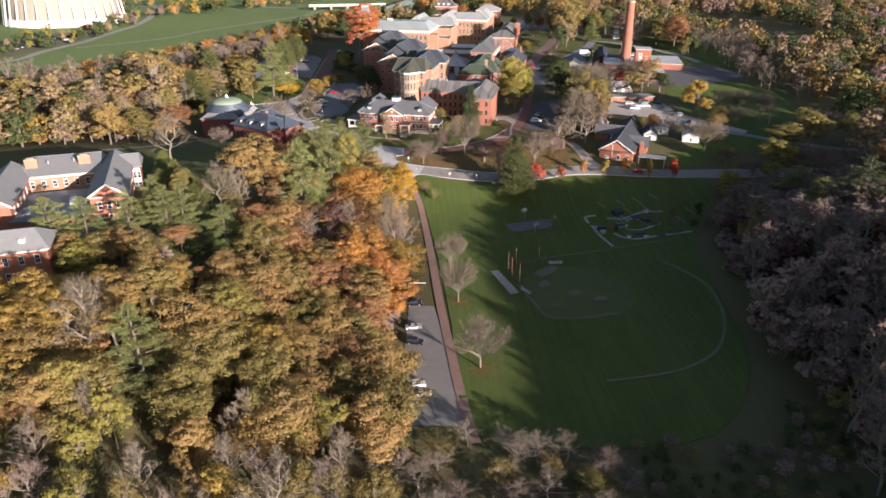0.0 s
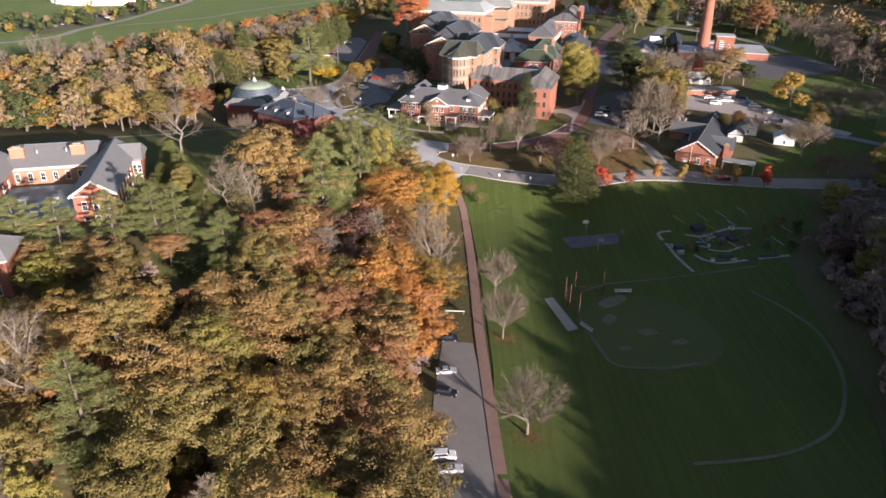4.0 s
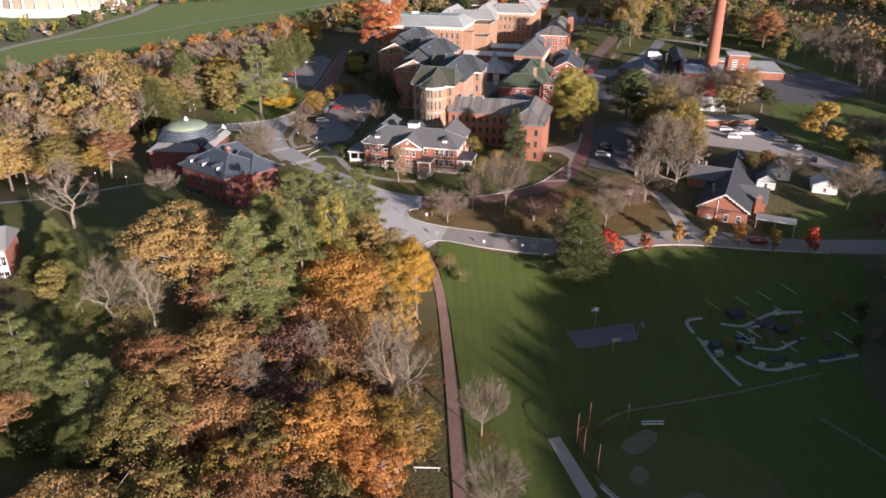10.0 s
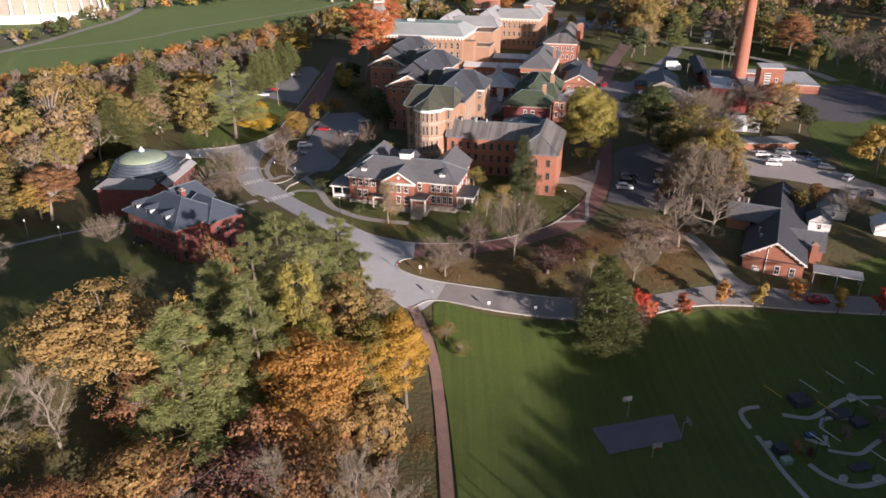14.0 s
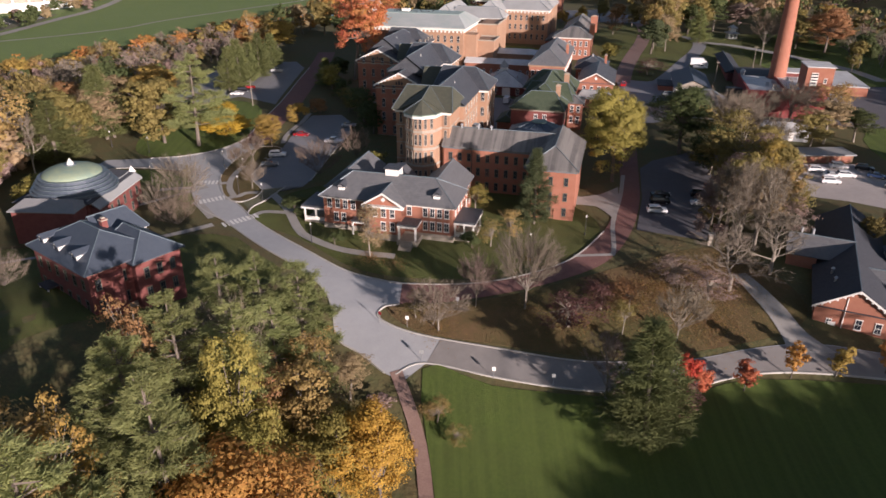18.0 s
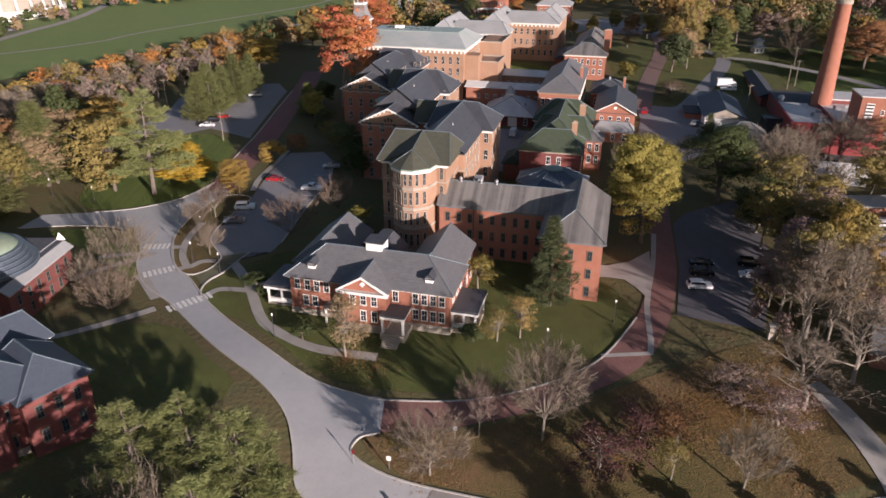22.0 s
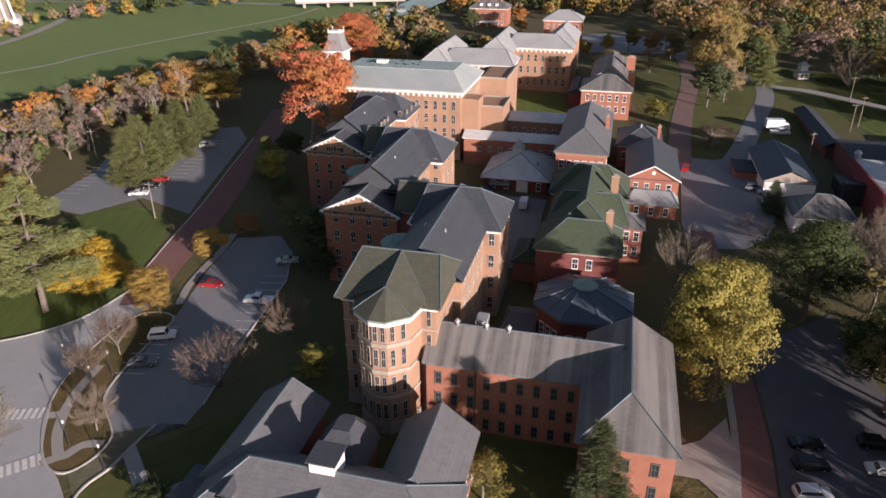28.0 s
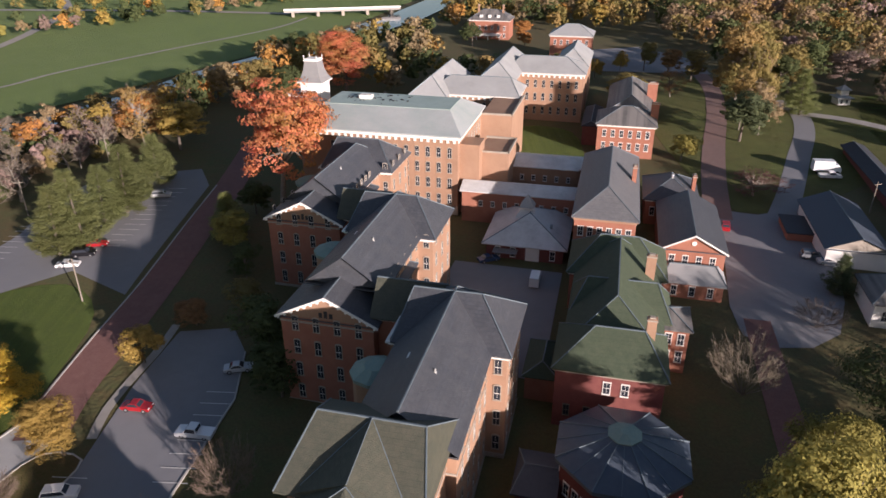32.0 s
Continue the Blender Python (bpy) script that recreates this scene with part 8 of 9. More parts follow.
# single trees by their places: x, y, shape, colour, height, width, where
SOLO = [
    (-54, -9, "pine", "pine", 20, 12, "in the hillside wood"),
    (-49.3, 84.2, "near_oak", "brown", 20, 21, "above the dark lawn"), (-45.5, 83, "near_oak", "brown", 19, 13, "above the dark lawn"), (-43.5, 78, "thin", "rust", 14, 10, "above the dark lawn"), (-40.6, 87.5, "thin", "gold", 21, 7, "among the pines"),
    (-36.5, 76.5, "pine", "pine", 26, 16, "in the pine group"), (-28, 88, "pine", "pine", 29, 12, "in the pine group"), (-31.5, 91, "pine", "pine", 25, 10, "in the pine group"), (-33, 83, "thin", "brown", 17, 8, "among the pines"), (-25.3, 100.3, "great", "lime", 25.4, 12, "beside the pines"), (-21, 93.5, "great", "lime", 20, 10, "beside the pines"),
    (-37, 100, "pine", "pine", 22, 14, "in the pine group"), (-32.5, 106, "pine", "pine", 25, 13, "in the pine group"), (-26, 108, "pine", "pine", 24, 12, "in the pine group"), (-27.6, 129.7, "pine", "pine", 17, 9, "beside the campus road"), (-20.8, 126.5, "pine", "pine", 19.5, 11, "beside the campus road"), (-33.8, 126.5, "pine", "pine", 17.5, 12, "beside the brick villa"), (-23.5, 117, "pine", "pine", 19, 11, "beside the campus road"), (-16.5, 114, "pine", "pine", 14, 8, "above the lane"),
    (-38.5, 108, "thin", "rust", 21.5, 9, "beside the brick villa"), (-30, 117, "bush", "twig", 17, 13, "beside the brick villa"), (-36, 112, "bush", "twig", 15, 10, "beside the brick villa"), (-16.5, 106, "near_oak", "brown", 19, 13, "above the lane"), (-17, 109, "thin", "hay", 15, 11, "above the lane"), (-6.2, 98.7, "great", "amber", 19, 10, "above the lane"), (-11.8, 97.8, "great", "lime", 17.5, 11, "above the lane"),
    (-17.2, 86.2, "great", "orange", 21.5, 20, "above the lane"), (-8.5, 84, "broad", "brown", 14, 9, "above the lane"), (-20, 80, "near_oak", "brown", 16, 12, "above the lane"), (-8.2, 61.3, "bare", "twig", 22, 9, "above the lane"), (-6.5, 66, "bare", "twig", 19, 8, "above the lane"), (-13.5, 55, "bare", "twig", 13, 6, "above the lane"), (-20.5, 66, "bare", "twig", 18, 8, "in the hillside wood"),
    (-24.5, 74, "thin", "rust", 17, 13, "in the hillside wood"), (-18.5, 69, "thin", "rust", 16, 12, "in the hillside wood"), (-28, 66, "thin", "maroon", 15, 12, "in the hillside wood"), (-14, 74, "thin", "brown", 14, 10, "in the hillside wood"), (-22, 61, "thin", "gold", 13, 10, "in the hillside wood"), (-36, 62, "thin", "rust", 13, 19, "in the hillside wood"), (-33, 60, "bare", "twig", 12.5, 14, "in the hillside wood"), (-39, 63.5, "oak", "brown", 12, 13, "in the hillside wood"),
    (-45.6, 55.2, "near_oak", "rust", 11.5, 10, "in the hillside wood"), (-30, 70, "broad", "olive", 7, 6, "in the hillside wood"), (-57.3, 67.4, "bare", "twig", 15, 9, "above the dark lawn"), (-52.5, 71.5, "bare", "twig", 14, 7, "above the dark lawn"), (-55, 66, "thin", "olive", 7, 8, "above the dark lawn"), (-51.2, 45, "pine", "pine", 12.5, 9, "on the dark lawn"), (-50, 36, "spruce", "fir", 8, 6, "in the hillside wood"),
    (-16.7, 48.5, "great", "orange", 17.5, 17, "in the hillside wood"), (-21, 43, "near_oak", "orange", 15, 12, "in the hillside wood"), (-7.9, 49, "near_oak", "gold", 14, 11, "above the lane"), (-7.4, 57, "thin", "olive", 11, 8, "above the lane"), (-36.4, 44.5, "near_oak", "rust", 13, 13, "in the hillside wood"), (-41, 47, "near_oak", "brown", 13, 11, "in the hillside wood"), (-29, 51, "thin", "olive", 11, 10, "in the hillside wood"), (-26, 41, "near_oak", "olive", 14, 12, "in the hillside wood"), (-25, 55, "thin", "maroon", 12, 11, "in the hillside wood"), (-12, 41, "near_oak", "orange", 14, 11, "above the lane"),
    (-80.4, 93.5, "spruce", "fir", 7.5, 6.4, "beside the residence"), (-73.8, 83.1, "spruce", "fir", 7.5, 6.4, "beside the residence"), (-68.3, 75.4, "spruce", "fir", 7.5, 6.4, "beside the residence"), (-63.8, 69.5, "spruce", "fir", 6.8, 6.4, "beside the residence"), (-77.1, 78.9, "spruce", "fir", 6.1, 5.6, "beside the residence"), (-70, 74, "broad", "olive", 8, 8, "beside the residence"), (-68.6, 49.4, "pine", "pine", 14.3, 9, "beside the residence"), (-61.5, 46.6, "pine", "pine", 14, 10, "beside the residence"),
    (-74.3, 45.7, "pine", "pine", 12.1, 8, "before the residence"), (-82, 39.4, "pine", "pine", 12.7, 10, "before the residence"), (-90, 39.8, "pine", "pine", 13, 10, "before the residence"), (-64.7, 45, "pine", "pine", 13.5, 10, "before the residence"), (-70.9, 51.5, "thin", "olive", 8, 6, "beside the residence"), (-79.9, 27, "broad", "lime", 7.5, 8, "before the residence"),
    (-96.5, 156, "near_oak", "rust", 14, 13, "on the lawn behind the auditorium"), (-100, 158, "broad", "gold", 10, 8, "on the lawn behind the auditorium"), (-87.5, 174, "broad", "lime", 10, 10, "behind the auditorium"), (-82.1, 105.5, "bare", "twig", 16, 12, "on the shaded lawn"), (-72.5, 133.5, "bush", "twig", 6, 8, "beside the footpath"), (-108, 150, "broad", "olive", 12, 12, "on the shaded lawn"), (-112, 134, "broad", "brown", 14, 12, "on the shaded lawn"),
    (-116, 203, "thin", "brown", 28, 21, "in the riverside wood"), (-103, 211, "spruce", "conifer", 16, 15, "behind the auditorium"), (-97, 229, "spruce", "conifer", 21, 12, "beside the park road"), (-79, 226, "broad", "olive", 18, 15, "on the sunlit lawn"),
    (-68.5, 224, "pine", "pine", 25, 17, "on the sunlit lawn"), (-63, 232.6, "great", "yellow", 9.5, 14, "beside the brick road"), (-47, 223, "great", "gold", 9.5, 8, "at the car park edge"), (-43.3, 243.4, "broad", "gold", 6.8, 6.2, "at the car park edge"), (-84, 244, "broad", "olive", 14, 12, "on the sunlit lawn"), (-90, 252, "broad", "gold", 16, 13, "on the sunlit lawn"),
    (-60.5, 187, "bush", "twig", 11, 12, "beside the auditorium"), (-63, 179, "bush", "twig", 8, 9, "beside the auditorium"), (-57, 172, "bush", "twig_russet", 9, 10, "beside the auditorium"), (-62.5, 196, "thin", "lime", 5, 4, "beside the crossing"),
    (-49.6, 211, "oval", "twig_russet", 8, 6, "in the planted island"), (-51, 203.5, "oval", "twig_russet", 7.5, 5.5, "in the planted island"), (-45.6, 193, "oval", "twig", 7, 6, "in the planted island"),
    (-30.3, 202, "bush", "twig_russet", 10, 11, "on the lawn below the tower"), (-22, 215.8, "bush", "twig_russet", 8.7, 8, "below the tower"), (-15.7, 204.6, "broad", "lime", 5.2, 5.6, "below the tower"), (-23, 246, "broad", "green", 11, 9.5, "beside the gabled wings"), (-29, 256, "broad", "olive", 8, 7, "beside the gabled wings"), (-19, 235, "broad", "green", 9, 8, "beside the gabled wings"), (-33, 270, "broad", "green", 7, 6, "beside the gabled wings"), (-38, 254, "broad", "rust", 5, 6, "at the car park edge"),
    (-41, 289, "spruce", "fir", 10, 7, "beside the brick drive"), (-38, 281, "broad", "lime", 9.5, 8, "beside the brick drive"), (-31.7, 298.4, "near_oak", "redmix", 32.5, 24.5, "beside the main block"), (-38, 300, "broad", "green", 8, 7, "beside the brick drive"),
    (-74.5, 279.5, "spruce", "conifer", 15.1, 8.6, "in the row along the car park"), (-71.2, 284, "spruce", "conifer", 17.3, 9.5, "in the row along the car park"), (-71.6, 295, "spruce", "conifer", 14.0, 8.4, "in the row along the car park"), (-69.0, 301.5, "spruce", "conifer", 16.2, 9.2, "in the row along the car park"), (-70.2, 309, "spruce", "conifer", 13.5, 7.8, "in the row along the car park"), (-68.2, 320, "spruce", "conifer", 13.0, 8.1, "in the row along the car park"),
    (-71, 346, "broad", "gold", 14, 14, "at the end of the car park"), (-82, 352, "broad", "orange", 15, 14, "by the river"), (-30, 412, "great", "redmix", 22, 19, "behind the main block"), (-45, 385, "broad", "green", 16, 14, "behind the main block"), (-58, 395, "broad", "olive", 16, 13, "by the river"),
    (-13.1, 158.7, "thin", "hay", 11.5, 8, "before the brick hall"), (8, 141.8, "oval", "twig_brown", 11, 6.5, "beside the brick drive"), (17.1, 141.2, "oval", "twig", 16, 11, "beside the brick drive"), (1.1, 135.4, "oval", "twig", 9, 10, "on the lawn between roads"), (-3, 138.6, "thin", "olive", 6, 5, "on the lawn between roads"), (42.9, 133, "oval", "twig", 11, 8, "on the leafy bank"), (57, 147, "bare", "twig", 13, 13, "on the leafy bank"), (67, 152.5, "bare", "twig", 12, 11, "on the leafy bank"), (52, 144, "thin", "umber", 6, 9, "on the leafy bank"), (47, 149, "thin", "umber", 6, 9, "on the leafy bank"),
    (33.7, 134.6, "thin", "olive", 6.8, 4.6, "on the leafy bank"), (24.3, 136.4, "thin", "maroon", 7, 12, "on the lawn between roads"), (31, 141, "thin", "maroon", 6, 8, "on the lawn between roads"), (36, 140, "thin", "rust", 7, 8, "on the leafy bank"), (33, 114, "spruce", "conifer", 20, 12, "beside the field road"), (28, 120, "bare", "twig_brown", 13, 8, "beside the field road"), (38, 117, "thin", "maroon", 8, 8, "beside the field road"),
    (22.5, 174, "spruce", "spruce", 17, 7.2, "before the front wing"), (9.5, 180, "thin", "lime", 6.5, 6.5, "beside the brick hall"), (12, 163, "thin", "olive", 6, 6, "beside the brick hall"), (-21, 163, "broad", "green", 3, 4, "before the brick hall"), (8, 162.6, "broad", "green", 3.6, 4, "beside the side porch"), (16, 164, "thin", "brown", 8, 6, "before the front wing"), (-32, 178, "broad", "green", 4, 6, "beside the brick hall"),
    (45.5, 199, "great", "lime", 24, 13.5, "beside the brick drive"), (50, 208, "great", "lime", 18, 10, "beside the brick drive"), (51.7, 234, "bush", "twig", 11.5, 10, "behind the octagon hall"), (69, 220, "great", "green", 18, 16, "behind the shaded car park"), (82, 222, "oval", "twig", 17, 16, "behind the shaded car park"), (90, 233, "oval", "twig", 13, 13, "below the power plant"), (77, 210, "thin", "olive", 16, 13, "beside the shaded car park"), (98, 240, "oval", "twig", 12, 12, "below the power plant"), (112, 246, "oval", "twig", 13, 13, "below the power plant"), (122, 242, "thin", "brown", 14, 13, "below the power plant"), (89, 214, "oval", "twig", 14, 13, "behind the shaded car park"), (85, 203, "oak", "olive", 13, 11, "beside the shaded car park"), (76, 192, "thin", "olive", 15, 13, "beside the shaded car park"),
    (127, 188, "broad", "gold", 15.5, 12, "beside the gravel car park"), (93, 166, "broad", "olive", 6, 5, "beside the brick house"), (101, 168, "broad", "rust", 6.5, 6, "beside the brick house"), (112, 142, "oval", "twig", 12, 14, "beside the field road"), (119, 150, "thin", "brown", 12, 12, "beside the field road"), (140, 190, "oval", "twig", 11, 12, "on the rear lawn"), (152, 180, "oval", "twig", 12, 11, "on the rear lawn"), (107, 108, "broad", "lime", 9, 10, "at the corner of the field"), (104, 160, "bush", "twig_russet", 9, 10, "beside the brick house"),
    (73, 334.6, "broad", "lime", 8, 9, "beside the rear pavilion"), (83.5, 309.5, "thin", "maroon", 6.5, 13, "on the bank between roads"), (95.9, 351, "broad", "spruce", 15, 12.5, "between the brick roads"), (104, 372, "oak", "olive", 25, 15, "between the brick roads"), (108, 388, "oak", "brown", 28, 17, "between the brick roads"), (118, 402, "broad", "olive", 26, 15, "between the brick roads"), (126.5, 378, "spruce", "pine", 15, 9.5, "beside the service road"), (104, 357, "oak", "hay", 16, 11, "between the brick roads"), (158, 376, "bush", "twig_russet", 15, 14, "beside the kiosk"), (70, 388, "broad", "olive", 12, 12, "beside the rear pavilion"), (90, 402, "thin", "rust", 10, 11, "beside the rear drive"), (177, 356, "great", "rust", 19, 17, "behind the power plant"), (168, 366, "broad", "olive", 15, 11, "behind the power plant"), (81, 263, "spruce", "spruce", 8, 5, "beside the stucco house"), (72, 252, "bush", "twig_russet", 5, 8, "beside the service yard"),
    (6.2, 59.6, "oval", "twig", 11, 8, "on the grass beside the lane"), (7.0, 41, "oval", "twig", 12, 9, "on the grass beside the lane"), (9.5, 10.5, "oval", "twig", 11.5, 11, "on the grass beside the lane"),
    (-9.5, 108, "thin", "olive", 11, 8, "above the lane"), (-18.5, 119, "thin", "brown", 13, 9, "beside the campus road"), (-13, 120, "near_oak", "hay", 9, 7, "beside the campus road"), (-22, 111, "near_oak", "rust", 15, 10, "among the pines"), (-5.5, 113, "shrub", "olive", 3, 4, "above the lane"), (-8, 118, "shrub", "umber", 3, 4, "above the lane"),
    (70, 196, "oak", "olive", 15, 12, "beside the shaded car park"), (78, 186, "oak", "olive", 16, 13, "beside the shaded car park"), (81, 195, "oak", "umber", 14, 12, "beside the shaded car park"), (72, 204, "oak", "green", 13, 11, "beside the shaded car park"), (79, 204, "thin", "olive", 16, 12, "beside the shaded car park"), 
    (132, 178, "broad", "olive", 7, 7, "beside the gravel car park"), (138, 172, "oval", "twig", 8, 9, "beside the gravel car park"), (107, 222, "oak", "olive", 11, 11, "behind the long garage"), (114, 228, "oak", "hay", 13, 12, "behind the long garage"), (124, 230, "oak", "green", 10, 10, "behind the long garage"),
    (146.8, 188.7, "oval", "twig", 11, 13, "beyond the corner of the field"), (152.6, 171.9, "bare", "twig", 13, 9, "beyond the corner of the field"), (155.4, 144.3, "oak", "olive", 15, 16, "beyond the corner of the field"), (143.4, 140.2, "oak", "olive", 11, 11, "beyond the corner of the field"), (134.6, 128.0, "broad", "lime", 11, 12, "beyond the corner of the field"), (145.9, 121.7, "oval", "twig_brown", 12, 13, "beyond the corner of the field"), (168.4, 140.3, "thin", "olive", 16, 9, "beyond the corner of the field"), (166.2, 150.8, "oval", "twig_brown", 13, 12, "beyond the corner of the field"), (176.4, 143.7, "oval", "twig_brown", 12, 12, "beyond the corner of the field"), (175.8, 132.8, "thin", "olive", 12, 11, "beyond the corner of the field"), (148.1, 87.5, "broad", "rust", 14, 12, "beyond the corner of the field"), (124.9, 63.1, "pine", "spruce", 15, 13, "beyond the corner of the field"), (123.3, 93.4, "pine", "fir", 11, 11, "beyond the corner of the field"), (115.6, 67.5, "pine", "fir", 11, 10, "beyond the corner of the field"), (124.4, 111.2, "broad", "lime", 9, 10, "beyond the corner of the field"), (121.7, 119.7, "oval", "twig_brown", 8, 10, "beyond the corner of the field"), (116.4, 131.5, "thin", "maroon", 6, 9, "beyond the corner of the field"), (141.2, 126.7, "oval", "twig_brown", 10, 11, "beyond the corner of the field"), (146.2, 110.3, "oval", "twig_brown", 11, 12, "beyond the corner of the field"), (160.0, 122.7, "oval", "twig", 10, 11, "beyond the corner of the field"),
    (-72.1, 32.2, "near_oak", "brown", 9, 9, "before the residence"), (-60.6, 39.5, "near_oak", "rust", 7, 8, "before the residence"), (-66.5, 31.5, "near_oak", "olive", 8, 8, "before the residence"), (-77.3, 32.9, "near_oak", "olive", 7, 8, "before the residence"), (-84.2, 33.6, "near_oak", "brown", 7, 8, "before the residence"), (-63.9, 34.2, "shrub", "umber", 4, 6, "before the residence"), (-72.7, 37.0, "shrub", "umber", 4, 6, "before the residence"), (-56.7, 37.5, "shrub", "green", 4, 5, "before the residence"),
    (1, 116, "thin", "brown", 4.5, 5, "on the bank above the field"), (4, 112, "thin", "olive", 4.0, 4, "on the bank above the field"),
]
for x, y, shape, colour, h, w, where in SOLO:
    tree(x, y, shape, colour, h, w, where)
for x, y, s, c, h, w in ((128, 400, "broad", "green", 15, 11), (136, 408, "oak", "olive", 17, 12), (146, 414, "oak", "green", 18, 13), (157, 408, "oak", "umber", 15, 12), (167, 400, "broad", "green", 14, 11), (176, 388, "oak", "olive", 15, 12), (186, 372, "broad", "green", 13, 11), (110, 380, "oak", "hay", 22, 11), (100, 362, "oak", "brown", 20, 10), (113, 396, "oak", "gold", 24, 12), (124, 412, "oak", "olive", 20, 12), (172, 318, "broad", "green", 15, 10), (166, 312, "broad", "olive", 13, 9)):
    tree(x, y, s, c, h, w, "at the edge of the rear woods", "rear wood edge")
for x, y, c in ((58, 170, "umber"), (62, 176, "olive"), (67, 184, "umber"), (74, 190, "olive"), (60, 164, "umber")):
    tree(x, y, "shrub", c, R.uniform(4, 6.5), 1.2, "under the tall grove", "grove shrubs")
for x, y, c, h in ((80, 440, "gold", 9), (92, 446, "olive", 12), (99, 436, "rust", 11), (68, 432, "gold", 8), (60, 446, "orange", 9), (48, 505, "orange", 12), (22, 505, "green", 12), (106, 428, "olive", 12)):
    tree(x, y, "broad", c, h, h * 0.8, "round the rear car park", "rear garden trees")
# tall grove beside the shaded car park
for x, y, h, w in ((62.6, 161.6, 18, 7), (64.5, 163.5, 19, 8), (67.5, 162, 18, 7), (66, 166.5, 19, 8), (71, 163.5, 17, 8), (61.5, 167.5, 16, 7), (74, 168, 17, 8)):
    tree(x, y, "bare", "twig", h, w, "in the tall grove", "tall grove")
for x, y, shape, c, h, w in ((73.5, 176, "great", "gold", 18.5, 10), (78, 181, "oak", "olive", 17, 11), (69, 172, "oak", "olive", 17.5, 9), (74.5, 170, "oak", "brown", 16, 9), (65, 171, "thin", "olive", 16.5, 8), (63.5, 168, "thin", "hay", 15, 8), (69, 166, "thin", "hay", 16, 9), (62.4, 173.5, "oak", "umber", 11, 7), (66, 178, "oak", "umber", 12, 8), (71, 184, "oak", "umber", 13, 9), (77, 168, "thin", "olive", 14, 8), (76, 164, "thin", "umber", 11, 7)):
    tree(x, y, shape, c, h, w, "in the tall grove", "tall grove")
# young street trees along the field road
for x, y, c, h in ((41.3, 122.0, "scarlet", 7.0), (43.6, 121.3, "red", 5.2), (51, 122.2, "red", 5.6), (59.8, 124.9, "orange", 7.0), (67.4, 125.3, "gold", 6.0), (76.1, 126.0, "orange", 6.0), (83.8, 123.0, "gold", 6.6), (92.6, 122.0, "scarlet", 7.6)):
    tree(x, y, "flame", c, h, 3.1 if c != "scarlet" else 3.8, "in the row along the field road", "young street trees")


# fallen leaves
def fallen(name, patches, label):
    C = []
    for x, y, r, n in patches:
        a, d = NR.uniform(0, 6.283, n), np.abs(NR.normal(size=n)) * r * 0.5
        for px, py in zip(x + np.cos(a) * d, y + np.sin(a) * d):
            C.append((px, py, ground_z(px, py) + 0.16))
    C = np.array(C)
    me = quads_mesh(name, C, NR.normal(size=C.shape) * 0.35 + [0, 0, 1.0], 0.105, M["leaf_rust"])
    for k in ("hay", "gold", "brown"):
        me.materials.append(M["leaf_" + k])
    me.polygons.foreach_set("material_index", NR.randint(0, 4, len(C)))
    return tagged(part(name, me, None), label, "leaves", kind="stuff")


fallen("fallen_leaves", [(44, 146, 11, 9000), (54, 150, 12, 10000), (60, 156, 8, 3600), (50, 138, 9, 5000), (36, 143, 9, 4000), (26, 138, 6, 1300), (18, 141, 6, 900), (1, 136, 5, 900), (-13, 158, 6, 1300), (-8, 156, 6, 600), (20, 158, 5, 600)], "orange and brown leaves fallen on the lawns")
fallen("fallen_leaves", [(7, 59, 4.5, 900), (7.5, 41, 4.5, 1100), (10, 10, 5, 1300), (-3, 60, 4, 1500), (-3, 75, 4, 1500), (-3, 90, 4, 1200), (-6, 45, 4, 900)], "brown leaves fallen beside the lane")


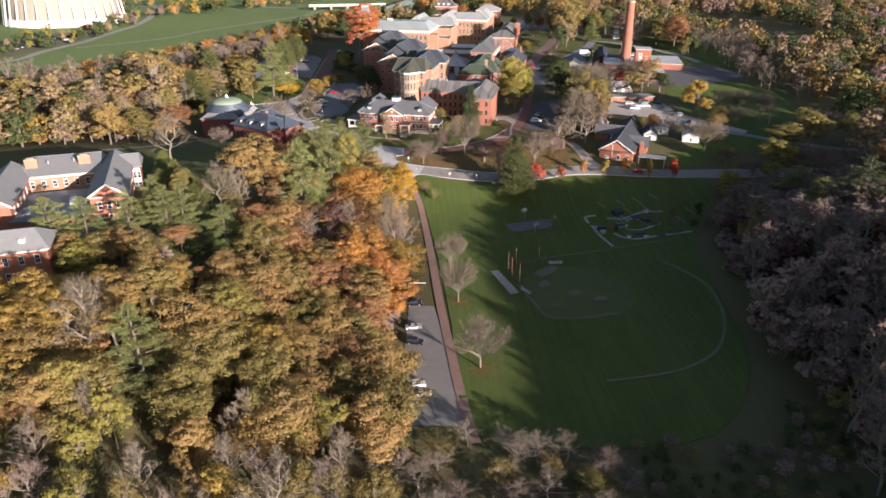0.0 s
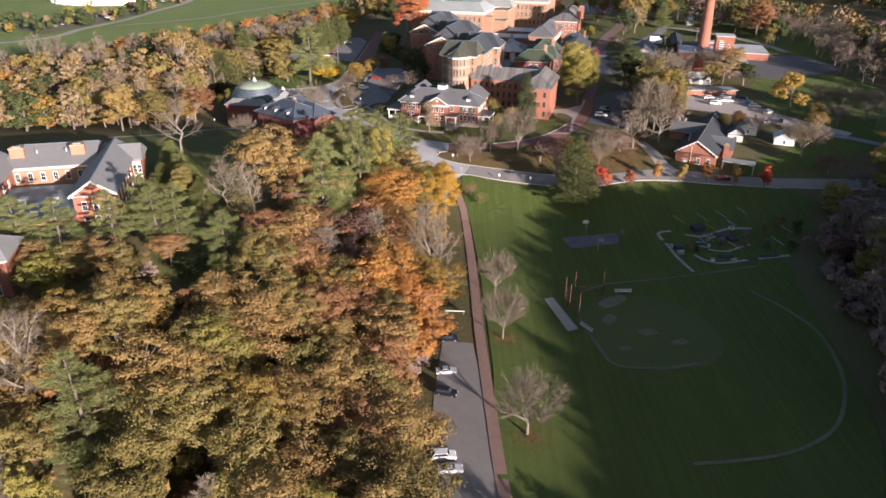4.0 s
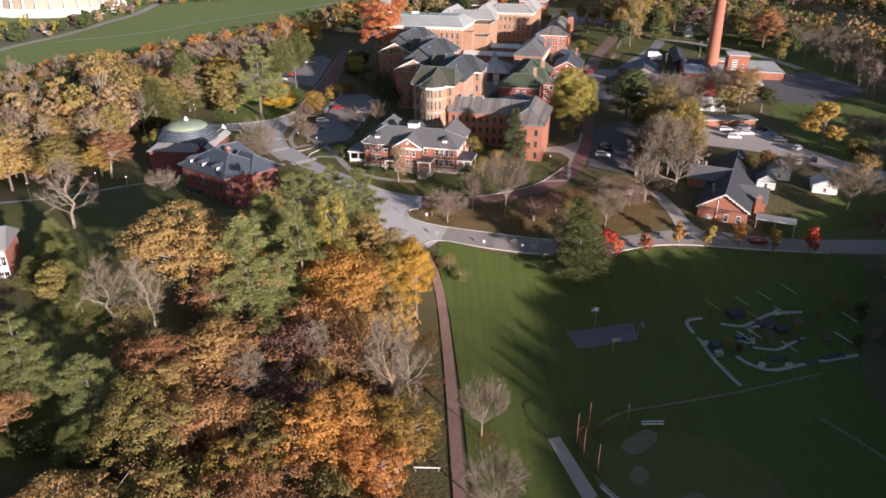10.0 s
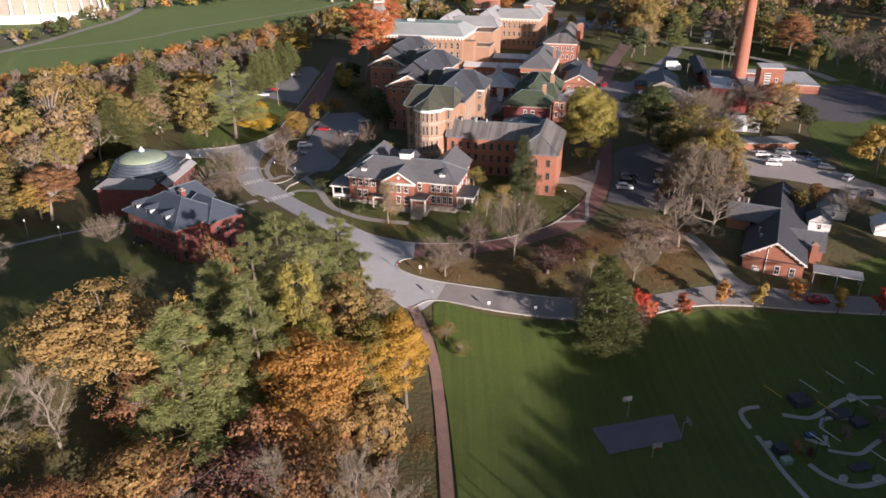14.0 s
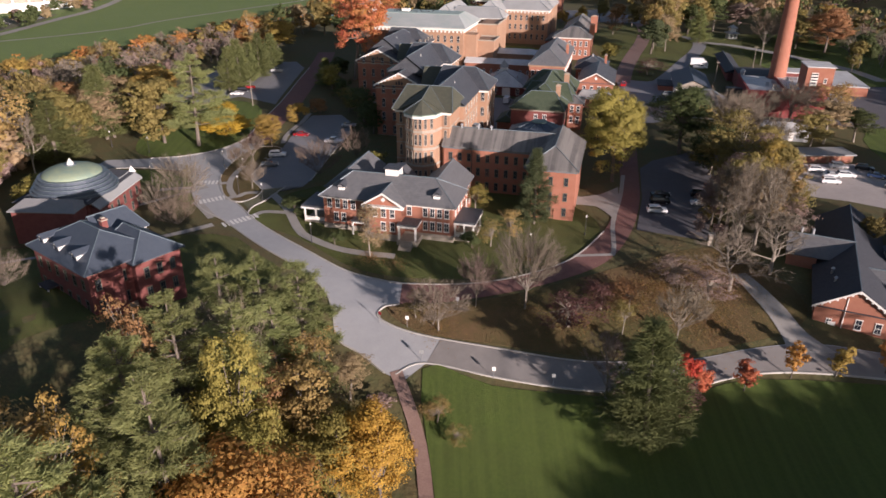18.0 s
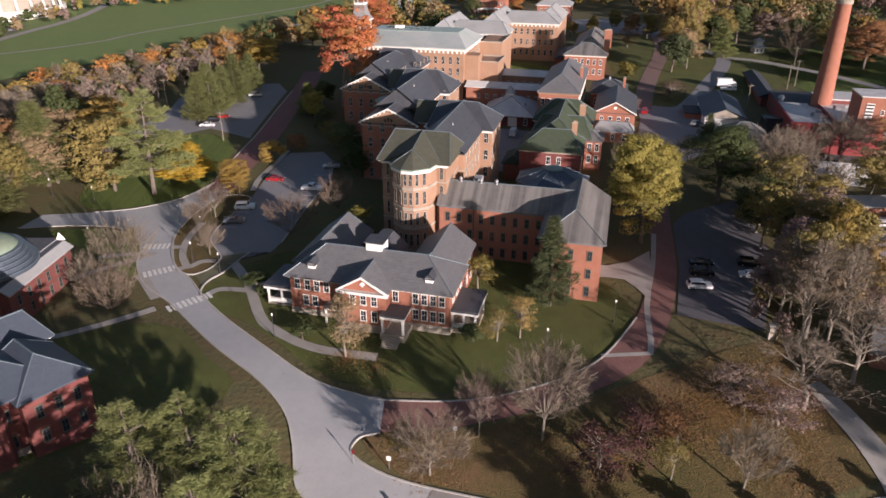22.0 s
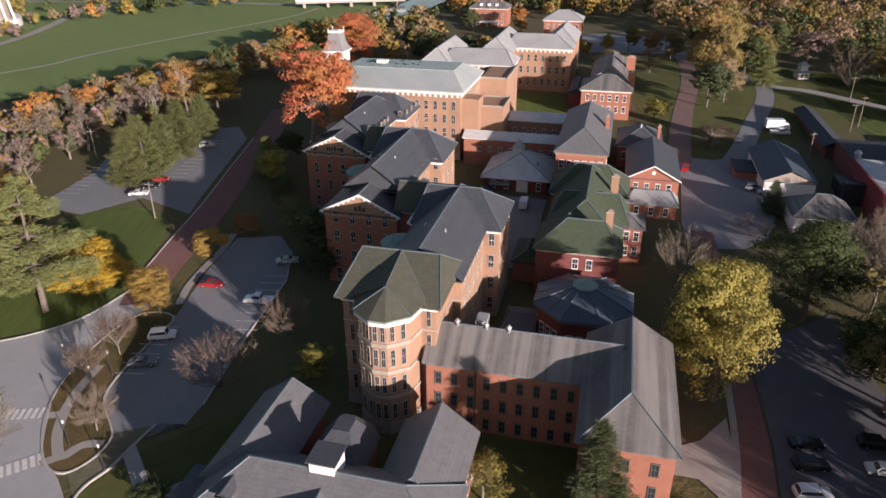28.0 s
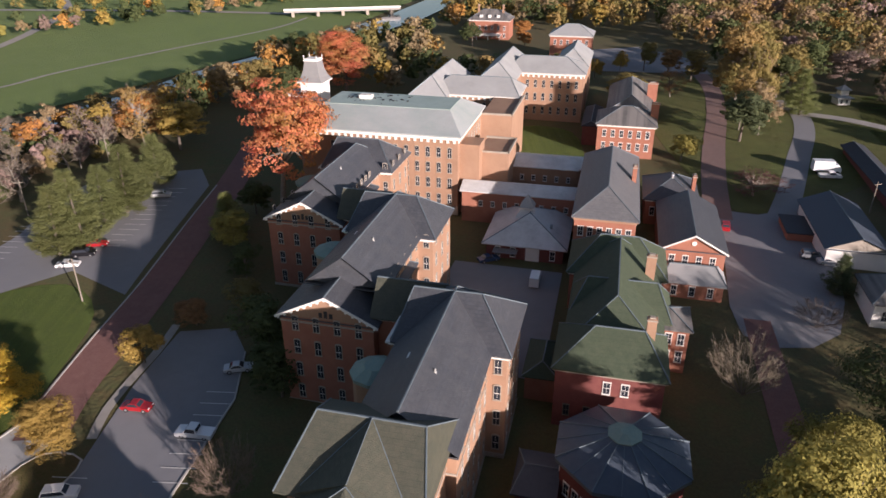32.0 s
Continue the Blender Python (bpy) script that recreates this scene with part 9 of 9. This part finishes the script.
# ---- vehicles ----
def car_meshes(ln, wd, ht, kind):
    """Body, glass, trim and wheel meshes of a car, its length along x."""
    h, w = ln / 2, wd / 2
    if kind == "sedan":
        prof = [(-h, 0.45), (-h + 0.05, 0.85), (-h + 0.9, 0.95), (-h + 1.55, ht), (0.25, ht), (h - 1.35, 0.95), (h - 0.1, 0.78), (h, 0.45)]
        roof = (2, 3, 4, 5)
    elif kind == "suv":
        prof = [(-h, 0.5), (-h + 0.02, 1.0), (-h + 0.2, 1.08), (-h + 0.5, ht), (0.55, ht), (h - 1.2, 1.08), (h - 0.1, 0.95), (h, 0.5)]
        roof = (2, 3, 4, 5)
    else:
        prof = [(-h, 0.5), (-h, 1.02), (-0.55, 1.05), (-0.45, ht), (0.85, ht), (h - 1.35, 1.08), (h - 0.1, 0.95), (h, 0.5)]
        roof = (2, 3, 4, 5)
    n = len(prof)
    ins = [0.16 if i in roof[1:3] else 0.0 for i in range(n)]
    b = Geo().add([(x, -w + k, z) for (x, z), k in zip(prof, ins)] + [(x, w - k, z) for (x, z), k in zip(prof, ins)],
                  [tuple(range(n)), tuple(range(2 * n - 1, n - 1, -1))] + [((i + 1) % n, i, n + i, n + (i + 1) % n) for i in range(n)])
    b.box(-h + 0.1, -w + 0.06, 0.26, h - 0.1, w - 0.06, 0.5)
    panes = []
    q = [prof[i] for i in roof]
    e = 0.015
    mix = lambda p, r, t: (p[0] + (r[0] - p[0]) * t, p[1] + (r[1] - p[1]) * t)
    lo0, lo1 = mix(q[0], q[1], 0.12), mix(q[3], q[2], 0.12)
    hi0, hi1 = mix(q[0], q[1], 0.88), mix(q[3], q[2], 0.88)
    for s in (-1, 1):
        yl, yh = s * (w - 0.02 + e), s * (w - 0.14 + e)
        g = Geo()
        panes.append(("side_window", g))
        g.add([(lo0[0] + 0.12, yl, lo0[1]), (lo1[0] - 0.12, yl, lo1[1]), (hi1[0] - 0.08, yh, hi1[1]), (hi0[0] + 0.08, yh, hi0[1])], [(0, 1, 2, 3) if s < 0 else (3, 2, 1, 0)])
    for p0, p1, s in ((lo1, hi1, 1), (lo0, hi0, -1)):
        g = Geo()
        panes.append(("windscreen" if s > 0 else "rear_window", g))
        g.add([(p0[0] + s * e, -w + 0.14, p0[1] + e), (p0[0] + s * e, w - 0.14, p0[1] + e), (p1[0] + s * e, w - 0.26, p1[1] + e), (p1[0] + s * e, -w + 0.26, p1[1] + e)], [(0, 1, 2, 3) if s > 0 else (3, 2, 1, 0)])
    lt = []
    for y in (-w + 0.3, w - 0.3):
        lt.append(Geo().box(h - 0.1, y - 0.2, 0.68, h + 0.01, y + 0.2, 0.82))
    wh = Geo().rod((0, -0.11, 0), (0, 0.11, 0), 0.34, 0.34, 14)
    rim = Geo().rod((0, -0.12, 0), (0, 0.12, 0), 0.2, 0.2, 10)
    return b, [(k, g.mesh(k, M["glass"])) for k, g in panes], [g.mesh("headlight", M["white"]) for g in lt], wh.mesh("wheel", M["tyre"]), rim.mesh("rim", M["metal"])


CARS = {k: car_meshes(*v, k) for k, v in {"sedan": (4.6, 1.8, 1.42), "suv": (4.7, 1.88, 1.72), "pickup": (5.6, 1.95, 1.8)}.items()}
CAR_BODY = {}


def car(x, y, kind, colour, rz, where, scale=1.0, lift=0.13):
    b, gl, lt, wh, rim = CARS[kind]
    if (kind, colour) not in CAR_BODY:
        CAR_BODY[kind, colour] = b.mesh("body", M["car_" + colour])
    e = new({"sedan": "sedan_car", "suv": "suv_car", "pickup": "pickup_truck"}[kind])
    e.matrix_basis = pose(x, y, ground_z(x, y) + lift, 0, 0, rz) @ Matrix.Scale(scale, 4)
    tagged(e, f"{colour} {kind} parked {where}", "car", "parked cars")
    part("body", CAR_BODY[kind, colour], None, e)
    for k, me in gl:
        part(k, me, None, e)
    for me in lt:
        part("headlight", me, None, e)
    ln = {"sedan": 4.6, "suv": 4.7, "pickup": 5.6}[kind]
    for sx in (-ln * 0.3, ln * 0.31):
        for sy in (-0.82, 0.82):
            wl = part("wheel", wh, None, e)
            wl.location = (sx, sy, 0.34)
            part("rim", rim, None, wl)
    return e


for x, y, k, c, rz, where in (
        (-44.0, 215.6, "suv", "white", 8, "in the lot below the tower"), (-44.6, 208.2, "sedan", "grey", 8, "in the lot below the tower"), (-40.3, 232.2, "sedan", "red", -8, "in the lot below the tower"), (-29.8, 226.6, "pickup", "white", 172, "in the lot below the tower"), (-27.3, 241.2, "sedan", "silver", 10, "in the lot below the tower"),
        (-70.5, 274.7, "sedan", "white", 8, "beside the conifer row"), (-69.4, 279.4, "suv", "black", 8, "beside the conifer row"), (-68.6, 283.8, "sedan", "red", 8, "beside the conifer row"), (-64.1, 310.5, "suv", "silver", 8, "in the large car park"),
        (51.9, 180.2, "suv", "white", -4, "in the shaded car park"), (54.0, 185.2, "suv", "black", -4, "in the shaded car park"), (55.2, 189.2, "sedan", "black", -4, "in the shaded car park"), (63.4, 184.2, "sedan", "white", -12, "in the shaded car park"), (64.9, 189.0, "suv", "black", -12, "in the shaded car park"),
        (108.2, 320.8, "pickup", "white", -8, "beside the box truck"), (15.4, 276.1, "sedan", "blue", 20, "in the service courtyard"), (82.4, 276.5, "suv", "grey", -10, "in the service yard"), (84.6, 274.0, "sedan", "silver", -10, "in the service yard"),
        (101.8, 206.4, "suv", "white", -10, "before the garage row"), (109.1, 209.0, "suv", "white", -10, "before the garage row"), (101.6, 198.4, "suv", "white", -10, "before the garage row"), (107.7, 202.6, "suv", "white", -10, "before the garage row"), (104.0, 202.4, "sedan", "white", -10, "before the garage row"), (115.2, 207.4, "suv", "black", -30, "in the gravel car park"), (115.6, 202.1, "sedan", "blue", -30, "in the gravel car park"), (116.2, 195.0, "suv", "grey", -30, "in the gravel car park"), (118.3, 186.6, "suv", "silver", 40, "in the gravel car park"), (110.1, 174.4, "sedan", "blue", 60, "in the gravel car park"), (113.0, 174.2, "suv", "silver", 60, "in the gravel car park"), (116.2, 175.0, "sedan", "blue", 60, "in the gravel car park"), (118.8, 176.0, "sedan", "black", 60, "in the gravel car park"),
        (81.5, 126.8, "sedan", "red", -4, "on the field road")):
    car(x, y, k, c, rz, where)
for x, y, k, c, rz in ((-4.5, 40.0, "suv", "black", 6), (-4.8, 28.2, "sedan", "white", 6), (-4.7, 21.3, "suv", "black", -14), (-4.8, 4.2, "suv", "white", 6), (-3.7, 1.2, "sedan", "silver", 6)):
    car(x, y, k, c, rz, "in the lot beside the lane", 0.88, 0.09)
# box truck and van
E2 = thing("box_truck", "white box truck standing in the yard", "truck", 108.8, 324.4, ground_z(108.8, 324.4) + 0.1, -8)
part("cargo_box", Geo().box(-3.6, -1.2, 0.9, 1.6, 1.2, 3.6), M["car_white"], E2)
part("cab", Geo().add([(1.7, -1.05, 0.6), (3.5, -1.05, 0.6), (3.5, -1.05, 1.5), (2.9, -1.0, 2.5), (1.7, -1.0, 2.6), (1.7, 1.05, 0.6), (3.5, 1.05, 0.6), (3.5, 1.05, 1.5), (2.9, 1.0, 2.5), (1.7, 1.0, 2.6)], [(0, 1, 2, 3, 4), (9, 8, 7, 6, 5), (1, 6, 7, 2), (2, 7, 8, 3), (3, 8, 9, 4), (0, 4, 9, 5), (0, 5, 6, 1)]), M["car_white"], E2)
part("windscreen", Geo().add([(3.52, -0.9, 1.55), (3.52, 0.9, 1.55), (2.95, 0.85, 2.42), (2.95, -0.85, 2.42)], [(0, 1, 2, 3)]), M["glass"], E2)
for sx in (-2.4, 2.6):
    for sy in (-1.0, 1.0):
        o = part("wheel", CARS["suv"][3], None, E2)
        o.matrix_basis = pose(sx, sy, 0.46) @ Matrix.Scale(1.35, 4)
E2 = thing("delivery_van", "white delivery van in the service courtyard", "van", 24.0, 267.5, ground_z(24.0, 267.5) + 0.1, 76)
part("body", Geo().add([(-2.7, -0.95, 0.4), (2.7, -0.95, 0.4), (2.75, -0.95, 1.0), (1.7, -0.9, 1.25), (1.1, -0.85, 2.2), (-2.7, -0.88, 2.25), (-2.7, 0.95, 0.4), (2.7, 0.95, 0.4), (2.75, 0.95, 1.0), (1.7, 0.9, 1.25), (1.1, 0.85, 2.2), (-2.7, 0.88, 2.25)], [(0, 1, 2, 3, 4, 5), (11, 10, 9, 8, 7, 6), (1, 7, 8, 2), (2, 8, 9, 3), (3, 9, 10, 4), (4, 10, 11, 5), (5, 11, 6, 0), (0, 6, 7, 1)]), M["car_white"], E2)
part("windscreen", Geo().add([(1.7, -0.8, 1.3), (1.7, 0.8, 1.3), (1.16, 0.75, 2.14), (1.16, -0.75, 2.14)], [(0, 1, 2, 3)]), M["glass"], E2)
for sx in (-1.7, 1.8):
    for sy in (-0.88, 0.88):
        o = part("wheel", CARS["suv"][3], None, E2)
        o.location = (sx, sy, 0.34)

# ---- lamps, posts and signs ----
lp = Geo().cone(0, 0, 0, 0.14, 0.8, 0.09, 8).cone(0, 0, 0.8, 0.07, 4.2, 0.05, 8).mesh("post", M["dark_metal"])
lg = Geo().cone(0, 0, 4.2, 0.08, 4.3, 0.13, 10).cone(0, 0, 4.3, 0.13, 4.6, 0.17, 10).cone(0, 0, 4.6, 0.17, 4.75, 0.04, 10).mesh("globe", M["white"])
for x, y in ((-101.4, 123.6), (-91.2, 137), (-80.5, 131), (-92.9, 222.5), (-80.5, 218.0), (-71.7, 196.4), (-48.6, 205.6), (-49.8, 201.8), (-41.2, 185.2), (-48.1, 189.8), (-56.6, 207.5), (-63.5, 194.1), (20, 160), (33, 168.5), (-26, 164)):
    e = thing("street_lamp", "dark post lamp with a pale globe beside the path", "street lamp", x, y, ground_z(x, y), 0, "post lamps")
    part("post", lp, None, e)
    part("globe", lg, None, e, "pale frosted globe")
for x, y, h in ((130.9, 322.9, 9), (135.9, 327.7, 10), (149.1, 357.9, 9), (-62, 262, 9), (-92, 300, 9), (-86, 332, 9), (106.5, 298.5, 8)):
    e = thing("utility_pole", "grey wooden utility pole with a crossarm", "utility pole", x, y, ground_z(x, y), R.uniform(-20, 20), "utility poles")
    part("pole", Geo().cone(0, 0, -0.3, 0.16, h, 0.1, 8), M["bark_pale"], e)
    part("crossarm", Geo().box(-1.2, -0.06, h - 0.8, 1.2, 0.06, h - 0.65), M["bark_pale"], e)
for x, y, m in ((10.3, 124.6, "white"), (4.6, 141.3, "metal"), (-4.5, 136.3, "white"), (-1.7, 128.2, "metal"), (20, 123.2, "metal")):
    e = thing("road_sign", "small metal road sign on a thin post", "sign", x, y, ground_z(x, y), R.uniform(-25, 5), "road signs")
    part("post", Geo().cone(0, 0, 0, 0.045, 2.3, 0.045, 6), M["metal"], e)
    part("panel", Geo().box(-0.3, -0.05, 1.55, 0.3, -0.02, 2.3), M[m], e, "plain sign panel")
e = thing("stop_sign", "red eight-sided sign on a post at the junction", "sign", -9.4, 137.0, ground_z(-9.4, 137.0), -40)
part("post", Geo().cone(0, 0, 0, 0.045, 2.5, 0.045, 6), M["metal"], e)
part("panel", Geo().add([(0.42 * math.cos(math.pi / 8 + i * math.pi / 4), -0.06, 2.3 + 0.42 * math.sin(math.pi / 8 + i * math.pi / 4)) for i in range(8)] + [(0.42 * math.cos(math.pi / 8 + i * math.pi / 4), -0.03, 2.3 + 0.42 * math.sin(math.pi / 8 + i * math.pi / 4)) for i in range(8)], [tuple(range(8)), tuple(range(15, 7, -1))] + [(i, 8 + i, 8 + (i + 1) % 8, (i + 1) % 8) for i in range(8)]), M["car_red"], e, "red octagonal plate")
e = thing("stone_pillar", "pale square gate pillar at the car park", "pillar", 58.9, 164.0, ground_z(58.9, 164), -10)
part("shaft", Geo().box(-0.5, -0.5, -0.3, 0.5, 0.5, 2.6), M["stone"], e)
part("cap", Geo().box(-0.65, -0.65, 2.6, 0.65, 0.65, 2.85), M["path"], e)

# ---- ball field ----
e = thing("backstop", "rusty backstop of tall poles and wire behind home plate", "backstop", 27, 55, 0.2)
pts = [(31.6, 60.4), (25.0, 60.5), (22.4, 57.6), (22.9, 54.0), (24.4, 50.0)]
for x, y in pts:
    part("pole", Geo().cone(x - 27, y - 55, -0.2, 0.11, 6.4, 0.08, 6), M["rust"], e)
for (x0, y0), (x1, y1) in zip(pts, pts[1:]):
    for z in (0.3, 1.4, 2.6):
        part("rail", Geo().rod((x0 - 27, y0 - 55, z), (x1 - 27, y1 - 55, z), 0.05, 0.05, 5), M["rust"], e)
    d = Vector((x1 - x0, y1 - y0, 0))
    n = int(d.length / 0.45)
    wires = Geo()
    for i in range(n):
        q = Vector((x0 - 27, y0 - 55, 0)) + d * (i / n)
        wires.rod(q + Vector((0, 0, 0.1)), q + Vector((0, 0, 2.6)), 0.025, 0.025, 3)
    tagged(part("wire", wires, M["rust"], e, "close rusty wires"), kind="stuff")
for x, y, rz, ln in ((36.9, 62.2, 1, 4.0), (25.3, 45.4, -58, 4.0)):
    e = thing("bench", "pale metal players' bench on the grass", "bench", x, y, 0.25, rz, "players' benches")
    part("seat", Geo().box(-ln / 2, -0.2, 0.42, ln / 2, 0.2, 0.5), M["roof_white"], e)
    part("backrest", Geo().box(-ln / 2, 0.2, 0.75, ln / 2, 0.26, 0.95), M["roof_white"], e)
    for k in (-ln * 0.4, ln * 0.4):
        part("leg", Geo().box(k - 0.05, -0.18, -0.1, k + 0.05, 0.25, 0.8), M["metal"], e)
for x, y, rz in ((41.6, 91.0, 100), (33.5, 96.0, 190), (35.2, 86.0, 10)):
    e = thing("basketball_hoop", "basketball hoop on a bent steel post", "hoop", x, y, ground_z(x, y), rz, "court hoops")
    part("post", Geo().cone(0, 0, 0, 0.09, 3.2, 0.08, 8).rod((0, 0, 3.2), (0, -0.9, 3.5), 0.07, 0.06, 6), M["metal"], e)
    part("backboard", Geo().box(-0.9, -0.98, 2.95, 0.9, -0.9, 4.05), M["asphalt"], e)
    part("rim", Geo().box(-0.25, -1.45, 3.04, 0.25, -0.98, 3.08), M["car_red"], e)
e = thing("lane_barrier", "low pale barrier rail at the lane", "barrier", -3.2, 50.9, 0.2, -2)
part("rail", Geo().box(-2.2, -0.08, 0.7, 2.2, 0.08, 0.9), M["roof_white"], e)
for k in (-1.9, 1.9):
    part("post", Geo().box(k - 0.08, -0.08, 0, k + 0.08, 0.08, 0.85), M["bark_pale"], e)

# ---- sculpture and mini-golf garden beside the field ----
def slab(pts, width, label="pale concrete path in the play garden"):
    ribbon("garden_path", smooth_line(pts, 4), width, M["path"], 0.2, label, "path")


slab([(57.3, 74.0), (55.6, 82), (55.0, 90), (54.2, 97.0), (58.2, 98.6)], 0.9)
slab([(60.5, 84.2), (62.2, 81.2), (66, 79.2), (73, 81.2), (79, 82.8), (86, 84.6)], 1.0)
slab([(61.6, 96.5), (66, 95.6), (70, 97.6), (75, 100.5), (82, 101)], 0.9)
slab([(63, 90.6), (66, 89.2), (68.2, 95.2), (75.3, 95.2)], 0.8)
slab([(65.3, 87.5), (70, 86.6), (74, 89.0), (79, 92)], 0.8)
for x, y, c in ((59.6, 97.9, "yellow"), (66.8, 99.3, "blue"), (67.3, 93.5, "yellow"), (72.6, 101.6, "grey"), (79.5, 104.2, "grey"), (73.9, 95.7, "blue"), (62, 85.5, "blue"), (69.5, 81.7, "grey"), (82.2, 85, "blue"), (87.8, 93, "grey"), (86.1, 105.4, "red"), (64.4, 86.8, "grey")):
    e = thing("banner_post", f"thin post with a slanting {c} bar in the play garden", "post", x, y, ground_z(x, y), -28, "play garden posts")
    part("post", Geo().cone(0, 0, -0.2, 0.06, 4.3, 0.05, 6), M["dark_metal"], e)
    part("bar", Geo().rod((-1.7, 0, 5.0), (1.7, 0, 3.4), 0.09, 0.09, 6), {"yellow": M["leaf_yellow"], "blue": M["car_silver"], "grey": M["metal"], "red": M["car_red"]}[c], e)
for x, y, c, h in ((59.9, 87.2, "rust", 2.6), (61.5, 86.2, "maroon", 2.0), (70, 91, "umber", 2.4), (78, 95, "umber", 3.0), (84, 98, "olive", 3.6), (90, 102, "olive", 4.2), (82, 90, "umber", 2.6), (88, 88, "green", 3.0), (94, 98, "green", 4.5), (76, 90, "umber", 2.0), (93, 90, "umber", 3.5)):
    tree(x, y, "shrub", c, h, 1.3, "in the play garden", "garden shrubs")
for x, y, w, d, h, m, lab in ((55.6, 88.6, 1.2, 0.9, 0.8, "roof_white", "white box planter in the play garden"), (56.9, 84.6, 1.6, 1.2, 1.0, "copper", "green box obstacle in the play garden"), (64.2, 80.6, 1.0, 0.8, 0.8, "roof_white", "white box planter in the play garden"), (69.8, 80.6, 1.4, 0.9, 0.7, "roof_white", "white box planter in the play garden"), (64.0, 91.0, 1.8, 1.0, 0.7, "car_blue", "blue box obstacle in the play garden"), (76, 100.4, 1.4, 1.0, 0.9, "roof_white", "white box planter in the play garden"), (72, 96.8, 4.0, 2.6, 0.3, "roof_dark", "low dark turf deck in the play garden"), (66, 99.5, 3.4, 2.6, 1.4, "roof_dark", "dark roofed hut in the play garden"), (68.5, 83.4, 3.6, 1.4, 0.3, "roof_dark", "low dark turf deck in the play garden"), (57.2, 87.4, 2.0, 1.8, 1.2, "roof_dark", "dark box hut in the play garden"), (75, 82.0, 3.0, 1.2, 0.3, "roof_dark", "low dark turf deck in the play garden"), (80.5, 84.0, 5.0, 1.2, 0.25, "roof_dark", "low dark turf deck in the play garden"), (74, 94.0, 2.6, 2.0, 1.0, "roof_dark", "dark box hut in the play garden")):
    e = thing("garden_box", lab, "garden box", x, y, ground_z(x, y), 12, "play garden boxes")
    part("box", Geo().box(-w / 2, -d / 2, -0.1, w / 2, d / 2, h), M[m], e)
    part("lid", Geo().box(-w / 2 - 0.08, -d / 2 - 0.08, h, w / 2 + 0.08, d / 2 + 0.08, h + 0.08), M["path" if m == "roof_white" else m], e)

# distant cars beside the arena road
for i in range(12):
    x, y = -262 + 1.6 * i + R.uniform(-4, 4), 382 + 8.5 * i
    car(x - 9 + (i % 3) * 4, y, pick_by([("sedan", 2), ("suv", 2)]), pick_by([("white", 2), ("grey", 2), ("black", 2), ("silver", 1)]), R.uniform(40, 60), "beside the distant arena road", 1.0, 0.8)
car(69.6, 290.6, "suv", "red", 70, "beside the gabled shop", 1.0, 0.2)
